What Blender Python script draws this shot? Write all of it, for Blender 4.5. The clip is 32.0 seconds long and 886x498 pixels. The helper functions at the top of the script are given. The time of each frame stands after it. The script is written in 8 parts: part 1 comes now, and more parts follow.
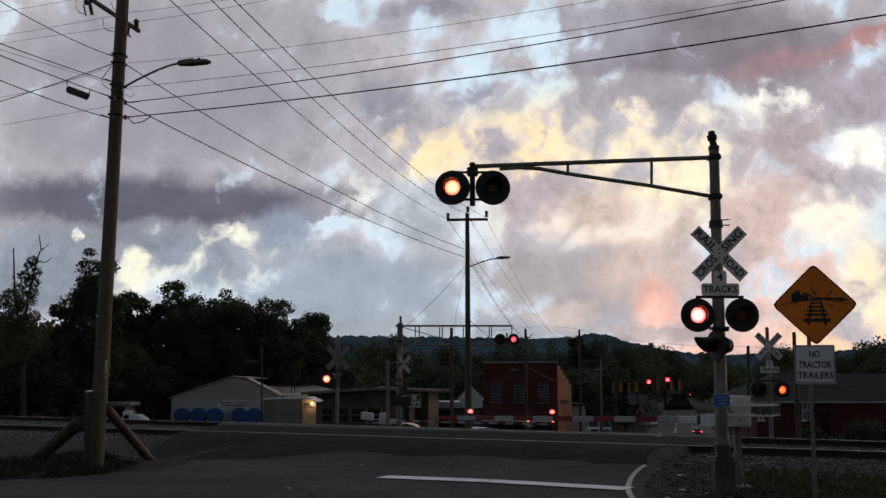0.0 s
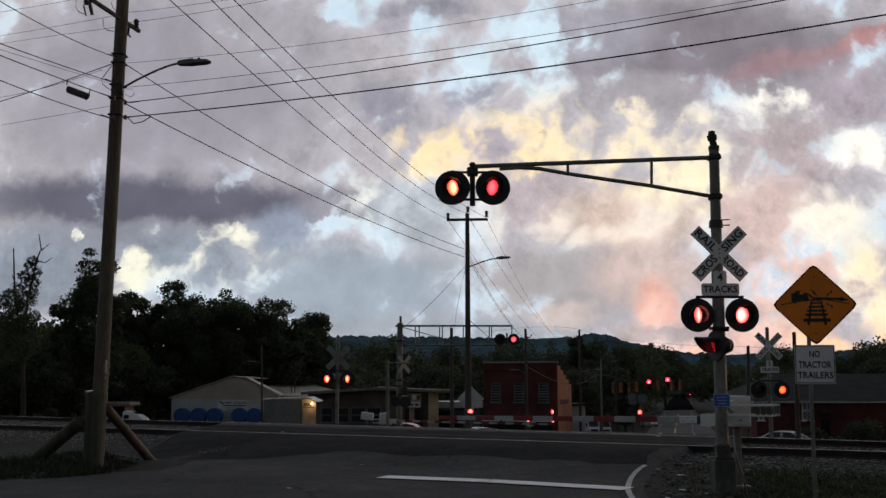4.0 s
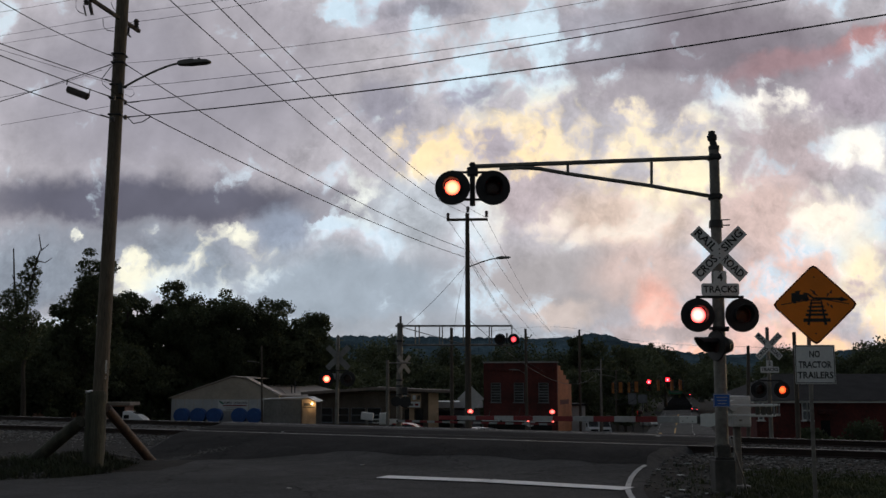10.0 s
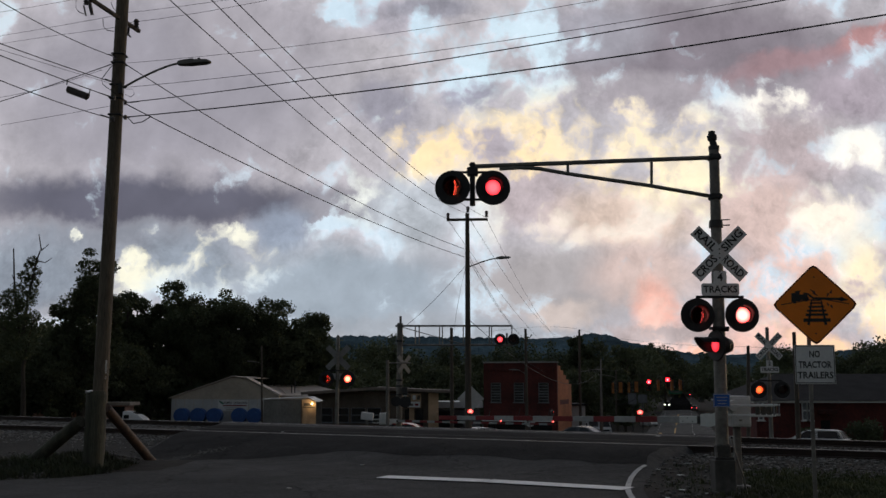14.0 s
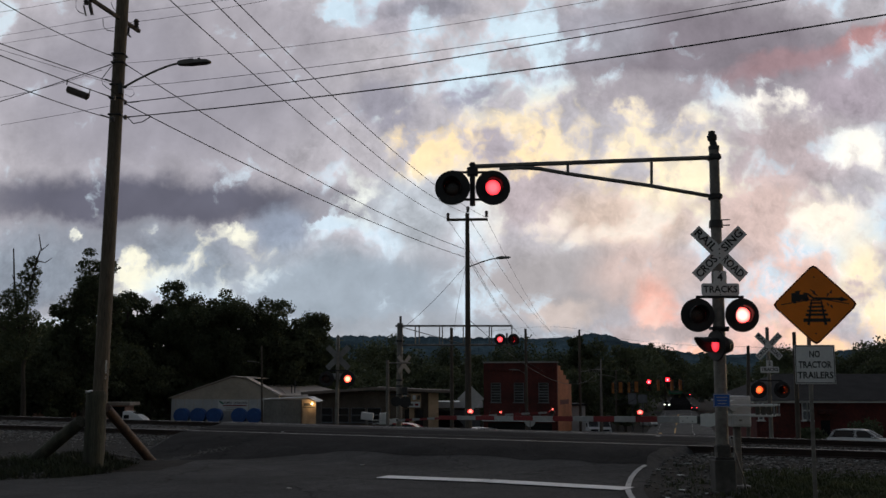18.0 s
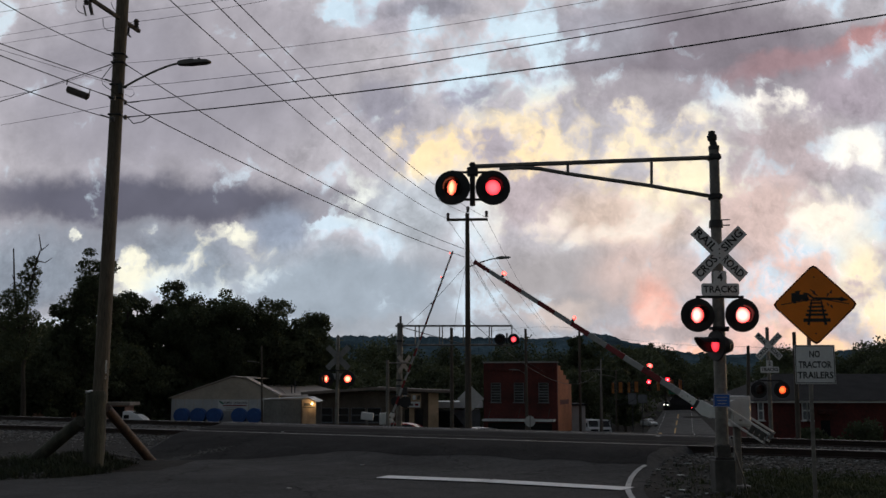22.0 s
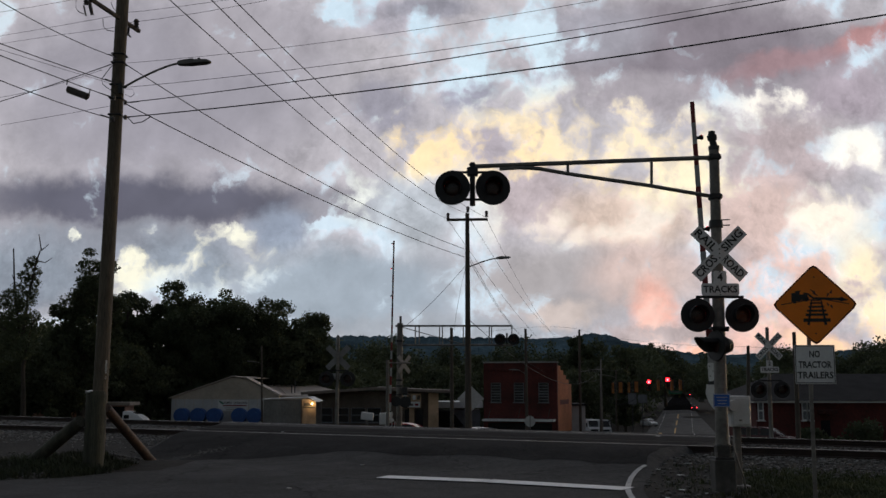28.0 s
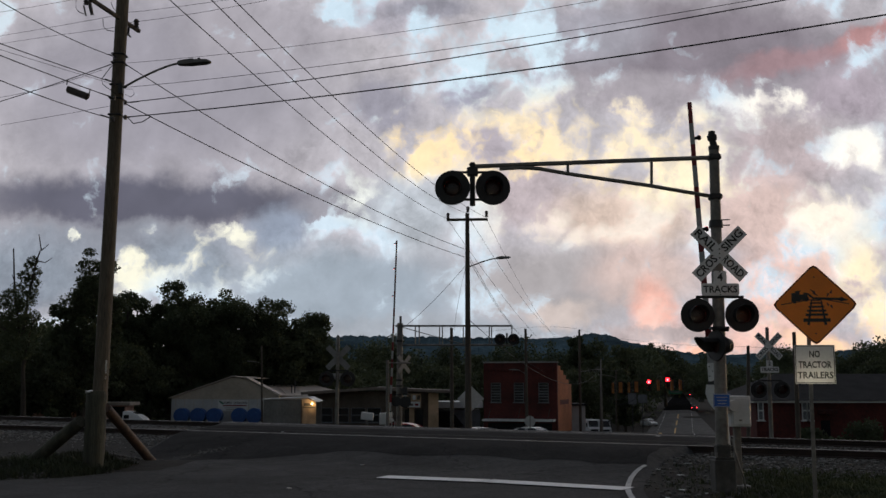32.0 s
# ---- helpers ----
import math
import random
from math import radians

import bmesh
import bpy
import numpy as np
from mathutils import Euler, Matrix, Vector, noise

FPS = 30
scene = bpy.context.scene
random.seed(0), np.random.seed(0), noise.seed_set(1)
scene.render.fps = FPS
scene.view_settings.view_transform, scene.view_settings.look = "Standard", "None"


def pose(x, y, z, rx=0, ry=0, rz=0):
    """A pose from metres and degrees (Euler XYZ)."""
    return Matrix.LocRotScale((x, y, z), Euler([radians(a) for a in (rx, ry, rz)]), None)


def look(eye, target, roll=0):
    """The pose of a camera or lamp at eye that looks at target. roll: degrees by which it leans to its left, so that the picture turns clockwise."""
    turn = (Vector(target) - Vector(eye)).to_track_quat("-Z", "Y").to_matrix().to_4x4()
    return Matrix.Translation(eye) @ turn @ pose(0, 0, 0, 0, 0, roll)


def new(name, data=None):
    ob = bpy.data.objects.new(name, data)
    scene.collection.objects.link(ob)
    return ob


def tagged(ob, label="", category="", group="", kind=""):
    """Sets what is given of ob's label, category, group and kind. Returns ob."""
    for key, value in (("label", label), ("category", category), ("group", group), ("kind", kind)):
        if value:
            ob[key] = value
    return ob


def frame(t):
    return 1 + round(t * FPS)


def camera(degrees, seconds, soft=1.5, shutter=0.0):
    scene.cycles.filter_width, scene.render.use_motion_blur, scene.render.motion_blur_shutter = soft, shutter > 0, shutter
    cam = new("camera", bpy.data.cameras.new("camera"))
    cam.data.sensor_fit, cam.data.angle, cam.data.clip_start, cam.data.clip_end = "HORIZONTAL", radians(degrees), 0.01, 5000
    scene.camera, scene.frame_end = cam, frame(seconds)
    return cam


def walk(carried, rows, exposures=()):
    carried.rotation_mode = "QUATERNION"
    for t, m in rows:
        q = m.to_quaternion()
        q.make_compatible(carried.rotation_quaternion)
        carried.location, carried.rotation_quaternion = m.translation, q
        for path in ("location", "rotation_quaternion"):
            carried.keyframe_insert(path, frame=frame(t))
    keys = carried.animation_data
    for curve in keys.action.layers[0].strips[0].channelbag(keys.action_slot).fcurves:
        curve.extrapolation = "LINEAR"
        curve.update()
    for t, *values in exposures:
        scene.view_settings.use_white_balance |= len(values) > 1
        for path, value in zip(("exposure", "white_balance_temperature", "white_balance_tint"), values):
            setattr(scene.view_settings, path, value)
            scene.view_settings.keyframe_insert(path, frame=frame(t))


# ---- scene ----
cam = camera(47.07, 32.0, shutter=0.5)
EYE = (0.0, 0.0, 1.9)
walk(cam, [(0.0, pose(*EYE, 97.563, 0, 0)), (32.0, pose(*EYE, 97.563, 0, 0))], [(0.0, 0.0), (32.0, 0.0)])


def srgb(r, g, b):
    """Linear colour of a display colour in 0 to 255."""
    f = lambda c: c / 12.92 if c <= 0.04045 else ((c + 0.055) / 1.055) ** 2.4
    return (f(r / 255), f(g / 255), f(b / 255), 1.0)


# ---- world and sun: dusk, the sun low behind broken cloud ahead and to the right ----
SUN_EL, SUN_AZ = radians(10), radians(52)
world = bpy.data.worlds.new("dusk_sky")
scene.world = world
world.use_nodes = True
wn, wl = world.node_tree.nodes, world.node_tree.links
wn.clear()
w_out, w_bg, w_sky = wn.new("ShaderNodeOutputWorld"), wn.new("ShaderNodeBackground"), wn.new("ShaderNodeTexSky")
w_sky.sky_type, w_sky.sun_disc = "NISHITA", False
w_sky.sun_elevation, w_sky.sun_rotation = SUN_EL, SUN_AZ
w_sky.air_density, w_sky.dust_density = 1.0, 2.0
w_coord, w_noise, w_ramp, w_mix = wn.new("ShaderNodeTexCoord"), wn.new("ShaderNodeTexNoise"), wn.new("ShaderNodeMapRange"), wn.new("ShaderNodeMix")
w_noise.inputs["Scale"].default_value, w_noise.inputs["Detail"].default_value = 3.0, 6.0
w_ramp.inputs["From Min"].default_value, w_ramp.inputs["From Max"].default_value = 0.38, 0.6
w_mix.data_type = "RGBA"
w_mix.inputs[7].default_value = (1.35, 1.28, 1.3, 1)
w_bg.inputs["Strength"].default_value = 0.085
wl.new(w_coord.outputs["Generated"], w_noise.inputs["Vector"])
wl.new(w_noise.outputs["Fac"], w_ramp.inputs["Value"])
wl.new(w_ramp.outputs["Result"], w_mix.inputs[0])
wl.new(w_sky.outputs["Color"], w_mix.inputs[6])
wl.new(w_mix.outputs[2], w_bg.inputs["Color"])
wl.new(w_bg.outputs["Background"], w_out.inputs["Surface"])

sun_data = bpy.data.lights.new("sun", "SUN")
sun_data.energy, sun_data.angle, sun_data.color = 0.8, radians(12), (1.0, 0.72, 0.5)
sun = new("sun", sun_data)
sun_way = Vector((math.sin(SUN_AZ) * math.cos(SUN_EL), math.cos(SUN_AZ) * math.cos(SUN_EL), math.sin(SUN_EL)))
sun.matrix_world = look(sun_way * 50, (0, 0, 0))


# ---- materials ----
def node_mat(name):
    m = bpy.data.materials.new(name)
    m.use_nodes = True
    n, l = m.node_tree.nodes, m.node_tree.links
    return m, n, l, n["Principled BSDF"]


def surface(name, dark, light, rough=0.7, scale=8.0, metal=0.0, bump=0.3, stain=0.35, vary=0.0, stretch=(1, 1, 1), depth=0.02, spec=0.5):
    """A worn surface: grain between two colours, broad stains, uneven gloss and a fine relief."""
    m, n, l, b = node_mat(name)
    co, mp = n.new("ShaderNodeTexCoord"), n.new("ShaderNodeMapping")
    mp.inputs["Scale"].default_value = stretch
    l.new(co.outputs["Object"], mp.inputs["Vector"])
    g, s = n.new("ShaderNodeTexNoise"), n.new("ShaderNodeTexNoise")
    g.inputs["Scale"].default_value, g.inputs["Detail"].default_value, g.inputs["Roughness"].default_value = scale, 8.0, 0.65
    s.inputs["Scale"].default_value, s.inputs["Detail"].default_value = scale * 0.11, 4.0
    l.new(mp.outputs["Vector"], g.inputs["Vector"])
    l.new(mp.outputs["Vector"], s.inputs["Vector"])
    mx = n.new("ShaderNodeMix")
    mx.data_type = "RGBA"
    mx.inputs[6].default_value, mx.inputs[7].default_value = (*dark[:3], 1), (*light[:3], 1)
    rg = n.new("ShaderNodeMapRange")
    rg.inputs["From Min"].default_value, rg.inputs["From Max"].default_value = 0.3, 0.7
    l.new(g.outputs["Fac"], rg.inputs["Value"])
    l.new(rg.outputs["Result"], mx.inputs[0])
    hs = n.new("ShaderNodeHueSaturation")
    vr = n.new("ShaderNodeMapRange")
    vr.inputs["From Min"].default_value, vr.inputs["From Max"].default_value = 0.3, 0.7
    vr.inputs["To Min"].default_value, vr.inputs["To Max"].default_value = 1 - stain, 1 + stain
    l.new(s.outputs["Fac"], vr.inputs["Value"])
    last = vr.outputs["Result"]
    if vary:
        oi, mu, ad = n.new("ShaderNodeObjectInfo"), n.new("ShaderNodeMapRange"), n.new("ShaderNodeMath")
        mu.inputs["To Min"].default_value, mu.inputs["To Max"].default_value = 1 - vary, 1 + vary
        l.new(oi.outputs["Random"], mu.inputs["Value"])
        ad.operation = "MULTIPLY"
        l.new(last, ad.inputs[0])
        l.new(mu.outputs["Result"], ad.inputs[1])
        last = ad.outputs[0]
    l.new(last, hs.inputs["Value"])
    l.new(mx.outputs[2], hs.inputs["Color"])
    l.new(hs.outputs["Color"], b.inputs["Base Color"])
    rr = n.new("ShaderNodeMapRange")
    rr.inputs["To Min"].default_value, rr.inputs["To Max"].default_value = max(0.05, rough - 0.15), min(1.0, rough + 0.15)
    l.new(g.outputs["Fac"], rr.inputs["Value"])
    l.new(rr.outputs["Result"], b.inputs["Roughness"])
    b.inputs["Metallic"].default_value = metal
    b.inputs["Specular IOR Level"].default_value = spec
    if bump:
        bp = n.new("ShaderNodeBump")
        bp.inputs["Strength"].default_value, bp.inputs["Distance"].default_value = bump, depth
        l.new(g.outputs["Fac"], bp.inputs["Height"])
        l.new(bp.outputs["Normal"], b.inputs["Normal"])
    return m


def glow(name, colour, strength, base=(0.05, 0.01, 0.01)):
    m, n, l, b = node_mat(name)
    b.inputs["Base Color"].default_value = (*base, 1)
    b.inputs["Emission Color"].default_value = (*colour, 1)
    b.inputs["Emission Strength"].default_value = strength
    return m


def lamp_glow(name, rim, core, strength, radius):
    """A lit roundel: a bright core fading to a deeper rim, in the lamp's own space."""
    m, n, l, b = node_mat(name)
    co, ln, mr = n.new("ShaderNodeTexCoord"), n.new("ShaderNodeVectorMath"), n.new("ShaderNodeMapRange")
    ln.operation = "LENGTH"
    l.new(co.outputs["Object"], ln.inputs[0])
    l.new(ln.outputs["Value"], mr.inputs["Value"])
    mr.inputs["From Min"].default_value, mr.inputs["From Max"].default_value = radius * 0.35, radius
    mx = n.new("ShaderNodeMix")
    mx.data_type = "RGBA"
    mx.inputs[6].default_value, mx.inputs[7].default_value = (*core, 1), (*rim, 1)
    l.new(mr.outputs["Result"], mx.inputs[0])
    b.inputs["Base Color"].default_value = (0.1, 0.005, 0.005, 1)
    l.new(mx.outputs[2], b.inputs["Emission Color"])
    b.inputs["Emission Strength"].default_value = strength
    return m


def asphalt(name, low, high, crack, gloss=0.15):
    """Rolled asphalt: fine aggregate, broad worn and oily patches, and wandering dark cracks."""
    m, n, l, b = node_mat(name)
    co = n.new("ShaderNodeTexCoord")

    def tex(kind, scale, detail=4.0, rough=0.6):
        k = n.new(kind)
        k.inputs["Scale"].default_value = scale
        k.inputs["Detail"].default_value, k.inputs["Roughness"].default_value = detail, rough
        l.new(co.outputs["Object"], k.inputs["Vector"])
        return k

    def span(socket, a, b2, lo, hi):
        k = n.new("ShaderNodeMapRange")
        k.inputs["From Min"].default_value, k.inputs["From Max"].default_value = a, b2
        k.inputs["To Min"].default_value, k.inputs["To Max"].default_value = lo, hi
        l.new(socket, k.inputs["Value"])
        return k.outputs[0]

    def times(x, y):
        k = n.new("ShaderNodeMath")
        k.operation = "MULTIPLY"
        l.new(x, k.inputs[0])
        l.new(y, k.inputs[1])
        return k.outputs[0]

    grain, worn, oil = tex("ShaderNodeTexNoise", 55, 6), tex("ShaderNodeTexNoise", 0.35, 6, 0.62), tex("ShaderNodeTexNoise", 1.6, 5)
    fleck = tex("ShaderNodeTexNoise", 11, 6, 0.7)
    bend = n.new("ShaderNodeVectorMath")
    bend.operation = "MULTIPLY_ADD"
    bend.inputs[1].default_value = (1.6, 1.6, 0)
    wob = tex("ShaderNodeTexNoise", 0.7, 6, 0.65)
    l.new(wob.outputs["Color"], bend.inputs[0])
    l.new(co.outputs["Object"], bend.inputs[2])
    vor = n.new("ShaderNodeTexVoronoi")
    vor.feature = "DISTANCE_TO_EDGE"
    vor.inputs["Scale"].default_value = 0.22
    l.new(bend.outputs[0], vor.inputs["Vector"])
    lines = span(vor.outputs["Distance"], 0.002, 0.007, crack, 1.0)
    tone = times(times(span(worn.outputs["Fac"], 0.3, 0.7, 0.68, 1.35), times(span(oil.outputs["Fac"], 0.3, 0.7, 0.8, 1.2), span(fleck.outputs["Fac"], 0.35, 0.65, 0.72, 1.28))), lines)
    mx = n.new("ShaderNodeMix")
    mx.data_type = "RGBA"
    mx.inputs[6].default_value, mx.inputs[7].default_value = (*low, 1), (*high, 1)
    l.new(span(grain.outputs["Fac"], 0.35, 0.65, 0, 1), mx.inputs[0])
    sc = n.new("ShaderNodeVectorMath")
    sc.operation = "SCALE"
    l.new(mx.outputs[2], sc.inputs[0])
    l.new(tone, sc.inputs["Scale"])
    l.new(sc.outputs[0], b.inputs["Base Color"])
    b.inputs["Roughness"].default_value, b.inputs["Specular IOR Level"].default_value = 0.95, gloss
    bp = n.new("ShaderNodeBump")
    bp.inputs["Strength"].default_value, bp.inputs["Distance"].default_value = 0.6, 0.01
    l.new(times(grain.outputs["Fac"], lines), bp.inputs["Height"])
    l.new(bp.outputs["Normal"], b.inputs["Normal"])
    return m


M_ASPHALT = asphalt("asphalt", (0.031, 0.0308, 0.031), (0.074, 0.0735, 0.074), 0.5, 0.1)
M_PATCH = asphalt("crossing_asphalt", (0.015, 0.0148, 0.015), (0.038, 0.0375, 0.038), 0.5, 0.03)
# lighter copy of the asphalt, with sky light put into its colour
M_ASPHALT_SKYLIT = asphalt("skylit_asphalt", (0.07, 0.069, 0.068), (0.12, 0.118, 0.116), 0.6, 0.15)
# near-black copy of the asphalt: shade put into the colour
M_ASPHALT_SHADED = asphalt("shaded_asphalt", (0.007, 0.007, 0.0073), (0.016, 0.016, 0.0165), 0.8, 0.0)
M_PAINT = surface("road_paint", (0.6, 0.6, 0.6), (0.85, 0.85, 0.85), 0.6, 14, stain=0.2)
M_PAINT_WORN = surface("worn_road_paint", (0.16, 0.16, 0.16), (0.6, 0.6, 0.59), 0.7, 9, stain=0.35)
M_YELLOW_PAINT = surface("yellow_road_paint", (0.5, 0.27, 0.03), (0.65, 0.36, 0.05), 0.6, 14, stain=0.2)
M_SOIL = surface("ground_soil", (0.009, 0.008, 0.006), (0.03, 0.026, 0.021), 0.95, 4, bump=0.6, stain=0.3, depth=0.05, spec=0.1)
M_STONE = surface("loose_stone", (0.06, 0.058, 0.056), (0.24, 0.232, 0.22), 0.9, 9, bump=0.3, vary=0.3)
M_RAIL = surface("rusty_rail", (0.014, 0.008, 0.007), (0.036, 0.02, 0.015), 0.8, 20, bump=0.3)
M_RAILHEAD = surface("worn_rail_head", (0.22, 0.2, 0.19), (0.36, 0.34, 0.33), 0.4, 20, metal=1.0, bump=0.1, stain=0.15)
M_TIE = surface("creosoted_tie", (0.03, 0.024, 0.02), (0.08, 0.065, 0.05), 0.9, 10, stretch=(1, 8, 8), vary=0.3)
M_POLE = surface("weathered_pole_wood", (0.06, 0.047, 0.034), (0.18, 0.148, 0.108), 0.85, 9, stretch=(6, 6, 0.5), bump=0.5, stain=0.25)
M_POLE_DARK = surface("dark_pole_wood", (0.05, 0.04, 0.032), (0.12, 0.1, 0.08), 0.9, 6, stretch=(6, 6, 0.5), bump=0.4, stain=0.25)
M_GALV = surface("weathered_galvanised_steel", (0.13, 0.122, 0.11), (0.25, 0.235, 0.215), 0.6, 12, metal=0.35, bump=0.12, stain=0.3)
M_STEEL_DARK = surface("dark_steel", (0.025, 0.025, 0.026), (0.06, 0.06, 0.06), 0.55, 12, metal=0.3, bump=0.1)
M_BLACK = surface("matt_black_paint", (0.008, 0.008, 0.009), (0.02, 0.02, 0.022), 0.6, 16, bump=0.08, stain=0.3)
M_CONCRETE = surface("concrete", (0.2, 0.19, 0.175), (0.36, 0.35, 0.33), 0.9, 10, bump=0.4, stain=0.35)
M_WHITE_SHEET = surface("white_sign_sheeting", (0.6, 0.6, 0.6), (0.74, 0.74, 0.73), 0.45, 20, bump=0.03, stain=0.1)
M_WHITE_SHEET.node_tree.nodes["Principled BSDF"].inputs["Coat Weight"].default_value = 0.6
M_WHITE_SHEET.node_tree.nodes["Principled BSDF"].inputs["Coat Roughness"].default_value = 0.1
# the sheeting is slightly wrinkled, so its gloss breaks up
wrinkle, wave = M_WHITE_SHEET.node_tree.nodes.new("ShaderNodeBump"), M_WHITE_SHEET.node_tree.nodes.new("ShaderNodeTexNoise")
wave.inputs["Scale"].default_value, wave.inputs["Detail"].default_value = 14.0, 2.0
wrinkle.inputs["Strength"].default_value, wrinkle.inputs["Distance"].default_value = 0.5, 0.0018
M_WHITE_SHEET.node_tree.links.new(wave.outputs["Fac"], wrinkle.inputs["Height"])
M_WHITE_SHEET.node_tree.links.new(wrinkle.outputs["Normal"], M_WHITE_SHEET.node_tree.nodes["Principled BSDF"].inputs["Coat Normal"])
M_SIGN_BLACK = surface("black_sign_ink", (0.01, 0.01, 0.01), (0.02, 0.02, 0.02), 0.5, 20, bump=0, stain=0.1)
M_AMBER = surface("amber_sign_sheeting", (0.9, 0.205, 0.003), (0.96, 0.25, 0.005), 0.45, 20, bump=0.03, stain=0.1)
M_SIGN_BACK = surface("bare_aluminium_sign", (0.5, 0.5, 0.5), (0.62, 0.62, 0.61), 0.5, 8, metal=0.4, bump=0.03, stain=0.15)
M_BLUE = surface("blue_sign_sheeting", (0.02, 0.09, 0.36), (0.03, 0.13, 0.46), 0.5, 18, bump=0.03, stain=0.15)
M_SILVER = surface("silver_cabinet_paint", (0.6, 0.6, 0.59), (0.74, 0.74, 0.73), 0.5, 9, metal=0.1, bump=0.06, stain=0.15)
M_RED_STRIPE = surface("red_reflective_stripe", (0.14, 0.006, 0.009), (0.22, 0.01, 0.014), 0.5, 14, bump=0.03, stain=0.15)
M_WHITE_STRIPE = surface("white_reflective_stripe", (0.28, 0.28, 0.28), (0.4, 0.4, 0.4), 0.5, 14, bump=0.03, stain=0.15)
M_WIRE = surface("black_cable", (0.01, 0.01, 0.011), (0.03, 0.03, 0.03), 0.6, 10, bump=0, stain=0.1)
M_CERAMIC = surface("brown_porcelain", (0.04, 0.025, 0.02), (0.09, 0.06, 0.05), 0.3, 12, bump=0)
M_BRICK = surface("red_brick", (0.045, 0.01, 0.0095), (0.125, 0.026, 0.02), 0.9, 4, bump=0.4, stain=0.45, vary=0.25)
M_BRICK_ORANGE = surface("orange_brick", (0.3, 0.095, 0.035), (0.56, 0.2, 0.08), 0.9, 3, bump=0.3, stain=0.3)
M_BEIGE = surface("beige_metal_cladding", (0.4, 0.34, 0.27), (0.52, 0.45, 0.36), 0.7, 3, bump=0.1, stain=0.15)
M_CREAM = surface("cream_render", (0.43, 0.435, 0.43), (0.53, 0.535, 0.53), 0.8, 3, bump=0.1, stain=0.15)
M_ROOF_METAL = surface("pale_metal_roof", (0.42, 0.36, 0.31), (0.58, 0.5, 0.44), 0.5, 2, metal=0.1, bump=0.1, stain=0.2)
M_ROOF_BROWN = surface("brown_roof_edge", (0.16, 0.125, 0.105), (0.26, 0.21, 0.18), 0.7, 3, bump=0.1, stain=0.25)
M_ROOF_DARK = surface("dark_shingle_roof", (0.009, 0.009, 0.0105), (0.022, 0.022, 0.025), 0.9, 9, bump=0.4, spec=0.15)
M_BROWN_WALL = surface("brown_panel_wall", (0.09, 0.07, 0.055), (0.15, 0.118, 0.092), 0.85, 4, bump=0.2)
M_TAN = surface("tan_wall_panel", (0.5, 0.33, 0.2), (0.62, 0.43, 0.28), 0.8, 4, bump=0.1)
M_GLASS_DARK = surface("dark_window_glass", (0.01, 0.012, 0.014), (0.02, 0.022, 0.025), 0.12, 2, bump=0, stain=0.2)
M_LOUVRE = surface("grey_louvre", (0.10, 0.105, 0.115), (0.17, 0.175, 0.19), 0.6, 8, bump=0.1)
M_TRIM = surface("white_trim", (0.6, 0.6, 0.6), (0.75, 0.75, 0.74), 0.6, 8, bump=0.05, stain=0.15)
M_SHED = surface("grey_shed_siding", (0.15, 0.145, 0.14), (0.23, 0.225, 0.215), 0.6, 4, metal=0.2, bump=0.1, stain=0.25)
M_TARP = surface("blue_tank_plastic", (0.012, 0.06, 0.24), (0.02, 0.1, 0.34), 0.5, 5, bump=0.05)
M_BARK = surface("bark", (0.03, 0.024, 0.018), (0.08, 0.065, 0.05), 0.95, 5, stretch=(5, 5, 0.6), bump=0.6)
M_LEAF = surface("foliage", (0.048, 0.06, 0.034), (0.105, 0.122, 0.07), 0.75, 0.5, bump=0, stain=0.4, vary=0.25, spec=0.2)
leaf_nodes, leaf_links = M_LEAF.node_tree.nodes, M_LEAF.node_tree.links
through_leaf, leaf_mix = leaf_nodes.new("ShaderNodeBsdfTranslucent"), leaf_nodes.new("ShaderNodeMixShader")
through_leaf.inputs["Color"].default_value = (0.16, 0.19, 0.09, 1)
leaf_mix.inputs[0].default_value = 0.12
leaf_links.new(leaf_nodes["Principled BSDF"].outputs[0], leaf_mix.inputs[1])
leaf_links.new(through_leaf.outputs[0], leaf_mix.inputs[2])
leaf_links.new(leaf_mix.outputs[0], leaf_nodes["Material Output"].inputs["Surface"])
M_GRASS = surface("grass_blades", (0.025, 0.036, 0.012), (0.09, 0.1, 0.04), 0.8, 1.5, bump=0, stain=0.4)
M_WEED = surface("weed_blades", (0.014, 0.02, 0.009), (0.042, 0.052, 0.024), 0.8, 1.5, bump=0, stain=0.4)
M_POST = surface("greenish_grey_timber", (0.026, 0.027, 0.019), (0.088, 0.085, 0.06), 0.9, 9, stretch=(6, 6, 0.5), bump=0.6, stain=0.45)
M_RED_LOG = surface("reddish_worn_timber", (0.026, 0.016, 0.012), (0.12, 0.07, 0.048), 0.75, 7, stretch=(5, 5, 1.2), bump=0.5, stain=0.4)
M_PEBBLE = surface("dirty_pebble", (0.045, 0.043, 0.04), (0.15, 0.145, 0.135), 0.9, 9, bump=0.3, vary=0.3)
M_BROWN_CASE = surface("brown_cable_case", (0.04, 0.03, 0.026), (0.08, 0.058, 0.046), 0.6, 12, bump=0.1)
M_IRON = surface("dirty_cast_iron", (0.042, 0.04, 0.036), (0.1, 0.094, 0.086), 0.75, 9, metal=0.2, bump=0.2, stain=0.4)
# woods seen far off: the blue of the haze is mixed into the base colour
M_HILL = surface("hazy_wooded_hill", (0.018, 0.034, 0.045), (0.062, 0.095, 0.115), 0.95, 0.09, bump=0, stain=0.4, spec=0.0)
M_CAR_WHITE = surface("white_car_paint", (0.66, 0.66, 0.66), (0.74, 0.74, 0.74), 0.25, 4, bump=0, stain=0.05)
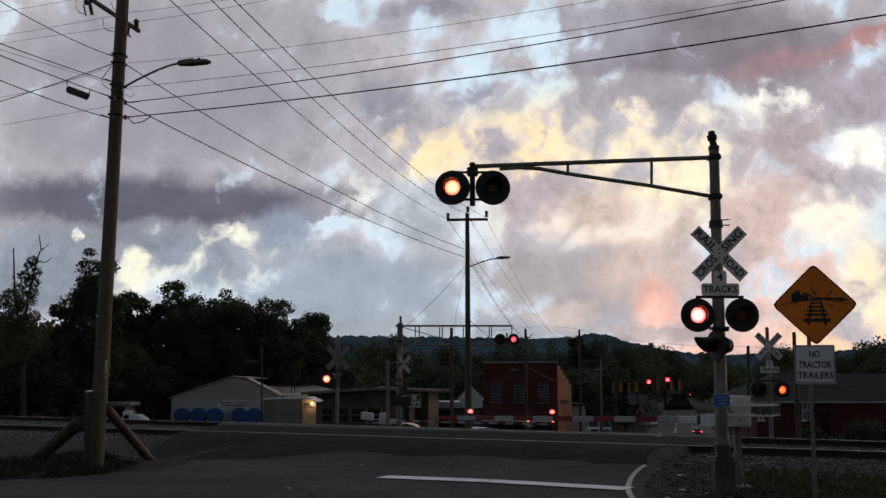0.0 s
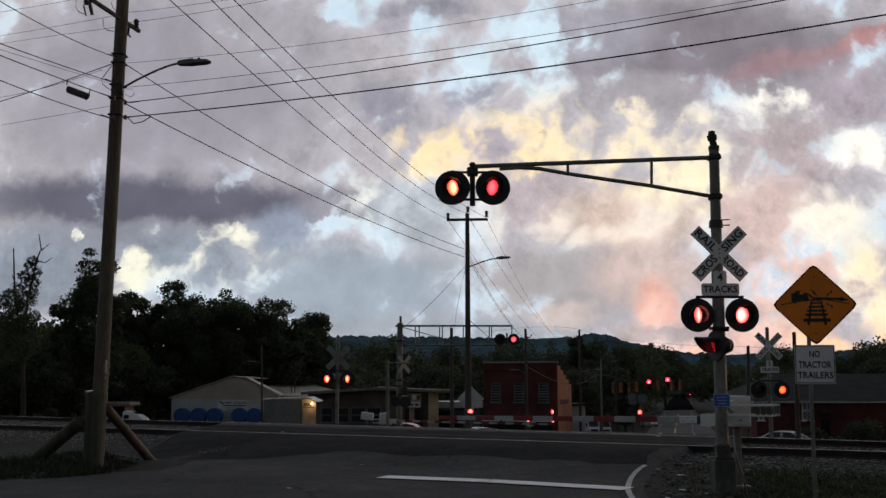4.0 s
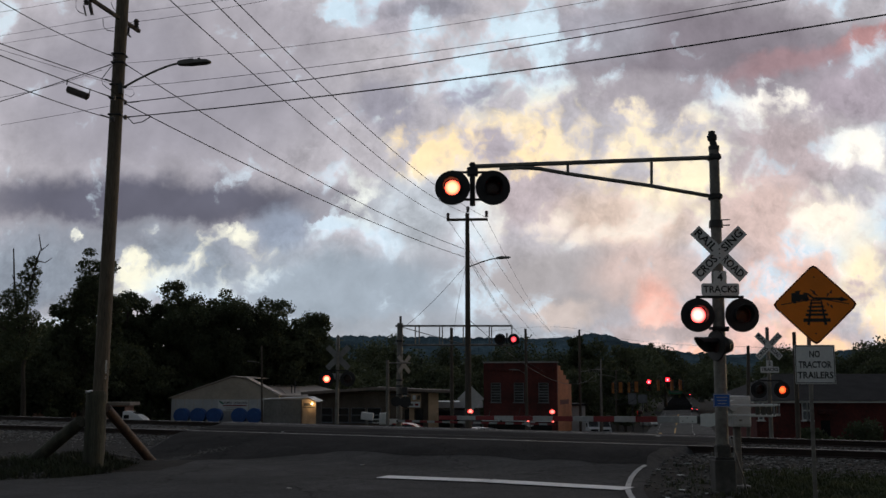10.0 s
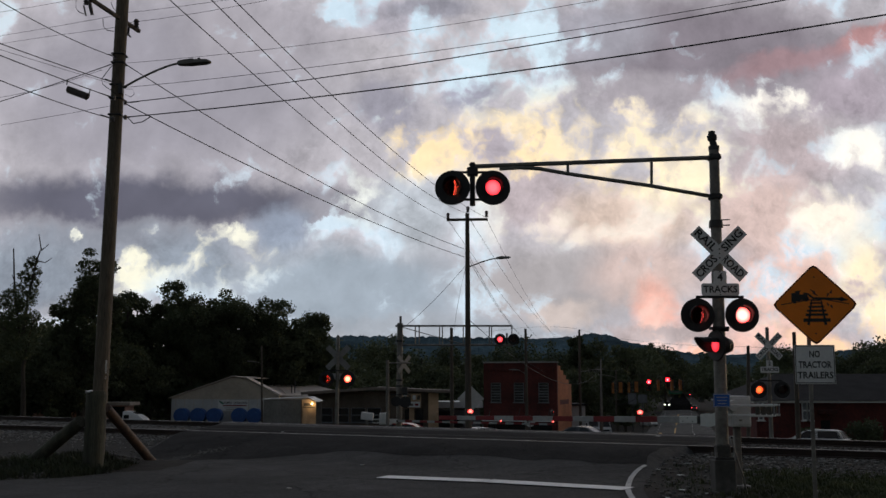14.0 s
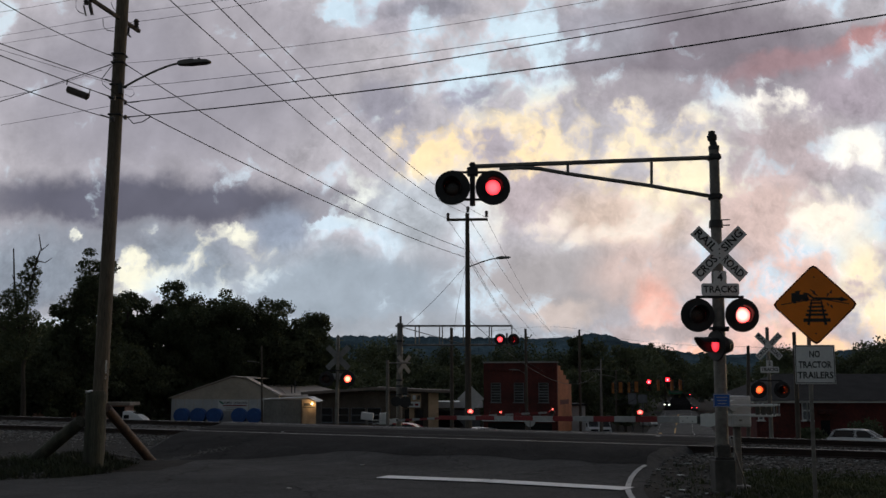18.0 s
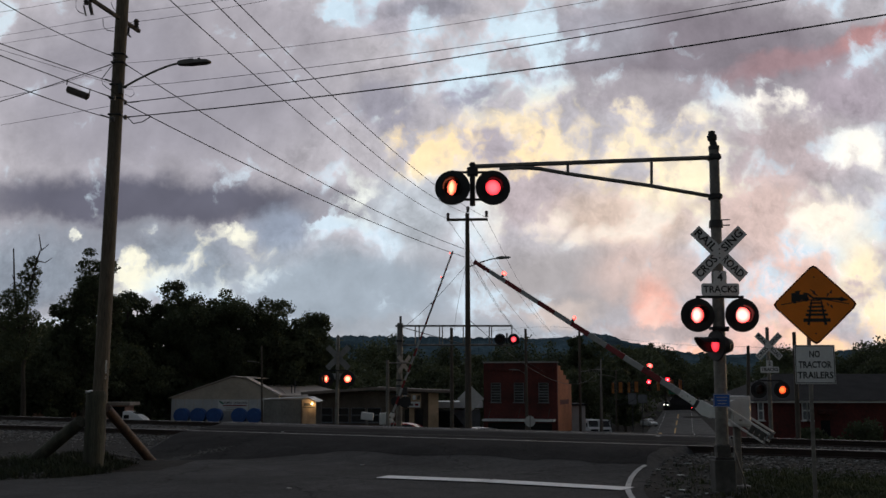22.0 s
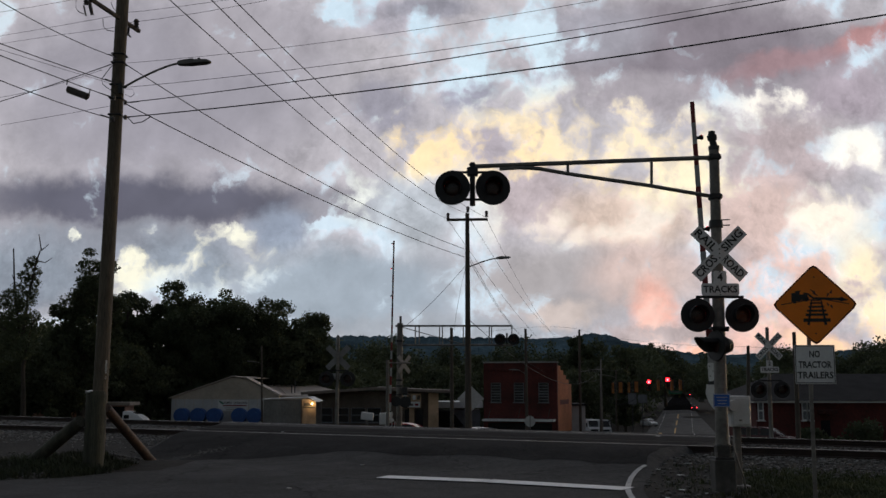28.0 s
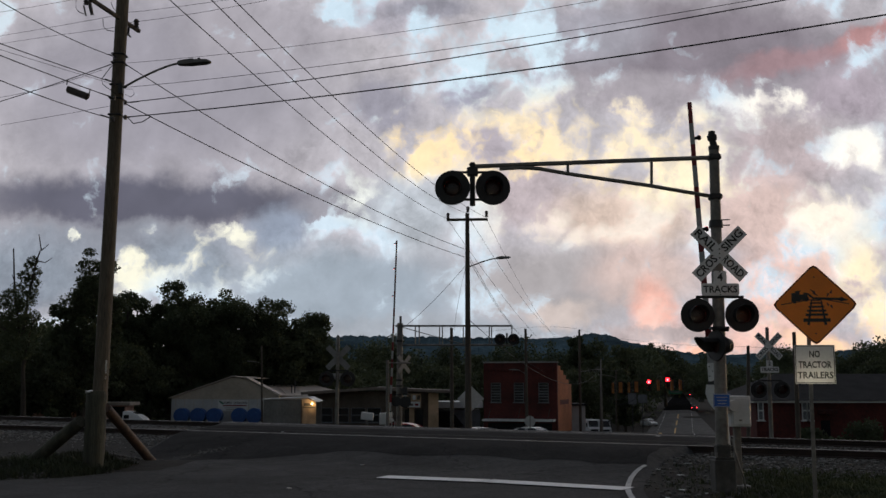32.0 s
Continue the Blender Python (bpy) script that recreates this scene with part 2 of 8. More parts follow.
M_CAR_DARK = surface("dark_red_car_paint", (0.05, 0.01, 0.012), (0.08, 0.014, 0.016), 0.25, 4, bump=0, stain=0.05)
M_CAR_GREY = surface("grey_car_paint", (0.1, 0.1, 0.11), (0.14, 0.14, 0.15), 0.25, 4, bump=0, stain=0.05)
M_TYRE = surface("tyre_rubber", (0.012, 0.012, 0.012), (0.025, 0.025, 0.025), 0.9, 20, bump=0.1)
M_TRAFFIC_YELLOW = surface("amber_housing", (0.3, 0.11, 0.02), (0.42, 0.16, 0.03), 0.6, 8, bump=0.05)
M_GREEN_SIGN = surface("green_street_sign", (0.01, 0.12, 0.06), (0.02, 0.17, 0.09), 0.5, 8, bump=0)
M_PINK_WALL = surface("faded_pink_wall", (0.4, 0.22, 0.17), (0.5, 0.3, 0.23), 0.85, 3, bump=0.1)
M_LENS_DARK = surface("unlit_red_lens", (0.012, 0.002, 0.002), (0.026, 0.003, 0.003), 0.3, 30, bump=0.1)
M_LENS_LIT = lamp_glow("lit_red_lens", (1.0, 0.012, 0.02), (1.0, 0.3, 0.25), 4.4, 0.155)
M_LENS_SMALL = lamp_glow("lit_small_red_lamp", (1.0, 0.012, 0.012), (1.0, 0.2, 0.16), 3.5, 0.055)
M_LENS_AMBER = lamp_glow("lit_orange_red_lens", (1.0, 0.03, 0.008), (1.0, 0.22, 0.05), 1.6, 0.15)
M_LENS_HOT = lamp_glow("lit_hot_red_lens", (1.0, 0.015, 0.012), (1.0, 0.42, 0.22), 3.6, 0.14)
M_LENS_SIDE = lamp_glow("lit_dim_red_lens", (0.6, 0.005, 0.01), (1.0, 0.06, 0.09), 1.5, 0.14)
M_LENS_WARM = lamp_glow("lit_warm_red_lens", (1.0, 0.016, 0.01), (1.0, 0.33, 0.16), 4.2, 0.155)
M_LENS_RED = lamp_glow("lit_deep_red_lens", (0.9, 0.01, 0.02), (1.0, 0.1, 0.12), 2.4, 0.16)
M_BEAM = glow("lit_driving_lamp", (1.0, 0.86, 0.62), 420.0)
M_CAR_RED = surface("red_car_paint", (0.3, 0.008, 0.008), (0.38, 0.012, 0.012), 0.3, 4, bump=0, stain=0.05)
M_SIGN_GREY = surface("dull_metal_sign_back", (0.2, 0.2, 0.2), (0.28, 0.28, 0.275), 0.6, 8, metal=0.2, bump=0.03, stain=0.2)
M_SIGNAL_RED = lamp_glow("lit_traffic_red", (1.0, 0.012, 0.025), (1.0, 0.25, 0.25), 9.0, 0.22)
M_TAIL = glow("lit_tail_lamp", (1.0, 0.03, 0.04), 9.0)
M_HEAD = glow("lit_head_lamp", (1.0, 0.95, 0.8), 6.0)
M_PORCH = glow("lit_porch_lamp", (1.0, 0.7, 0.3), 8.0)


# ---- mesh helpers ----
def link_mesh(name, bm, material, parent=None, label="", smooth=False):
    me = bpy.data.meshes.new(name)
    bm.to_mesh(me)
    bm.free()
    for mt in (material if isinstance(material, (list, tuple)) else [material]):
        me.materials.append(mt)
    if smooth:
        for p in me.polygons:
            p.use_smooth = True
    ob = new(name, me)
    if parent:
        ob.parent = parent
    if label:
        ob["label"] = label
    return ob


def part(name, bm, material, parent, label="", smooth=False):
    return link_mesh(name, bm, material, parent, label, smooth)


def thing(name, m, label, category, group="", kind=""):
    ob = new(name)
    ob.empty_display_size = 0.2
    ob.matrix_basis = m
    return tagged(ob, label, category, group, kind)


def add_box(bm, sx, sy, sz, m=None, bevel=0.0, mat=0):
    """A box of those sides round the origin of m."""
    made = bmesh.ops.create_cube(bm, size=1.0, matrix=(m or Matrix()) @ Matrix.Diagonal((sx, sy, sz, 1)))
    if bevel:
        edges = list({e for v in made["verts"] for e in v.link_edges})
        got = bmesh.ops.bevel(bm, geom=edges, offset=bevel, segments=1, affect="EDGES", profile=0.5)
        faces = set(got["faces"]) | {f for v in got["verts"] for f in v.link_faces}
    else:
        faces = {f for v in made["verts"] for f in v.link_faces}
    for f in faces:
        f.material_index = mat
    return bm


def boxm(sx, sy, sz, m=None, bevel=0.0):
    return add_box(bmesh.new(), sx, sy, sz, m, bevel)


def add_rod(bm, a, b, r1, r2=None, seg=12, cap=True):
    """A round, tapered bar from a to b."""
    a, b = Vector(a), Vector(b)
    d = b - a
    m = Matrix.Translation((a + b) / 2) @ d.to_track_quat("Z", "Y").to_matrix().to_4x4()
    bmesh.ops.create_cone(bm, cap_ends=cap, segments=seg, radius1=r1, radius2=r1 if r2 is None else r2, depth=d.length, matrix=m)
    return bm


def rodm(a, b, r1, r2=None, seg=12):
    return add_rod(bmesh.new(), a, b, r1, r2, seg)


def tube(name, pts, r, material, parent=None, seg=6):
    """A bent round bar along points."""
    bm = bmesh.new()
    pts = [Vector(p) for p in pts]
    rings = []
    for i, p in enumerate(pts):
        d = (pts[min(i + 1, len(pts) - 1)] - pts[max(i - 1, 0)]).normalized()
        q = d.to_track_quat("Z", "Y")
        rings.append([bm.verts.new(p + q @ Vector((r * math.cos(k * 2 * math.pi / seg), r * math.sin(k * 2 * math.pi / seg), 0))) for k in range(seg)])
    for a, b in zip(rings, rings[1:]):
        for k in range(seg):
            bm.faces.new((a[k], a[(k + 1) % seg], b[(k + 1) % seg], b[k]))
    bm.faces.new(rings[0][::-1])
    bm.faces.new(rings[-1])
    return link_mesh(name, bm, material, parent, smooth=True)


def polygon(bm, pts, z0, z1, m=None):
    """A flat plate from an outline in x and y, between two heights."""
    m = m or Matrix()
    lo = [bm.verts.new(m @ Vector((x, y, z0))) for x, y in pts]
    hi = [bm.verts.new(m @ Vector((x, y, z1))) for x, y in pts]
    n = len(pts)
    bm.faces.new(lo[::-1])
    bm.faces.new(hi)
    for i in range(n):
        bm.faces.new((lo[i], lo[(i + 1) % n], hi[(i + 1) % n], hi[i]))
    bmesh.ops.recalc_face_normals(bm, faces=bm.faces[:])
    return bm


UPRIGHT = pose(0, 0, 0, 90, 0, 0)  # turns a plate in x, y to face along -y


def words(name, text, size, material, parent, m, width=None, label=""):
    """Raised lettering as a mesh, centred on the origin of m and facing its +z."""
    cu = bpy.data.curves.new(name, "FONT")
    cu.body, cu.size, cu.align_x, cu.align_y, cu.extrude, cu.resolution_u = text, size, "CENTER", "CENTER", 0.0015, 2
    cu.offset = size * 0.024
    ob = bpy.data.objects.new(name + "_curve", cu)
    scene.collection.objects.link(ob)
    bpy.context.view_layer.update()
    dg = bpy.context.evaluated_depsgraph_get()
    me = bpy.data.meshes.new_from_object(ob.evaluated_get(dg))
    bpy.data.objects.remove(ob)
    bpy.data.curves.remove(cu)
    xs = [v.co.x for v in me.vertices]
    f = width / (max(xs) - min(xs)) if width else 1.0
    mid = (max(xs) + min(xs)) / 2
    for v in me.vertices:
        v.co = m @ Vector(((v.co.x - mid) * f, v.co.y, v.co.z))
    me.materials.clear()
    me.materials.append(material)
    out = new(name, me)
    out.parent = parent
    if label:
        out["label"] = label
    return out


# ---- the evening cloud, a far backdrop ----
def cloud_material():
    m = bpy.data.materials.new("evening_cloud")
    m.use_nodes = True
    n, l = m.node_tree.nodes, m.node_tree.links
    n.clear()

    def math_node(op, a, b):
        k = n.new("ShaderNodeMath")
        k.operation = op
        for i, v in enumerate((a, b)):
            if isinstance(v, (int, float)):
                k.inputs[i].default_value = v
            else:
                l.new(v, k.inputs[i])
        return k.outputs[0]

    def noise_of(vec, scale, detail, rough):
        k = n.new("ShaderNodeTexNoise")
        k.noise_dimensions = "2D"
        k.inputs["Scale"].default_value, k.inputs["Detail"].default_value, k.inputs["Roughness"].default_value = scale, detail, rough
        l.new(vec, k.inputs["Vector"])
        return k

    co, sp, cb = n.new("ShaderNodeTexCoord"), n.new("ShaderNodeSeparateXYZ"), n.new("ShaderNodeCombineXYZ")
    l.new(co.outputs["Object"], sp.inputs[0])
    l.new(math_node("MULTIPLY", math_node("DIVIDE", sp.outputs["X"], sp.outputs["Y"]), 100.0), cb.inputs["X"])
    l.new(math_node("MULTIPLY", math_node("DIVIDE", sp.outputs["Z"], sp.outputs["Y"]), 100.0), cb.inputs["Y"])
    flat = cb.outputs[0]

    def moved(vec, noise_node, amount):
        sub, mul, add = n.new("ShaderNodeVectorMath"), n.new("ShaderNodeVectorMath"), n.new("ShaderNodeVectorMath")
        sub.operation, mul.operation, add.operation = "SUBTRACT", "SCALE", "ADD"
        sub.inputs[1].default_value = (0.5, 0.5, 0.5)
        l.new(noise_node.outputs["Color"], sub.inputs[0])
        l.new(sub.outputs[0], mul.inputs[0])
        mul.inputs["Scale"].default_value = amount
        l.new(vec, add.inputs[0])
        l.new(mul.outputs[0], add.inputs[1])
        return add.outputs[0]

    def puffs(vec, scale, detail):
        k = n.new("ShaderNodeTexVoronoi")
        k.voronoi_dimensions, k.feature, k.normalize = "2D", "SMOOTH_F1", True
        k.inputs["Scale"].default_value, k.inputs["Detail"].default_value, k.inputs["Roughness"].default_value = scale, detail, 0.56
        k.inputs["Lacunarity"].default_value, k.inputs["Smoothness"].default_value = 2.1, 0.3
        l.new(vec, k.inputs["Vector"])
        return k.outputs["Distance"]

    def lumps(vec, detail, zoom=1.0):
        """Fractal cloud height: broad masses with rounded heads on them."""
        bent = moved(vec, noise_of(vec, 0.22 * zoom, 3.0, 0.5), 2.4 / zoom)
        if detail > 3:
            bent = moved(bent, noise_of(vec, 0.9 * zoom, 5.0, 0.6), 0.8 / zoom)
        mass = math_node("MULTIPLY", math_node("SUBTRACT", noise_of(bent, 0.16 * zoom, detail * 2.0, 0.6).outputs["Fac"], 0.5), 2.0)
        heads = math_node("MULTIPLY", math_node("SUBTRACT", 0.42, puffs(bent, 0.2 * zoom, detail)), 1.7)
        return math_node("ADD", mass, heads)

    wavy = moved(moved(flat, noise_of(flat, 0.10, 3.0, 0.5), 3.0), noise_of(flat, 0.45, 5.0, 0.62), 2.2)

    def spot(last, u, v, ru, rv, turn, value, amount=1.0):
        """Blend a value or colour into a smooth field round a place in the sky."""
        mp, ln, mr, mx = n.new("ShaderNodeVectorMath"), n.new("ShaderNodeVectorMath"), n.new("ShaderNodeMapRange"), n.new("ShaderNodeMix")
        vec = wavy
        if turn:
            ro = n.new("ShaderNodeVectorRotate")
            ro.rotation_type = "Z_AXIS"
            ro.inputs["Center"].default_value = (u, v, 0)
            ro.inputs["Angle"].default_value = radians(-turn)
            l.new(wavy, ro.inputs["Vector"])
            vec = ro.outputs[0]
        mp.operation = "MULTIPLY_ADD"
        mp.inputs[1].default_value, mp.inputs[2].default_value = (1 / ru, 1 / rv, 0), (-u / ru, -v / rv, 0)
        l.new(vec, mp.inputs[0])
        ln.operation = "LENGTH"
        l.new(mp.outputs[0], ln.inputs[0])
        mr.interpolation_type = "SMOOTHSTEP"
        mr.inputs["From Min"].default_value, mr.inputs["From Max"].default_value = 1.4, 0.45
        mr.inputs["To Min"].default_value, mr.inputs["To Max"].default_value = 0.0, amount
        l.new(ln.outputs["Value"], mr.inputs["Value"])
        l.new(mr.outputs[0], mx.inputs[0])
        mx.data_type = "RGBA"
        tint = srgb(*value) if isinstance(value, tuple) else (value, value, value, 1)
        if isinstance(last, tuple):
            mx.inputs[6].default_value = last
        else:
            l.new(last, mx.inputs[6])
        mx.inputs[7].default_value = tint
        return mx.outputs[2]

    gap = srgb(205, 222, 235)  # sky and lit haze between the clouds
    gap = spot(gap, -44.72, 36.94, 3.33, 3.33, 0, (205, 218, 228))
    gap = spot(gap, -5.43, 37.24, 11.11, 2.78, 0, (200, 220, 234))
    gap = spot(gap, 8.39, 32.46, 8.33, 5.00, 0, (208, 228, 240))
    gap = spot(gap, 12.83, 23.07, 15.56, 6.11, 0, (255, 231, 188))
    gap = spot(gap, -1.36, 24.23, 5.00, 3.89, 0, (255, 230, 186))
    gap = spot(gap, 19.68, 24.81, 8.89, 3.89, 0, (255, 238, 206))
    gap = spot(gap, 25.18, 19.03, 6.11, 3.33, 0, (255, 241, 208))
    gap = spot(gap, 34.59, 27.44, 5.56, 2.78, 0, (252, 246, 236))
    gap = spot(gap, 42.31, 22.49, 3.89, 3.89, 0, (255, 250, 240))
    gap = spot(gap, 38.65, 17.31, 4.44, 3.33, 0, (255, 244, 228))
    gap = spot(gap, 42.12, 8.84, 3.33, 6.11, 0, (255, 238, 204))
    gap = spot(gap, 36.89, 4.39, 8.33, 2.22, 0, (255, 216, 178))
    gap = spot(gap, 14.95, 15.32, 12.22, 3.06, 0, (240, 227, 214))
    gap = spot(gap, -7.57, 19.03, 2.78, 3.33, 0, (236, 240, 234))
    gap = spot(gap, -21.52, 13.33, 7.78, 3.89, 0, (246, 244, 226))
    gap = spot(gap, -30.98, 11.64, 3.33, 3.33, 0, (246, 243, 222))
    gap = spot(gap, -35.59, 14.64, 2.78, 2.22, 0, (240, 240, 225))
    gap = spot(gap, 20.89, 6.61, 2.50, 3.06, 0, (240, 206, 194))
    gap = spot(gap, 26.86, 2.74, 7.78, 1.67, 0, (250, 194, 168))
    core = srgb(182, 178, 184)  # colour of the cloud itself
    core = spot(core, -28.86, 30.09, 18.33, 11.11, 0, (157, 154, 164))
    core = spot(core, -5.37, 27.74, 3.89, 2.78, 0, (152, 150, 162))
    core = spot(core, -18.11, 35.44, 8.33, 4.44, 0, (164, 160, 168))
    core = spot(core, -28.98, 17.88, 23.33, 2.78, 0, (101, 101, 115))
    core = spot(core, -10.36, 17.2, 4.44, 2.00, 0, (150, 149, 158))
    core = spot(core, -32.76, 14.01, 16.67, 2.00, 0, (142, 146, 157))
    core = spot(core, -40.43, 10.52, 8.33, 3.89, 0, (134, 142, 154))
    core = spot(core, -25.37, 11.08, 6.11, 3.33, 0, (146, 155, 168))
    core = spot(core, -15.67, 15.03, 3.33, 2.78, 0, (148, 158, 176))
    core = spot(core, -9.14, 8.84, 14.44, 5.00, 0, (158, 169, 181))
    core = spot(core, -3.04, 16.74, 5.00, 4.44, 0, (180, 186, 194))
    core = spot(core, -6.01, 37.24, 3.89, 2.22, 0, (172, 168, 178))
    core = spot(core, -1.39, 38.32, 5.00, 1.39, 0, (150, 149, 160))
    core = spot(core, 2.63, 29.79, 2.78, 2.22, 0, (152, 152, 166))
    core = spot(core, 10.94, 30.5, 2.22, 1.39, 0, (180, 178, 190))
    core = spot(core, 9.09, 19.03, 5.83, 3.89, 0, (181, 169, 173))
    core = spot(core, 9.15, 24.05, 1.67, 1.67, 0, (173, 165, 173))
    core = spot(core, 4.03, 23.53, 2.78, 2.22, 0, (175, 167, 175))
    core = spot(core, 18.9, 16.17, 7.78, 3.89, 0, (214, 193, 180))
    core = spot(core, 12.05, 9.96, 10.00, 3.89, 0, (171, 166, 168))
    core = spot(core, 0.89, 5.22, 12.22, 1.56, 0, (160, 166, 175))
    core = spot(core, 12.28, 6.83, 3.33, 1.33, 0, (202, 189, 184))
    core = spot(core, 20.44, 10.52, 6.11, 3.33, 0, (206, 185, 179))
    core = spot(core, 21.0, 6.61, 2.22, 3.22, 0, (233, 181, 167))
    core = spot(core, 27.38, 33.65, 18.33, 6.11, 0, (134, 127, 136))
    core = spot(core, 15.34, 35.44, 6.67, 3.33, 0, (158, 156, 166))
    core = spot(core, 22.64, 28.91, 8.33, 2.44, 0, (160, 154, 161))
    core = spot(core, 37.13, 32.93, 9.44, 1.44, 17, (158, 132, 138))
    core = spot(core, 43.28, 35.08, 3.33, 1.33, 18, (176, 136, 137))
    core = spot(core, 41.53, 29.2, 5.00, 3.33, 0, (168, 158, 168))
    core = spot(core, 34.4, 23.07, 6.67, 4.44, 0, (177, 164, 167))
    core = spot(core, 32.42, 16.74, 6.11, 4.44, 0, (206, 183, 177))
    core = spot(core, 39.01, 13.33, 5.00, 3.89, 0, (214, 189, 180))
    core = spot(core, 33.76, 8.84, 5.00, 4.44, 0, (220, 187, 177))
    core = spot(core, 41.32, 9.51, 2.22, 1.39, 0, (187, 171, 171))
    core = spot(core, 28.58, 4.39, 10.00, 1.67, 0, (229, 189, 178))
    core = spot(core, 21.95, 4.95, 6.67, 0.83, 0, (183, 169, 169))
    depth = (.38, .38, .38, 1)  # how closed the cloud is
    depth = spot(depth, -28.86, 30.09, 18.89, 11.94, 0, 1.25)
    depth = spot(depth, -11.09, 28.91, 8.33, 7.22, 0, 1.05)
    depth = spot(depth, -28.4, 17.54, 23.33, 2.78, 0, 1.3)
    depth = spot(depth, -17.56, 36.64, 7.22, 3.89, 0, 0.9)
    depth = spot(depth, -44.7, 36.76, 1.67, 2.50, 0, -0.5)
    depth = spot(depth, -10.64, 38.08, 2.78, 1.22, 0, -0.3)
    depth = spot(depth, -2.07, 32.46, 1.94, 3.61, 0, -0.5)
    depth = spot(depth, 6.68, 34.54, 5.28, 3.61, 0, -0.85)
    depth = spot(depth, 11.55, 32.46, 4.72, 4.17, 0, -0.6)
    depth = spot(depth, -6.01, 37.24, 2.50, 2.11, 0, 0.6)
    depth = spot(depth, -1.1, 38.56, 2.78, 1.33, 0, 0.8)
    depth = spot(depth, 2.63, 29.79, 2.33, 1.67, 0, 0.75)
    depth = spot(depth, 10.94, 30.5, 1.56, 0.89, 0, 0.5)
    depth = spot(depth, -7.57, 19.03, 1.78, 2.33, 0, -0.6)
    depth = spot(depth, -2.22, 23.94, 4.17, 3.33, 0, -0.7)
    depth = spot(depth, -2.22, 24.35, 0.89, 0.78, 0, 0.6)
    depth = spot(depth, 12.28, 24.23, 11.11, 3.44, 0, -0.7)
    depth = spot(depth, 20.2, 22.78, 8.33, 3.67, 0, -0.75)
    depth = spot(depth, 25.74, 18.74, 2.78, 3.33, 0, -0.6)
    depth = spot(depth, 9.26, 18.74, 4.33, 2.56, 0, 1.1)
    depth = spot(depth, 9.15, 24.05, 1.22, 1.33, 0, 0.6)
    depth = spot(depth, 4.03, 23.53, 2.11, 1.78, 0, 0.6)
    depth = spot(depth, 18.88, 15.32, 6.67, 3.33, 0, 0.5)
    depth = spot(depth, 29.71, 34.24, 16.67, 6.11, 0, 1.1)
    depth = spot(depth, 17.93, 35.44, 5.28, 4.17, 0, 0.8)
    depth = spot(depth, 22.68, 30.09, 6.67, 1.89, 0, 0.7)
    depth = spot(depth, 34.59, 27.44, 4.44, 1.78, 0, -0.7)
    depth = spot(depth, 41.28, 29.79, 4.44, 3.33, 0, 0.8)
    depth = spot(depth, 34.38, 22.78, 6.22, 3.89, 0, 0.9)
    depth = spot(depth, 42.04, 22.78, 3.33, 3.06, 0, -0.6)
    depth = spot(depth, 38.08, 17.31, 3.33, 3.33, 0, -0.35)
    depth = spot(depth, 32.13, 16.46, 4.44, 3.89, 0, 0.65)
    depth = spot(depth, 39.01, 13.33, 3.33, 2.22, 0, 0.3)
    depth = spot(depth, 41.87, 14.47, 3.33, 3.89, 0, -0.45)
    depth = spot(depth, 42.23, 5.78, 2.22, 2.22, 0, -0.5)
    depth = spot(depth, 41.32, 9.51, 1.78, 1.22, 0, 0.7)
    depth = spot(depth, 33.48, 8.84, 3.33, 3.33, 0, 0.5)
    depth = spot(depth, 36.32, 4.12, 6.11, 1.00, 0, -0.5)
    depth = spot(depth, -9.14, 9.4, 13.33, 4.44, 0, 0.95)
    depth = spot(depth, -2.75, 15.6, 5.00, 5.00, 0, 0.75)
    depth = spot(depth, 12.05, 9.96, 10.00, 4.44, 0, 0.75)
    depth = spot(depth, 20.95, 8.84, 6.67, 3.89, 0, 0.6)
    depth = spot(depth, 21.95, 4.95, 6.67, 0.83, 0, 0.9)
    depth = spot(depth, -39.5, 14.18, 15.56, 1.67, 0, 1.15)
    depth = spot(depth, -39.31, 10.52, 6.11, 3.33, 0, 0.8)
    depth = spot(depth, -21.56, 14.75, 3.89, 1.44, 0, -0.65)
    depth = spot(depth, -21.44, 10.52, 3.33, 2.67, 0, -0.7)
    depth = spot(depth, -20.31, 9.84, 1.56, 1.56, 0, 0.85)
    depth = spot(depth, -25.65, 11.08, 3.89, 2.22, 0, 0.7)
    depth = spot(depth, -30.86, 11.36, 1.33, 2.33, 0, -0.7)
    depth = spot(depth, -36.15, 14.64, 0.67, 0.83, 0, -0.6)
    depth = spot(depth, -29.58, 14.47, 0.89, 0.78, 0, -0.5)
    depth = spot(depth, -11.47, 15.72, 2.50, 0.78, 0, -0.4)
    depth = spot(depth, -15.67, 14.92, 2.50, 1.94, 0, 0.85)
    crisp = (1.1, 1.1, 1.1, 1)  # how sharply its heads stand out
    crisp = spot(crisp, -28.86, 30.09, 21.11, 10.56, 0, 0.34)
    crisp = spot(crisp, -31.22, 17.6, 22.22, 3.33, 0, 0.2)
    crisp = spot(crisp, -10.24, 7.72, 11.11, 3.33, 0, 0.85)
    crisp = spot(crisp, 28.54, 33.65, 16.67, 6.11, 0, 0.6)
    crisp = spot(crisp, 8.19, 13.9, 18.33, 6.11, 0, 1.05)
    crisp = spot(crisp, -0.22, 8.28, 23.89, 4.44, 0, 0.42)
    cut, edge = n.new("ShaderNodeSeparateColor"), n.new("ShaderNodeSeparateColor")
    l.new(depth, cut.inputs[0])
    l.new(crisp, edge.inputs[0])

    def shifted(x, y):
        k = n.new("ShaderNodeVectorMath")
        k.operation = "ADD"
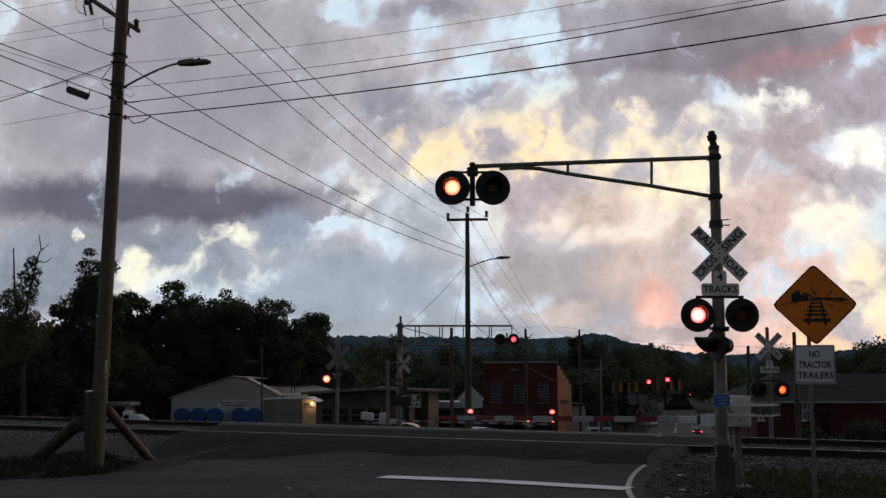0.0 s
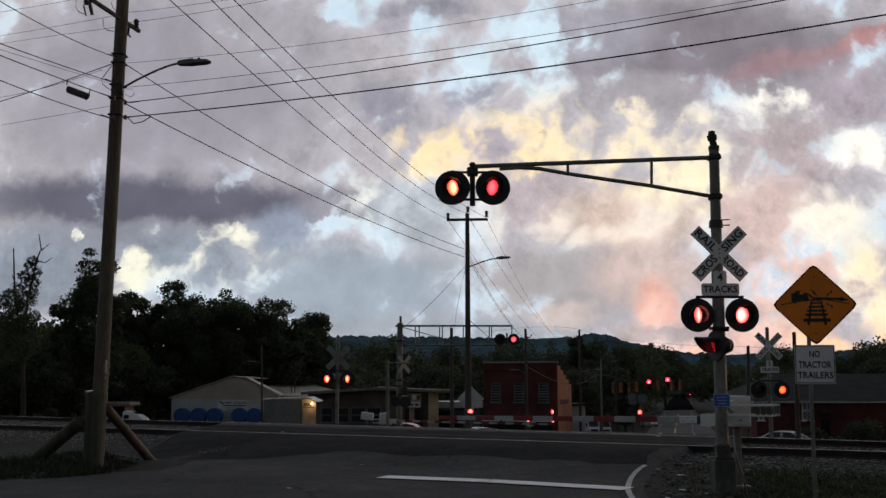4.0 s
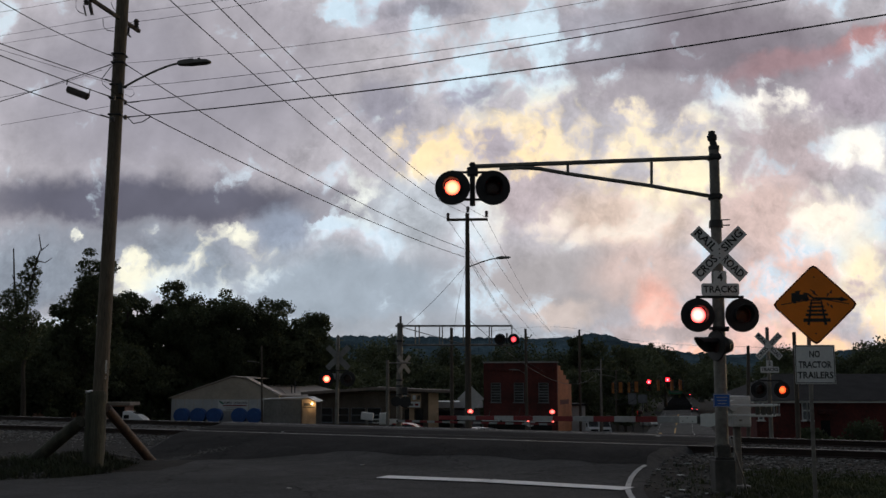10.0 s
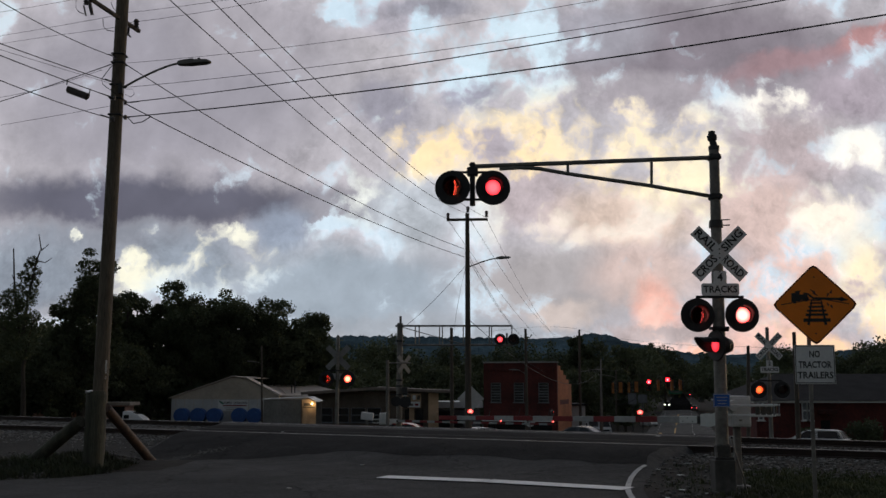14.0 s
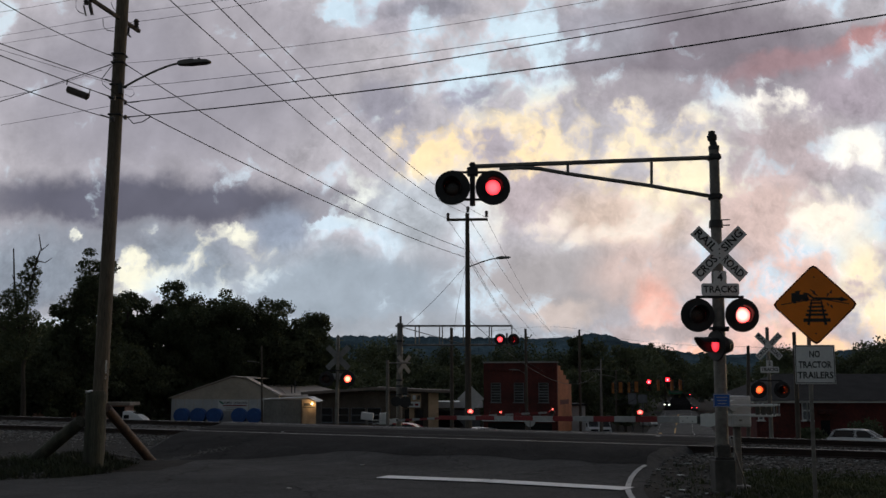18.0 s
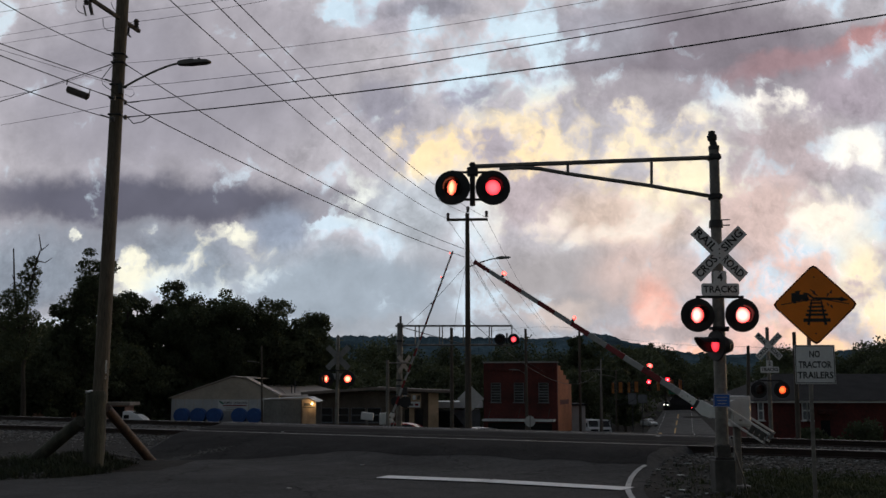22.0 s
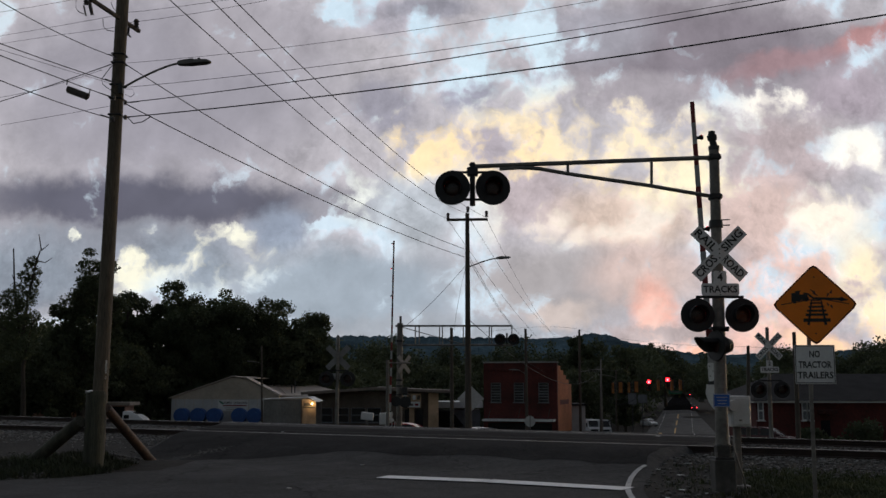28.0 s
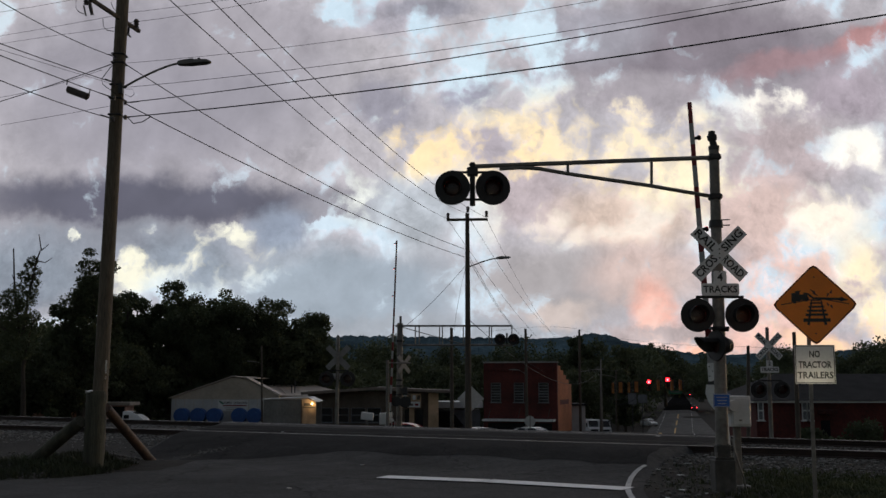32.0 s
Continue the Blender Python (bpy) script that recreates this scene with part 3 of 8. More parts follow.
        k.inputs[1].default_value = (x, y, 0)
        l.new(flat, k.inputs[0])
        return k.outputs[0]

    height = lumps(flat, 5.0)
    low = lumps(flat, 1.5)
    creases = math_node("SUBTRACT", height, low)
    broad = math_node("SUBTRACT", low, lumps(shifted(0.45, 0.6), 1.5))
    slope = math_node("ADD", math_node("MULTIPLY", creases, 1.0), math_node("MULTIPLY", broad, 0.42))
    thick = math_node("ADD", math_node("SUBTRACT", math_node("MULTIPLY", cut.outputs[0], 0.85), 0.27), math_node("MULTIPLY", height, 1.45))

    def ramp(value, a, b, lo=0.0, hi=1.0):
        k = n.new("ShaderNodeMapRange")
        k.interpolation_type = "SMOOTHSTEP"
        k.inputs["From Min"].default_value, k.inputs["From Max"].default_value = a, b
        k.inputs["To Min"].default_value, k.inputs["To Max"].default_value = lo, hi
        l.new(value, k.inputs["Value"])
        return k.outputs[0]

    def blend(fac, x, y):
        k = n.new("ShaderNodeMix")
        k.data_type = "RGBA"
        l.new(fac, k.inputs[0])
        l.new(x, k.inputs[6])
        l.new(y, k.inputs[7])
        return k.outputs[2]

    rim = blend(math_node("ADD", 0.0, 0.34), gap, core)
    cloud = blend(ramp(thick, 0.0, 0.55), rim, core)
    colour = blend(ramp(thick, -0.08, 0.1), gap, cloud)
    # small scud drifting across the gaps
    scud = lumps(shifted(31.0, 17.0), 4.0, 2.0)
    colour = blend(ramp(scud, 0.15, 0.75, 0.0, 0.4), colour, core)
    # light side, shaded side and darker thick parts
    inner = lumps(shifted(57.0, 23.0), 5.0, 1.15)
    heads = math_node("MULTIPLY", ramp(inner, -0.16, 0.16), ramp(inner, 0.0, 0.7, 1.0, 0.0))
    slope = math_node("ADD", slope, math_node("SUBTRACT", math_node("MULTIPLY", heads, 0.13), 0.045))
    gain = math_node("ADD", math_node("MULTIPLY", slope, edge.outputs[0]), ramp(thick, 0.1, 1.7, 1.1, 0.92))
    gain = math_node("ADD", math_node("MULTIPLY", math_node("SUBTRACT", gain, 1.0), ramp(thick, -0.1, 0.12, 0.25, 1.0)), 1.06)
    mul = n.new("ShaderNodeVectorMath")
    mul.operation = "SCALE"
    l.new(colour, mul.inputs[0])
    l.new(gain, mul.inputs["Scale"])
    em, out = n.new("ShaderNodeEmission"), n.new("ShaderNodeOutputMaterial")
    l.new(mul.outputs[0], em.inputs["Color"])
    em.inputs["Strength"].default_value = 1.0
    l.new(em.outputs[0], out.inputs["Surface"])
    return m


def cloud_backdrop():
    bm = bmesh.new()
    rows = []
    for i in range(25):
        el = radians(-2 + 56 * i / 24)
        rows.append([bm.verts.new((4200 * math.cos(el) * math.sin(radians(-55 + 110 * k / 44)), 4200 * math.cos(el) * math.cos(radians(-55 + 110 * k / 44)), 4200 * math.sin(el))) for k in range(45)])
    for a, b in zip(rows, rows[1:]):
        for k in range(44):
            bm.faces.new((a[k], b[k], b[k + 1], a[k + 1]))
    ob = link_mesh("cloud_backdrop", bm, cloud_material(), smooth=True)
    ob.location = EYE
    return tagged(ob, "broken grey and gold evening clouds over pale blue sky", "sky", kind="structure")


CLOUD = cloud_backdrop()

# ---- the lie of the land ----
PROFILE_D = (0, 6, 15, 30, 42, 80, 135, 165, 235, 300, 520, 1300, 4200)
PROFILE_Z = (0, 0, -0.6, -2.6, -2.95, -3.5, -6.8, -8.3, -6.7, -4.2, 0, 10, 20)
NEAR_TRACK, FAR_TRACK = (28.82, -0.579), (34.87, -0.665)  # lines y = a + b x of the two tracks


def step(a, b, v):
    t = min(1.0, max(0.0, (v - a) / (b - a)))
    return t * t * (3 - 2 * t)


def off_track(track, x, y):
    return (y - track[0] - track[1] * x) / math.hypot(1, track[1])


def bank(x, y):
    """0 off the railway bank, 1 on it."""
    return step(-5.5, -0.9, off_track(NEAR_TRACK, x, y)) * (1 - step(0.3, 7.0, off_track(FAR_TRACK, x, y)))


def street_lot(x, y):
    """A low yard where the side street ends."""
    s, off = (x - 28.6) * 0.85 - (y - 72) * 0.527, (x - 28.6) * 0.527 + (y - 72) * 0.85
    return -min(1.5, 0.1 * max(0.0, -s - 24)) * (1 - step(5.0, 9.0, abs(off))) * step(-68, -62, s)


def road_left(y):
    return float(np.interp(y, (-30, 17.0, 19.6, 20.5, 21.1, 22.3, 24.7, 26.2, 27.4, 28.7, 38.4, 43, 60, 150, 200, 302, 450), (-60, -60, -40, -8.9, -7.7, -7.1, -6.95, -7.3, -7.9, -8.15, -8.4, -9.0, 1.0, 25.8, 38.6, 64.6, 102)))


def land(x, y):
    mound = 0.24 * math.exp(-((x + 8.3) ** 2 + (y - 24.2) ** 2) / 4.0) * step(0.1, 0.9, road_left(y) - x)
    return mound + street_lot(x, y) + float(np.interp(off_track(FAR_TRACK, x, y), PROFILE_D, PROFILE_Z)) + 0.2 * bank(x, y)


def road_land(x, y):
    return land(x, y) + 0.01 + 0.19 * bank(x, y)


def draped(name, xs, ys, height, material, label, category):
    """A sheet over a grid of x and y; xs may be a function of y."""
    bm = bmesh.new()
    rows = [[bm.verts.new((x, y, height(x, y))) for x in (xs(y) if callable(xs) else xs)] for y in ys]
    for a, b in zip(rows, rows[1:]):
        for k in range(len(a) - 1):
            bm.faces.new((a[k], a[k + 1], b[k + 1], b[k]))
    return tagged(link_mesh(name, bm, material, smooth=True), label, category, kind="structure")


def steps(*stops):
    """Values from stop to stop; each stop is (value, step to the next)."""
    out = []
    for (a, d), (b, _) in zip(stops, stops[1:]):
        k = max(1, round((b - a) / d))
        out += [a + (b - a) * i / k for i in range(k)]
    return out + [stops[-1][0]]


draped("ground", steps((-4500, 600), (-300, 30), (-60, 1.5), (60, 30), (300, 600), (4500, 1)), steps((-400, 60), (-20, 4), (12, 1.0), (62, 3), (120, 12), (360, 120), (4500, 1)), land, M_SOIL, "dark weedy earth around the railway crossing", "ground")


def road_right(y):
    return float(np.interp(y, (-30, 14, 16, 19, 22, 23.4, 24.4, 25.6, 28, 33, 36, 54, 150, 200, 302, 450), (30, 9.0, 3.2, 3.6, 4.35, 4.7, 5.2, 6.2, 7.7, 9.4, 10.5, 14.5, 43.7, 53.6, 73.8, 105)))


def road_xs(y):
    a, b = road_left(y), road_right(y)
    return [a - 0.35] + [a + (b - a) * i / 24 for i in range(25)] + [b + 0.35]


def road_sheet(x, y):
    """The road's surface, with shoulders that fall off into the ground."""
    inside = road_left(y) - 0.01 < x < road_right(y) + 0.01
    return road_land(x, y) if inside else land(x, y) - 0.06


draped("road", road_xs, steps((-30, 4), (12, 0.6), (62, 4), (450, 1)), road_sheet, M_ASPHALT, "worn grey asphalt road over the railway crossing", "road")


# pale sheet over the climb, painting in the sky's sheen on the slope
draped("road_rise", lambda y: [road_left(y) + (road_right(y) - road_left(y)) * i / 8 for i in range(9)], steps((150, 4), (301.9, 1)), lambda x, y: road_land(x, y) + 0.015, M_ASPHALT_SKYLIT, "asphalt painted lighter for sky light where the road climbs", "road")
# dark sheet laid over the far road for the shade under the trees
draped("road_beyond", lambda y: [road_left(y) + (road_right(y) - road_left(y)) * i / 6 for i in range(7)], steps((302, 6), (450, 1)), lambda x, y: road_land(x, y) + 0.03, M_ASPHALT_SHADED, "far rise of the road, tree shade painted as dark asphalt", "road")


def ribbon(name, pts, width, material, label, category="road marking", lift=0.022, dash=None, length=1.0):
    """A painted line on the road along points in x and y."""
    bm = bmesh.new()
    pts = [Vector((*p, 0)) for p in pts]
    fine = []
    for a, b in zip(pts, pts[1:]):
        k = max(1, round((b - a).length / length))
        fine += [a.lerp(b, i / k) for i in range(k)]
    fine.append(pts[-1])
    for i, (a, b) in enumerate(zip(fine, fine[1:])):
        if dash and i % dash[1] >= dash[0]:
            continue
        side = (b - a).normalized().cross(Vector((0, 0, 1))) * width / 2
        q = [a + side, b + side, b - side, a - side]
        bm.faces.new([bm.verts.new((p.x, p.y, road_land(p.x, p.y) + lift)) for p in q])
    return tagged(link_mesh(name, bm, material), label, category, kind="structure")


ribbon("stop_line", [(-1.245, 21.178, 0.06)[:2], (0.839, 20.297, 0.05)[:2], (3.345, 18.764, 0.03)[:2]], 0.6, M_PAINT, "worn white stop line before the crossing", length=0.7)
ribbon("edge_line", [(4.34, 22.22), (4.18, 21.96), (3.98, 21.48), (3.78, 20.86), (3.57, 19.94), (3.35, 18.88), (3.22, 18.0), (3.13, 17.14), (3.08, 16.22)], 0.105, M_PAINT_WORN, "white edge line curving round the road corner", lift=0.018, length=0.35)


def centre(y, off=0.0):
    return (32.7 + 0.24 * (y - 150) + off * 1.03, y)


ribbon("yellow_centre_line", [centre(y) for y in range(70, 302, 8)], 0.3, M_YELLOW_PAINT, "yellow centre line of the far road", dash=(9, 14), length=2.0)
ribbon("lane_dashes", [centre(y, -3.6) for y in range(70, 440, 8)], 0.13, M_PAINT, "short white lane dashes on the far road", dash=(1, 4), length=2.0)
ribbon("lane_dashes", [centre(y, 3.6) for y in range(70, 440, 8)], 0.13, M_PAINT, "short white lane dashes on the far road", dash=(1, 4), length=2.0)


# ---- railway ----
RAIL = ((-0.07, 0), (0.07, 0), (0.07, 0.015), (0.012, 0.035), (0.012, 0.125), (0.036, 0.135), (0.036, 0.168), (0.03, 0.175), (-0.03, 0.175), (-0.036, 0.168), (-0.036, 0.135), (-0.012, 0.125), (-0.012, 0.035), (-0.07, 0.015))


def railway_track(track, x0, x1, cant, label):
    """Two rails on ties along a line; cant lifts the far rail."""
    along = Vector((1, track[1], 0)).normalized()
    side = Vector((-along.y, along.x, 0))
    base = Vector((0, track[0], 0))
    top = thing("railway_track", Matrix.Translation(base + along * 0.1), label, "railway track", "tracks")
    turn = math.degrees(math.atan(track[1]))
    for s, lift in ((-0.7525, 0.0), (0.7525, cant)):
        bm = bmesh.new()
        ends = []
        for x in steps((x0, 2.0), (x1, 1)):
            c = side * s + along * x
            ends.append([bm.verts.new(c + side * u + Vector((0, 0, 0.235 + lift + v))) for u, v in RAIL])
        k = len(RAIL)
        for a, b in zip(ends, ends[1:]):
            for i in range(k):
                f = bm.faces.new((a[i], a[(i + 1) % k], b[(i + 1) % k], b[i]))
                f.material_index = 1 if i in (6, 7, 8) else 0
        bm.faces.new(ends[0])
        bm.faces.new(ends[-1][::-1])
        bmesh.ops.recalc_face_normals(bm, faces=bm.faces[:])
        part("rail", bm, [M_RAIL, M_RAILHEAD], top, "rust-brown steel rail with a polished head")
    tie = None
    for i in range(int((x1 - x0) / 0.55)):
        x = x0 + i * 0.55
        c = base + along * x
        if road_left(c.y) - 0.3 < c.x < road_right(c.y) + 0.3 or abs(x) > 32:
            continue
        local = along * (x - 0.1) + Vector((0, 0, 0.155 + cant / 2))
        m = Matrix.Translation(local) @ pose(0, 0, 0, 0, 0, turn + random.uniform(-1, 1))
        if tie is None:
            tie = part("tie", boxm(0.22, 2.6, 0.16, None, 0.012), M_TIE, top)
            tie.matrix_basis = m
        else:
            o = new("tie", tie.data)
            o.parent, o.matrix_basis = top, m
    return top


NEAR_CENTRE = (NEAR_TRACK[0] + 0.75 / 0.865, NEAR_TRACK[1])
FAR_CENTRE = (FAR_TRACK[0] + 0.75 / 0.833, FAR_TRACK[1])
railway_track(NEAR_CENTRE, -60, 60, -0.1, "rusty main-line railway track in grey ballast")
railway_track(FAR_CENTRE, -70, 60, -0.1, "second railway track behind the first, in grey ballast")

# darker newer asphalt laid between and beside the rails, and along a trench
def patch(name, d0, d1, label, material=None, lift=0.006):
    """A strip of asphalt along the near track, as wide as the road, with uneven edges."""
    def inside(d):
        """Where the strip meets the two edges of the road."""
        xs = [x for x in (-10 + 0.05 * i for i in range(420)) if road_left(NEAR_TRACK[0] + NEAR_TRACK[1] * x + d / 0.865) + 0.04 < x < road_right(NEAR_TRACK[0] + NEAR_TRACK[1] * x + d / 0.865) - 0.04]
        return xs[0], xs[-1]

    bm = bmesh.new()
    rows = []
    for i in range(9):
        d = d0 + (d1 - d0) * i / 8
        xa, xb = inside(d)
        row = []
        for k in range(141):
            x = xa + (xb - xa) * k / 140
            ragged = 0.0
            if d0 < -1:
                # the strip widens where the shoulder meets the crossing
                ragged = -2.5 * step(2.0, 7.0, -x) * (1 - i / 8)
            if i == 0 and d0 < -1:
                ragged += 0.35 * noise.fractal(Vector((x * 0.7, 5.0, 0)), 0.8, 2.1, 5)
            y = NEAR_TRACK[0] + NEAR_TRACK[1] * x + (d + ragged) / 0.865
            row.append(bm.verts.new((x, y, road_land(x, y) + lift)))
        rows.append(row)
    for p, q in zip(rows, rows[1:]):
        for k in range(140):
            bm.faces.new((p[k], p[k + 1], q[k + 1], q[k]))
    bmesh.ops.recalc_face_normals(bm, faces=bm.faces[:])
    tagged(link_mesh(name, bm, material or M_PATCH), label, "road patch", kind="structure")


patch("crossing_surface", 0.12, 1.42, "dark asphalt crossing surface between the rails")
patch("crossing_surface", -3.3, -0.1, "dark asphalt crossing surface before the rails")
patch("crossing_surface", 1.62, 4.0, "dark asphalt crossing surface between the tracks")



# ---- crossing signals ----
SPIN = []  # lamp roundels that turn between their lit and unlit faces: (roundel, which)


def roundel(parent, m, radius, lit, circuit):
    """A two-faced disc: lit towards -y at rest, dark behind; turns about its own upright axis."""
    bm = bmesh.new()
    for y, mi, size in ((-0.012, 0, 0.93), (0.004, 1, 1.0)):
        made = bmesh.ops.create_uvsphere(bm, u_segments=20, v_segments=8, radius=radius * size, matrix=pose(0, y, 0) @ Matrix.Diagonal((1, 0.12, 1, 1)))
        for f in {f for v in made["verts"] for f in v.link_faces}:
            f.material_index = mi
    ob = part("roundel", bm, [lit, M_LENS_DARK], parent, "red glass signal lens", smooth=True)
    ob.matrix_basis = m
    SPIN.append((ob, m, circuit))
    return ob


def flash_head(parent, m, plate=0.305, lens=0.15, lit=None, circuit="left", hood=0.28, arc=(-50, 230)):
    """A flashing light: round black backing plate, hood, lamp case behind, and the turning roundel. Faces -y."""
    bm = bmesh.new()
    ring = 28
    rows = []
    for r, y in ((lens * 1.004, 0.02), (plate * 0.97, 0.02), (plate, 0.012), (plate, -0.004), (plate * 0.97, -0.012), (lens * 1.004, -0.012)):
        rows.append([bm.verts.new((r * math.cos(2 * math.pi * k / ring), y, r * math.sin(2 * math.pi * k / ring))) for k in range(ring)])
    for a, b in zip(rows, rows[1:] + rows[:1]):
        for k in range(ring):
            bm.faces.new((a[k], a[(k + 1) % ring], b[(k + 1) % ring], b[k]))
    # case behind the plate
    add_rod(bm, (0, 0.3, 0), (0, 0.28, 0), lens * 0.9, lens * 0.9, 20)
    case = []
    for r, y in ((lens * 1.12, 0.01), (lens * 1.18, 0.2), (lens * 0.9, 0.29)):
        case.append([bm.verts.new((r * math.cos(2 * math.pi * k / ring), y, r * math.sin(2 * math.pi * k / ring))) for k in range(ring)])
    for a, b in zip(case, case[1:]):
        for k in range(ring):
            bm.faces.new((a[k], b[k], b[(k + 1) % ring], a[(k + 1) % ring]))
    bmesh.ops.recalc_face_normals(bm, faces=bm.faces[:])
    head = part("flash_head", bm, M_BLACK, parent, "round black backing plate with a flashing lamp")
    head.matrix_basis = m
    bm = bmesh.new()
    n = 26
    inner, outer = [], []
    for k in range(n + 1):
        a = radians(arc[0] + (arc[1] - arc[0]) * k / n)
        cut = hood * (0.35 + 0.65 * max(0.0, math.sin(a) * 0.5 + 0.5))
        for lst, r in ((inner, lens * 1.08), (outer, lens * 1.12)):
            lst.append([bm.verts.new((r * math.cos(a), y, r * math.sin(a))) for y in (0.0, -cut)])
    for lst in (inner, outer):
        for a, b in zip(lst, lst[1:]):
            bm.faces.new((a[0], b[0], b[1], a[1]))
    for a, b, c, d in zip(inner, inner[1:], outer[1:], outer):
        bm.faces.new((a[1], b[1], c[1], d[1]))
    hd = part("hood", bm, M_BLACK, head, smooth=True)
    ob = roundel(head, pose(0, 0.004, 0), lens, lit or M_LENS_LIT, circuit)
    return head


def crossbuck(parent, m, scale=1.0, back=False, lettered=True):
    """Two crossed white blades with RAILROAD CROSSING."""
    for s, (first, second) in ((-1, ("RAIL", "ROAD")), (1, ("CROS", "SING"))):
        t = m @ pose(0, -0.012 if s > 0 else 0, 0, 0, -45 * s, 0)
        bm = polygon(bmesh.new(), ((-0.61, -0.1143), (0.61, -0.1143), (0.61, 0.1143), (-0.61, 0.1143)), -0.002, 0.002, t @ UPRIGHT)
        blade = part("blade", bm, M_SIGN_GREY if back else M_WHITE_SHEET, parent, "bare metal sign back" if back else "white reflective blade with black letters")
        if lettered:
            for x, word in ((-0.335, first), (0.335, second)):
                words("lettering", word, 0.2, M_SIGN_BLACK, blade, t @ UPRIGHT @ pose(x, 0, 0.003), 0.47)
            if s > 0:
                for x, z in ((0, 0.08), (0, -0.08), (0.0, 0.0)):
                    part("bolt", rodm(m @ Vector((x, -0.014, z)), m @ Vector((x, -0.028, z)), 0.016, 0.013, 8), M_STEEL_DARK, blade)


def gate_lamp(parent, m, circuit):
    """A small two-faced red lamp standing on a gate arm."""
    body = part("gate_lamp", rodm((0, 0, 0), (0, 0, 0.05), 0.03, 0.03, 10), M_BLACK, parent, "small red lamp on the arm")
    body.matrix_basis = m
    add = bmesh.new()
    bmesh.ops.create_uvsphere(add, u_segments=14, v_segments=8, radius=0.055, matrix=Matrix.Diagonal((1, 0.35, 0.8, 1)))
    for f in add.faces:
        f.material_index = 0 if f.calc_center_median().y < 0 else 1
    lens = part("lamp_lens", add, [M_LENS_SMALL, M_LENS_DARK], body, smooth=True)
    lens.matrix_basis = pose(0, 0, 0.08)
    SPIN.append((lens, pose(0, 0, 0.08), circuit))


def tracks_plate(parent, m, number, w=0.68, width_up=0.24):
    """The plate under a crossbuck that says how many tracks."""
    c = 0.025
    half, up = w / 2, width_up / 2
    outline = ((-half + c, -0.11), (half - c, -0.11), (half, -0.11 + c), (half, 0.11 - c), (half - c, 0.11), (up, 0.11), (up, 0.34 - c), (up - c, 0.34), (-up + c, 0.34), (-up, 0.34 - c), (-up, 0.11), (-half + c, 0.11), (-half, 0.11 - c), (-half, -0.11 + c))
    bm = polygon(bmesh.new(), outline, -0.002, 0.002, m @ UPRIGHT)
    plate = part("tracks_plate", bm, M_WHITE_SHEET, parent, "white plate with black letters")
    words("numeral", number, 0.2, M_SIGN_BLACK, plate, m @ UPRIGHT @ pose(0, 0.215, 0.003))
    words("lettering", "TRACKS", 0.17, M_SIGN_BLACK, plate, m @ UPRIGHT @ pose(0, 0, 0.003), w * 0.9)
    for z in (0.325, -0.09):
        part("bolt", rodm(m @ Vector((0, -0.002, z)), m @ Vector((0, -0.014, z)), 0.014, 0.012, 8), M_STEEL_DARK, plate)
    return plate


# the mast beside the road, with its cantilever
MAST = Vector((4.969, 18.4, 0.037))
mast = thing("crossing_signal", Matrix.Translation(MAST), "tall galvanised crossing signal mast with cantilever arm and flashing lights", "crossing signal")
lean = 0.02


def mast_x(z):
    return lean * z / 6.5 * 2


part("mast", rodm((0, 0, 0.75), (mast_x(4.3), 0, 4.3), 0.113, 0.107, 20), M_GALV, mast, "weathered steel pole", smooth=False)
TOP_Z = 6.262 - 0.037
part("upper_mast", rodm((mast_x(4.3), 0, 4.3), (mast_x(6.3), 0, TOP_Z - 0.06), 0.098, 0.09, 20), M_GALV, mast)
part("mast_collar", rodm((mast_x(4.3), 0, 4.7), (mast_x(4.3), 0, 4.83), 0.128, 0.118, 20), M_STEEL_DARK, mast)
for z in (4.74, 4.84):
    part("step_rod", rodm((mast_x(4.3) + 0.09, -0.02, z), (mast_x(4.3) + 0.25, -0.02, z + 0.005), 0.012, 0.012, 8), M_STEEL_DARK, mast)
part("mast_cap", rodm((mast_x(6.3), 0, TOP_Z - 0.08), (mast_x(6.3), 0, TOP_Z), 0.1, 0.1, 16), M_STEEL_DARK, mast)
part("bell", add_rod(add_rod(rodm((mast_x(6.3), 0, TOP_Z), (mast_x(6.3) - 0.02, 0, TOP_Z + 0.12), 0.07, 0.06, 14), (mast_x(6.3) - 0.02, 0, TOP_Z + 0.11), (mast_x(6.3) - 0.03, 0, TOP_Z + 0.2), 0.085, 0.09, 14), (mast_x(6.3) - 0.03, 0, TOP_Z + 0.2), (mast_x(6.3) - 0.03, 0, TOP_Z + 0.28), 0.07, 0.06, 14), M_BLACK, mast, "black crossing bell on the mast top")
part("base_flange", boxm(0.34, 0.34, 0.05, pose(0, 0, 0.56), 0.01), M_STEEL_DARK, mast)
part("junction_sleeve", boxm(0.25, 0.25, 0.26, pose(0, 0, 0.68), 0.03), M_IRON, mast, "cast-iron mast base")
part("foundation", boxm(0.37, 0.37, 0.62, pose(0, 0, 0.23), 0.02), M_IRON, mast, "square weathered steel base box")
for sx in (-1, 1):
    for sy in (-1, 1):
        part("anchor_bolt", rodm((sx * 0.14, sy * 0.14, 0.56), (sx * 0.14, sy * 0.14, 0.66), 0.02, 0.02, 6), M_GALV, mast)
crossbuck(mast, pose(mast_x(4.2), -0.16, 4.2))
tracks_plate(mast, pose(mast_x(3.5), -0.16, 3.55), "4")
part("light_bracket", boxm(0.86, 0.05, 0.05, pose(mast_x(3.4), -0.1, 3.42), 0.008), M_BLACK, mast)
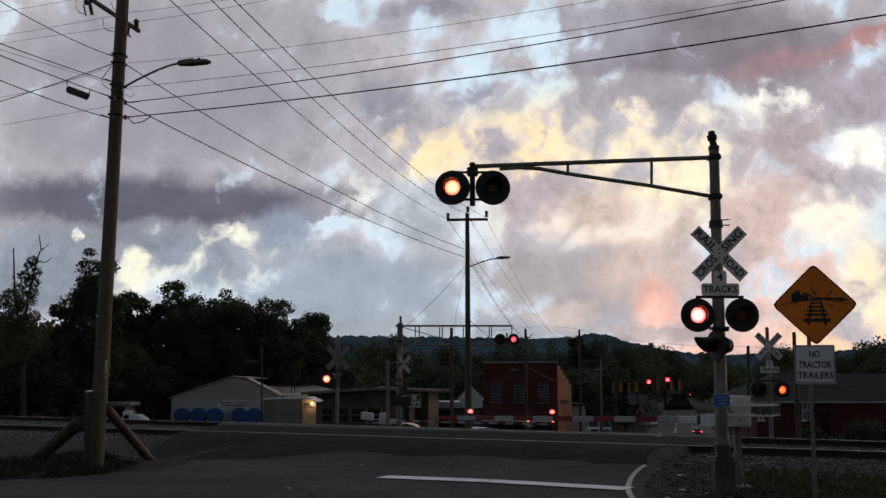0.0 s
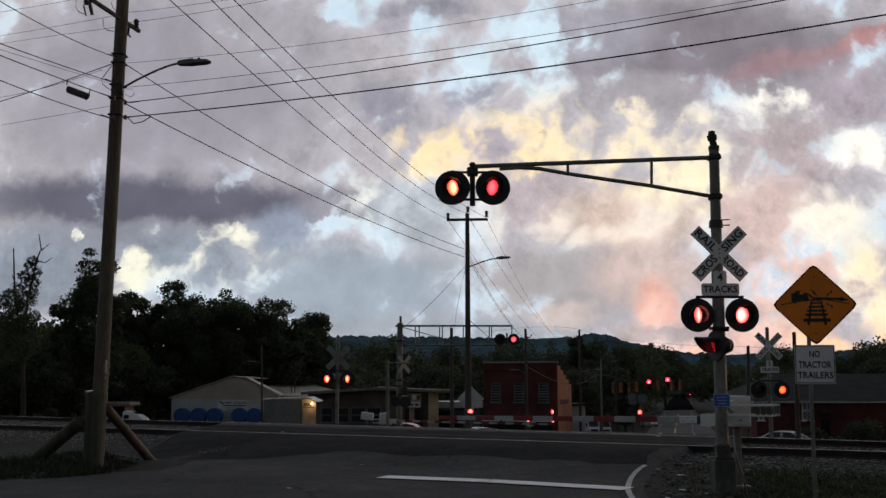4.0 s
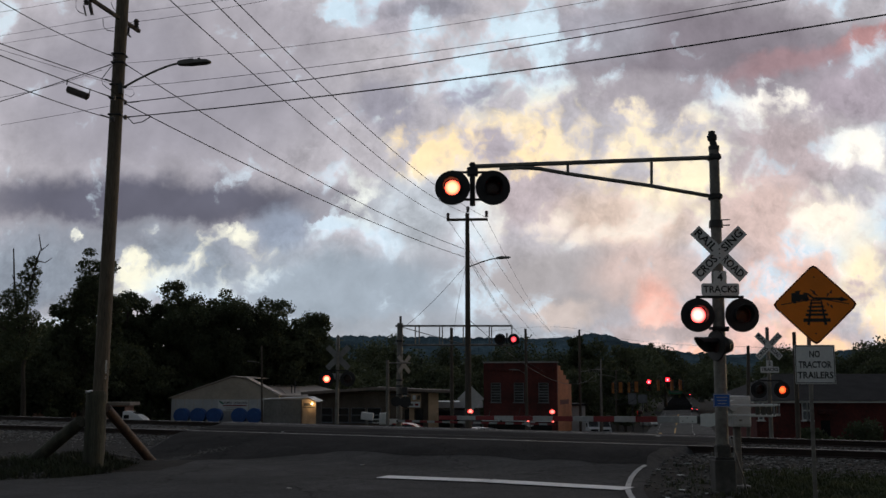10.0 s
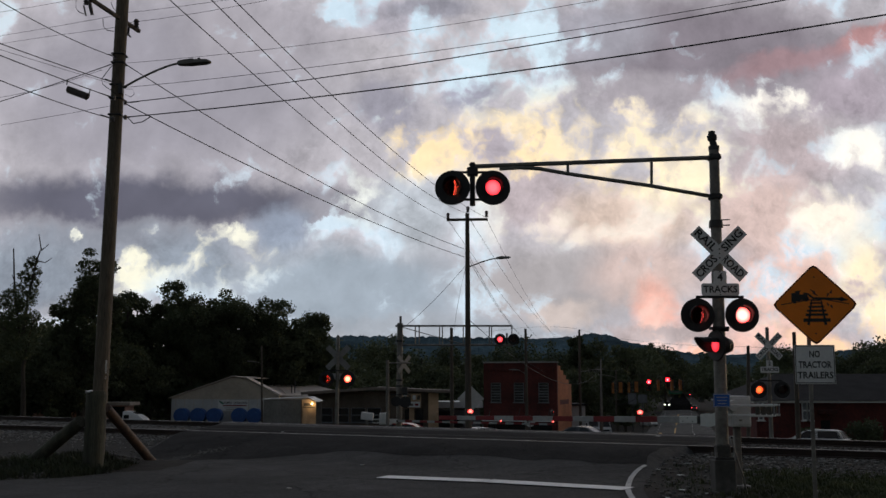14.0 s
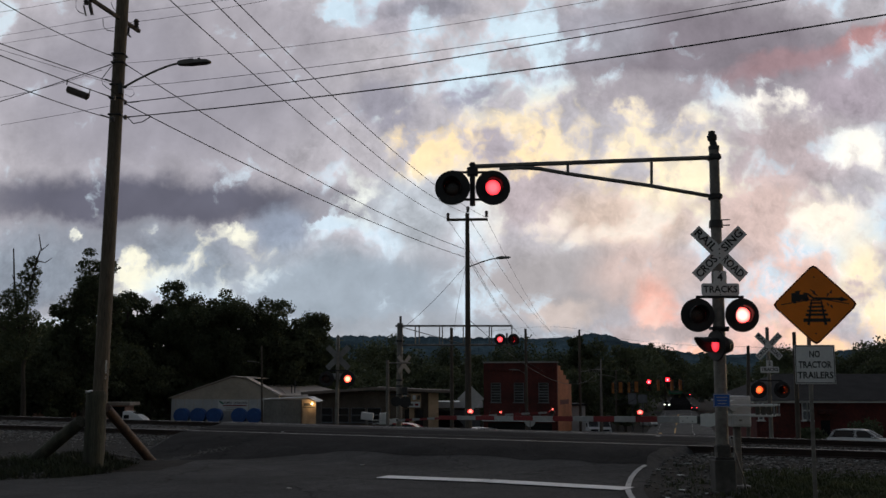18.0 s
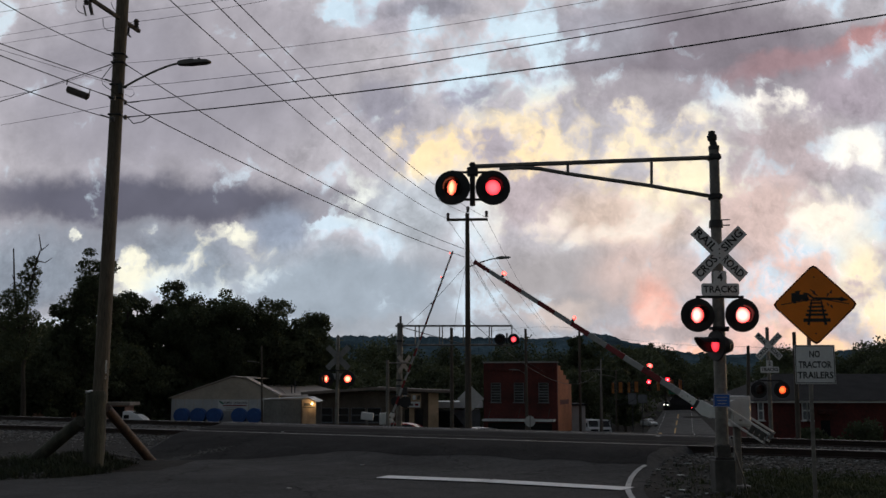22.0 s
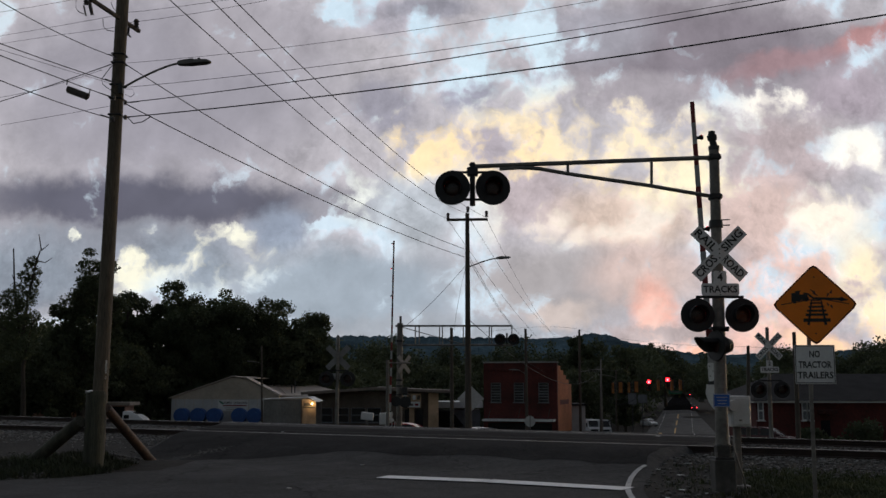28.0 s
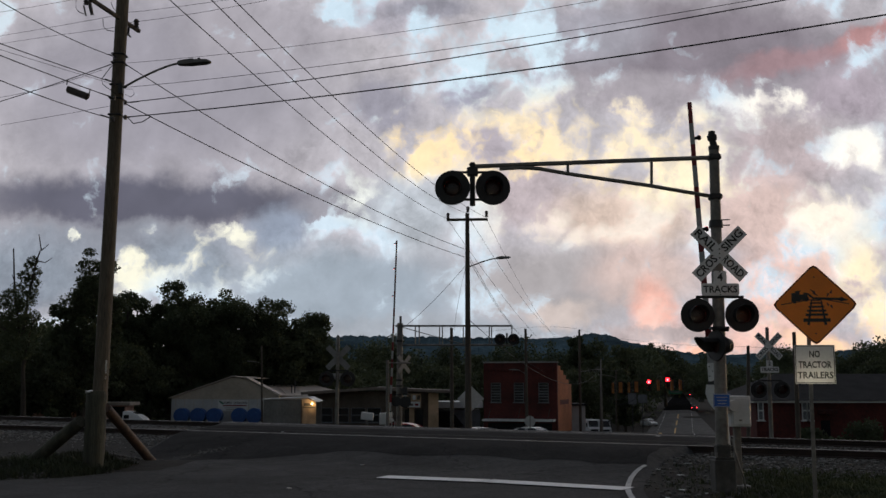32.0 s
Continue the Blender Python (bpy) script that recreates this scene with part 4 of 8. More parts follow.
part("light_bracket", boxm(0.3, 0.05, 0.04, pose(mast_x(2.8), -0.1, 2.82), 0.008), M_BLACK, mast)
for sx, circuit in ((-1, "left"), (1, "right")):
    flash_head(mast, pose(mast_x(3.1) + sx * 0.4 - 0.015, -0.14, 3.09, 0, 0, 0), circuit=circuit)
# a lamp for the side street, hood turned across the road
flash_head(mast, pose(mast_x(2.5) - 0.1, -0.12, 2.55, 0, 0, -70), 0.28, 0.13, M_LENS_SIDE, "right", 0.42, (20, 230))
part("side_light_bracket", boxm(0.3, 0.3, 0.05, pose(0.0, -0.06, 2.86), 0.01), M_BLACK, mast)
blue = part("emergency_notice", boxm(0.3, 0.012, 0.23, pose(-0.02, -0.145, 1.575), 0.004), M_BLUE, mast, "small blue notice with worn white lines")
for i in range(3):
    part("notice_line", boxm(0.2 - 0.03 * i, 0.004, 0.01, pose(-0.02, -0.153, 1.63 - 0.055 * i)), M_SIGN_BACK, blue)
for x, z, w, h in ((0, 0.106, 0.29, 0.008), (0, -0.106, 0.29, 0.008), (0.141, 0, 0.008, 0.204), (-0.141, 0, 0.008, 0.204)):
    part("notice_border", boxm(w, 0.004, h, pose(x - 0.02, -0.153, 1.575 + z)), M_SIGN_BACK, blue)

# cantilever arm
ARM_Z = 6.049 - 0.037
TIP_X = 0.542 - MAST.x
TIP_Z = 5.878 - 0.037
part("top_chord", rodm((mast_x(6), 0, ARM_Z), (TIP_X, 0, TIP_Z), 0.042, 0.042, 12), M_GALV, mast)
tube("bottom_chord", [(mast_x(5.3), 0, 5.307 - 0.037), (3.806 - MAST.x, 0, 5.518 - 0.037), (2.312 - MAST.x, 0, 5.74 - 0.037), (1.782 - MAST.x, 0, 5.836 - 0.037), (1.418 - MAST.x, 0, 5.857 - 0.037), (1.042 - MAST.x, 0, 5.836 - 0.037)], 0.036, M_GALV, mast, 10)
for a, b in (((3.85, 18.4, 5.995), (3.837, 18.4, 5.518)), ((2.305, 18.4, 5.942), (2.302, 18.4, 5.751))):
    part("arm_web", rodm(Vector(a) - MAST, Vector(b) - MAST, 0.027, 0.027, 8), M_GALV, mast)
for z in (ARM_Z, 5.307 - 0.037):
    part("arm_clamp", boxm(0.225, 0.225, 0.12, pose(mast_x(z), 0, z), 0.03), M_STEEL_DARK, mast)
part("head_hanger", rodm((TIP_X, -0.02, TIP_Z + 0.03), (TIP_X, -0.02, TIP_Z - 0.74), 0.05, 0.05, 12), M_BLACK, mast)
part("hanger_cap", rodm((TIP_X, -0.02, TIP_Z + 0.02), (TIP_X, -0.02, TIP_Z + 0.07), 0.07, 0.045, 10), M_BLACK, mast)
part("hanger_block", boxm(0.2, 0.16, 0.16, pose(TIP_X, 0, TIP_Z - 0.1), 0.02), M_BLACK, mast)
part("head_bar", boxm(0.55, 0.04, 0.04, pose(TIP_X, 0.0, TIP_Z - 0.11)), M_BLACK, mast)
part("head_bar", boxm(0.5, 0.04, 0.04, pose(TIP_X, 0.0, TIP_Z - 0.62)), M_BLACK, mast)
for sx, circuit in ((-1, "left"), (1, "right")):
    flash_head(mast, pose(TIP_X + sx * 0.37, -0.12, TIP_Z - 0.42, 0, 0, 5 * sx), plate=0.322, lit=M_LENS_RED if sx > 0 else M_LENS_WARM, circuit=circuit)
tube("conduit", [(0.16, -0.05, 0.9), (0.24, -0.1, 0.5), (0.34, -0.1, 0.2), (0.36, -0.1, 0.0)], 0.018, M_GALV, mast, 8)

# the gate machine behind the mast
GATE = Vector((5.202, 18.95, 1.446))
gate = thing("crossing_gate", Matrix.Translation((GATE.x + 0.24, GATE.y + 0.1, land(GATE.x, GATE.y))), "silver gate machine on a steel pedestal behind the signal mast", "crossing gate", "gates")
gb = GATE.z - land(GATE.x, GATE.y)
part("machine_case", boxm(0.37, 0.5, 0.56, pose(0, 0, gb - 0.04), 0.02), M_SILVER, gate, "silver steel gate machine case")
part("case_door", boxm(0.31, 0.02, 0.48, pose(0, -0.26, gb - 0.04), 0.008), M_SILVER, gate)
part("door_latch", boxm(0.05, 0.03, 0.03, pose(-0.02, -0.275, gb - 0.2), 0.005), M_GALV, gate)
part("shaft_hub", rodm((-0.14, -0.25, gb + 0.06), (-0.14, -0.33, gb + 0.06), 0.11, 0.1, 18), M_SILVER, gate, "round hub of the drive shaft")
part("pedestal", boxm(0.12, 0.12, gb - 0.3, pose(-0.02, 0, (gb - 0.3) / 2), 0.01), M_GALV, gate)
part("pedestal_foot", boxm(0.36, 0.36, 0.08, pose(-0.02, 0, 0.03), 0.01), M_CONCRETE, gate)


def gate_arm(pivot, turn, length, stripes, lamps, circuits, label, size=0.1, group="gates", drop=0.25, root=0.5):
    """A striped arm along local -x from its pivot, with support arms and counterweights."""
    arm = thing("gate_arm", Matrix.Translation(pivot), label, "gate arm", group)
    spin = pose(0, 0, 0, 0, 0, turn)
    each = (length - root) / stripes
    for i in range(stripes):
        red = (stripes - i) % 2 == 1
        h = size * (1.15 - 0.35 * i / stripes)
        x = -(root + each * (i + 0.5))
        bm = boxm(each, 0.035, h, spin @ pose(x, 0, -drop), 0.004)
        part("stripe", bm, M_RED_STRIPE if red else M_WHITE_STRIPE, arm, "red reflective section" if red else "white reflective section")
    for y in (-0.06, 0.06):
        bm = polygon(bmesh.new(), ((0.1, -0.08), (0.08, 0.09), (-0.04, 0.1), (-0.14, 0.03), (-0.19, -0.07), (-0.24, 0.11 - drop), (-0.45, 0.1 - drop), (-0.46, -0.1 - drop), (-0.3, -0.13 - drop), (-0.15, -0.09 - drop), (-0.03, -0.22)), y - 0.012, y + 0.012, spin @ UPRIGHT)
        part("support_plate", bm, M_SILVER, arm, "silver bent support plate")
    for y in (-0.3, 0.3):
        for z in (0.07, -0.11):
            part("weight_arm", boxm(0.92, 0.025, 0.04, spin @ pose(0.46, y, z), 0.006), M_SILVER, arm)
        part("weight_strut", boxm(0.03, 0.025, 0.22, spin @ pose(0.9, y, -0.02), 0.006), M_LOUVRE, arm)
        for k in range(3):
            part("counterweight", boxm(0.085, 0.05, 0.15, spin @ pose(0.62 + 0.1 * k, y, -0.02), 0.01), M_IRON, arm, "grey iron counterweight")
    part("arm_clamp", boxm(0.07, 0.15, size * 1.5, spin @ pose(-0.48, 0, -drop), 0.01), M_STEEL_DARK, arm)
    if root > 0.6:
        adapter = part("arm_adapter", boxm(root - 0.46, 0.05, size * 1.3, spin @ pose(-(root + 0.46) / 2, 0, -drop), 0.008), M_SILVER, arm, "bright bolted arm adapter")
        for k in range(4):
            part("bolt", rodm(spin @ Vector((-0.52 - 0.09 * k, -0.025, -drop + 0.03 * (-1) ** k)), spin @ Vector((-0.52 - 0.09 * k, -0.04, -drop + 0.03 * (-1) ** k)), 0.012, 0.01, 6), M_STEEL_DARK, adapter)
    part("shaft", rodm(spin @ Vector((0, -0.32, 0)), spin @ Vector((0, 0.32, 0)), 0.045, 0.045, 12), M_GALV, arm)
    for s, circuit in zip(lamps, circuits):
        gate_lamp(arm, spin @ pose(-s, -0.02, size * 0.5 - drop, 0, 0, -turn), circuit)
    return arm


near_arm = gate_arm(GATE, -26, 5.88, 12, (1.6, 3.37, 5.15), ("right", "left", "steady"), "red and white striped crossing gate arm with three red lamps", drop=0.2, root=0.855)

# warning signs on a post
SIGN = Vector((5.831, 16.3, 0.146))
signs = thing("road_sign", Matrix.Translation(SIGN) @ pose(0, 0, 0, 1.5, 0, -11), "amber low-clearance warning diamond above a white notice on a steel post", "road sign")
sg = lambda p: Vector(p) - SIGN
part("post", boxm(0.06, 0.04, 3.6, pose(0.01, 0.04, 1.7), 0.006), M_GALV, signs, "perforated steel post")
dia = sg((5.94, 16.25, 3.155))
bm = bmesh.new()
r, c = 0.655, 0.06
pts = []
for k in range(4):
    a = radians(90 * k)
    for s in (-1, 1):
        pts.append(((r - c) * math.cos(a) - s * c * math.sin(a) * 1.0, (r - c) * math.sin(a) + s * c * math.cos(a) * 1.0))
    pts.insert(-1, ((r - c * 0.45) * math.cos(a), (r - c * 0.45) * math.sin(a)))
SIGN_M = Matrix.Translation(dia) @ UPRIGHT
diamond = part("diamond_panel", polygon(bm, pts, -0.002, 0.002, SIGN_M), M_AMBER, signs, "amber diamond with a black truck on a track")
part("border", polygon(bmesh.new(), [(x * 0.985, y * 0.985) for x, y in pts], 0.002, 0.003, SIGN_M), M_SIGN_BLACK, diamond)
part("amber_face", polygon(bmesh.new(), [(x * 0.95, y * 0.95) for x, y in pts], 0.003, 0.0045, SIGN_M), M_AMBER, diamond)


def ink(outline, turn=0.0, at=(0, 0)):
    part("symbol", polygon(bmesh.new(), outline, 0.0045, 0.006, SIGN_M @ pose(at[0], at[1], 0, 0, 0, turn)), M_SIGN_BLACK, diamond)


def bar(x0, y0, x1, y1, w0, w1=None):
    d = Vector((x1 - x0, y1 - y0)).normalized()
    w1 = w0 if w1 is None else w1
    nx, ny = -d.y / 2, d.x / 2
    ink(((x0 + nx * w0, y0 + ny * w0), (x0 - nx * w0, y0 - ny * w0), (x1 - nx * w1, y1 - ny * w1), (x1 + nx * w1, y1 + ny * w1)))


# track in perspective, two humped road lines, a tractor unit and its low trailer, sparks
bar(-0.046, 0.085, -0.108, -0.324, 0.02, 0.042)
bar(0.093, 0.085, 0.154, -0.324, 0.02, 0.042)
for y, w, h in ((0.07, 0.15, 0.02), (0.025, 0.19, 0.026), (-0.035, 0.24, 0.03), (-0.098, 0.29, 0.034), (-0.16, 0.34, 0.038), (-0.247, 0.41, 0.056)):
    bar(0.022 - w / 2, y, 0.022 + w / 2, y, h)
bar(-0.515, 0.006, -0.06, 0.078, 0.014)
bar(0.12, 0.088, 0.51, 0.006, 0.014)
ink(((-0.355, 0.05), (-0.225, 0.06), (-0.225, 0.2), (-0.2, 0.225), (-0.29, 0.222), (-0.295, 0.19), (-0.35, 0.185)))
ink(((-0.235, 0.065), (-0.095, 0.075), (-0.085, 0.11), (-0.11, 0.15), (-0.17, 0.165), (-0.235, 0.16)))
bar(-0.165, 0.178, -0.095, 0.168, 0.035)
bar(-0.1, 0.172, -0.02, 0.1, 0.034, 0.028)
ink(((-0.04, 0.085), (0.49, 0.055), (0.5, 0.075), (0.43, 0.1), (-0.02, 0.118)))
for x, y in ((-0.31, 0.055), (-0.13, 0.085), (0.405, 0.078)):
    ink([(x + 0.036 * math.cos(k * math.pi / 5), y + 0.036 * math.sin(k * math.pi / 5)) for k in range(10)])
# forked sparks
for x0, y0, x1, y1 in ((-0.065, 0.24, 0.05, 0.14), (0.265, 0.235, 0.185, 0.115), (0.27, -0.06, 0.18, 0.03)):
    mx, my = (x0 + x1) / 2, (y0 + y1) / 2
    bar(x0, y0, mx + 0.016, my, 0.008, 0.034)
    bar(mx - 0.016, my, x1, y1, 0.034, 0.004)
for y in (0.44, -0.46):
    ink([(0.012 * math.cos(k * math.pi / 4), y + 0.012 * math.sin(k * math.pi / 4)) for k in range(8)])
no = sg((5.904, 16.25, 2.211))
NO_M = Matrix.Translation(no) @ UPRIGHT
plate = part("notice_panel", boxm(0.61, 0.61, 0.004, NO_M, 0.0), M_WHITE_SHEET, signs, "white square notice with black letters")
for x, y, w, h in ((0, 0.29, 0.59, 0.012), (0, -0.29, 0.59, 0.012), (0.29, 0, 0.012, 0.57), (-0.29, 0, 0.012, 0.57)):
    part("border", boxm(w, h, 0.002, NO_M @ pose(x, y, 0.003)), M_SIGN_BLACK, plate)
for y, text, w in ((0.155, "NO", 0.16), (-0.01, "TRACTOR", 0.5), (-0.175, "TRAILERS", 0.54)):
    words("lettering", text, 0.145, M_SIGN_BLACK, plate, NO_M @ pose(0, y, 0.004), w)


# the other signals, beyond the tracks
def far_signal(base, height, label, buck_z, light_z, back, number=None, circuits=("far_left", "far_right"), lit=None, plate=0.305, turn=0.0, spread=0.42):
    s = thing("crossing_signal", Matrix.Translation(base), label, "crossing signal", "far signals")
    part("mast", rodm((0, 0, 0), (0, 0, height), 0.075, 0.065, 14), M_GALV, s)
    part("foundation", boxm(0.4, 0.4, 0.4, pose(0, 0, 0.0), 0.02), M_CONCRETE, s)
    part("mast_cap", rodm((0, 0, height), (0, 0, height + 0.08), 0.08, 0.04, 12), M_STEEL_DARK, s)
    t = pose(0, 0, 0, 0, 0, turn)
    crossbuck(s, t @ pose(0, 0.12 if back else -0.12, buck_z), back=back, lettered=not back)
    if number:
        tracks_plate(s, t @ pose(0, -0.12, buck_z - 0.86), number)
    else:
        part("sign_back", boxm(0.68, 0.006, 0.24, t @ pose(0, 0.12, buck_z - 0.75)), M_SIGN_BACK, s, "bare metal back of a plate")
    part("light_bracket", boxm(0.9, 0.05, 0.05, t @ pose(0, -0.06, light_z + 0.33)), M_BLACK, s)
    for sx, circuit in zip((-1, 1), circuits):
        flash_head(s, t @ pose(sx * spread, -0.12, light_z), plate, 0.15, lit, circuit)
    return s


B = Vector((-4.219, 41, 0.009))
far_signal(B, 3.769 - B.z, "grey crossing signal mast seen from behind, red flashing lights", 2.956 - B.z, 2.102 - B.z, True, None, ("left", "right"), M_LENS_HOT)
B = Vector((11.924, 37.5, -0.334))
far_signal(B, 3.9 - B.z, "crossing signal mast with white crossbuck beside the side street", 3.278 - B.z, 1.695 - B.z, False, "2", ("far_left", "far_right"), M_LENS_AMBER)

B = Vector((-2.304, 54, -0.881))
dsig = thing("crossing_signal", Matrix.Translation(B), "cantilever crossing signal beyond the tracks with truss arm over the road", "crossing signal", "far signals")
d = lambda px: Vector(px) - B
part("mast", rodm((0, 0, 0), d((-2.278, 54, 5.109)), 0.16, 0.15, 16), M_GALV, dsig)
part("bell", rodm(d((-2.248, 54, 5.109)), d((-2.25, 54, 5.469)), 0.06, 0.06, 10), M_BLACK, dsig)
part("top_chord", rodm(d((-2.517, 54, 4.959)), d((3.655, 54, 4.959)), 0.05, 0.05, 10), M_GALV, dsig)
part("bottom_chord", rodm(d((-2.152, 54, 3.944)), d((3.706, 54, 3.944)), 0.055, 0.055, 10), M_GALV, dsig)
part("arm_web", rodm(d((-1.468, 54, 4.959)), d((-1.465, 54, 3.944)), 0.03, 0.03, 8), M_GALV, dsig)
part("arm_web", rodm(d((-1.258, 54, 4.959)), d((-1.255, 54, 3.944)), 0.03, 0.03, 8), M_GALV, dsig)
part("arm_web", rodm(d((-0.180, 54, 4.959)), d((-0.179, 54, 3.944)), 0.03, 0.03, 8), M_GALV, dsig)
part("arm_web", rodm(d((-0.030, 54, 4.959)), d((-0.030, 54, 3.944)), 0.03, 0.03, 8), M_GALV, dsig)
part("arm_web", rodm(d((1.079, 54, 4.959)), d((1.076, 54, 3.944)), 0.03, 0.03, 8), M_GALV, dsig)
part("arm_web", rodm(d((2.457, 54, 4.959)), d((2.451, 54, 3.944)), 0.03, 0.03, 8), M_GALV, dsig)
part("arm_web", rodm(d((2.577, 54, 4.959)), d((2.570, 54, 3.944)), 0.03, 0.03, 8), M_GALV, dsig)
part("arm_web", rodm(d((3.655, 54, 4.959)), d((3.646, 54, 3.944)), 0.03, 0.03, 8), M_GALV, dsig)
for px, circuit in (((3.015, 53.9, 4.238), "far_left"), ((3.732, 53.9, 4.238), "far_right")):
    flash_head(dsig, Matrix.Translation(d(px)), 0.305, 0.15, M_LENS_RED, circuit)
part("head_hanger", rodm(d((3.383, 54, 4.571)), d((3.377, 54, 3.944)), 0.05, 0.05, 8), M_BLACK, dsig)
crossbuck(dsig, Matrix.Translation(d((-2.05, 53.8, 2.931))) @ pose(0, 0, 0, 0, 0, 48), back=True, lettered=False)
part("round_sign_back", rodm(d((-1.977, 53.7, 0.964)), d((-1.973, 53.6, 0.966)), 0.3, 0.3, 20), M_BLACK, dsig, "round black backing plate seen from behind")
part("round_sign_back", rodm(d((-2.45, 53.7, 1.0)), d((-2.45, 53.6, 1.0)), 0.26, 0.26, 20), M_BLACK, dsig, "round black backing plate seen from behind")
part("lamp_case", boxm(0.3, 0.3, 0.36, Matrix.Translation(d((-2.0, 53.8, 1.55))), 0.03), M_STEEL_DARK, dsig)
part("lamp_bar", boxm(1.1, 0.05, 0.05, Matrix.Translation(d((-2.2, 53.75, 1.35)))), M_STEEL_DARK, dsig)
for z in (4.1, 2.05, 1.75):
    part("mast_band", rodm(d((-2.29, 54, z)), d((-2.29, 54, z + 0.1)), 0.19, 0.19, 14), M_STEEL_DARK, dsig)
part("chord_brace", rodm(d((-2.2, 54, 4.9)), d((1.079, 54, 3.98)), 0.02, 0.02, 6), M_GALV, dsig)
part("side_arm", rodm(d((-2.85, 53.4, 3.0)), d((-1.7, 53.8, 3.0)), 0.035, 0.035, 8), M_GALV, dsig)
part("sign_post", rodm(d((-2.841, 53, -0.83)), d((-2.869, 53, 3.148)), 0.09, 0.08, 10), M_GALV, dsig)
FARGATE = Vector((-2.762, 53.6, 0.007))
fg = thing("crossing_gate", Matrix.Translation((FARGATE.x - 0.3, FARGATE.y + 0.2, land(FARGATE.x, FARGATE.y) - 0.1)), "silver gate machine beyond the tracks", "crossing gate", "gates")
fz = FARGATE.z - land(FARGATE.x, FARGATE.y) + 0.1
part("machine_case", boxm(0.5, 0.5, 0.6, pose(0, 0, fz + 0.1), 0.02), M_SILVER, fg)
part("pedestal", boxm(0.18, 0.18, fz, pose(0, 0, fz / 2), 0.01), M_GALV, fg)
far_arm = gate_arm(FARGATE, 149, 9.45, 20, (6.51, 7.97, 9.3), ("far_left", "far_right", "far_steady"), "long red and white striped gate arm beyond the tracks", 0.1, "gates", 0.0)


# ---- poles and overhead wires ----
def utility_pole(base, top, r0, r1, label, material=None, group="utility poles"):
    base, top = Vector(base), Vector(top)
    p = thing("utility_pole", Matrix.Translation(base), label, "utility pole", group)
    d = top - base
    bm = bmesh.new()
    rings = []
    for i in range(13):
        c, r = d * (i / 12), r0 + (r1 - r0) * i / 12
        rings.append([bm.verts.new(c + Vector((r * math.cos(k * math.pi / 8), r * math.sin(k * math.pi / 8), 0)) * random.uniform(0.985, 1.015)) for k in range(16)])
    for a, b in zip(rings, rings[1:]):
        for k in range(16):
            bm.faces.new((a[k], a[(k + 1) % 16], b[(k + 1) % 16], b[k]))
    bm.faces.new(rings[-1])
    part("trunk", bm, material or M_POLE, p, smooth=True)
    return p


def street_lamp_arm(parent, root, tip, head=0.75, mat=None):
    """A curved bracket and a flat lamp head, in the parent's space."""
    a, b = Vector(root), Vector(tip)
    pts = []
    for i in range(9):
        t = i / 8
        pts.append((a.x + (b.x - a.x) * t, a.y + (b.y - a.y) * t, a.z + (b.z - a.z) * (1 - (1 - t) ** 1.35)))
    tube("lamp_arm", pts, 0.027, M_GALV, parent, 8)
    d = (b - a)
    d.z = 0
    turn = math.degrees(math.atan2(d.y, d.x))
    m = Matrix.Translation(b) @ pose(0, 0, 0, 0, -3, turn)
    bm = bmesh.new()
    rows = []
    for x, w, z0, z1 in ((-0.05, 0.04, -0.035, 0.035), (0.0, 0.08, -0.05, 0.05), (head * 0.3, 0.12, -0.055, 0.065), (head * 0.45, 0.13, -0.05, 0.07), (head * 0.5, 0.14, -0.045, 0.045), (head * 0.85, 0.13, -0.035, 0.04), (head, 0.07, -0.02, 0.01)):
        rows.append([bm.verts.new(m @ Vector((x, sy * w, z))) for sy, z in ((-1, z0), (1, z0), (0.8, z1), (-0.8, z1))])
    for p, q in zip(rows, rows[1:]):
        for k in range(4):
            bm.faces.new((p[k], p[(k + 1) % 4], q[(k + 1) % 4], q[k]))
    bm.faces.new(rows[0])
    bm.faces.new(rows[-1][::-1])
    bmesh.ops.recalc_face_normals(bm, faces=bm.faces[:])
    lamp = part("lamp_head", bm, M_GALV, parent, "unlit grey street lamp head")
    part("photocell", rodm(m @ Vector((head * 0.62, 0, 0.03)), m @ Vector((head * 0.62, 0, 0.1)), 0.035, 0.035, 10), M_BLACK, lamp)
    return lamp


def wire(name, a, b, sag, r=0.012, label="sagging black overhead cable", seg=5, n=22, group="overhead wires"):
    a, b = Vector(a), Vector(b)
    pts = []
    for i in range(n + 1):
        t = i / n
        p = a.lerp(b, t)
        p.z -= 4 * sag * t * (1 - t)
        pts.append(p)
    c = pts[0].copy()
    ob = tube(name, [p - c for p in pts], r, M_WIRE, None, seg)
    ob.location = c
    return tagged(ob, label, "overhead wire", group)


LEFT = Vector((-7.877, 23.54, 0.043))
LEFT_TOP = Vector((-7.711, 23.54, 12.236))
lp = utility_pole(LEFT, LEFT_TOP, 0.17, 0.142, "tall weathered wooden utility pole with street lamp and cables")
l_at = lambda p: Vector(p) - LEFT
street_lamp_arm(lp, l_at((-7.605, 23.43, 8.867)), l_at((-6.271, 23.43, 9.477)), 0.74)
part("lamp_bracket", boxm(0.1, 0.12, 0.24, Matrix.Translation(l_at((-7.628, 23.38, 8.825))), 0.0160), M_STEEL_DARK, lp)


def beam(a, b, w, h):
    """A squared bar from a to b."""
    a, b = Vector(a), Vector(b)
    return boxm(w, h, (b - a).length, Matrix.Translation((a + b) / 2) @ (b - a).to_track_quat("Z", "Y").to_matrix().to_4x4(), 0.008)


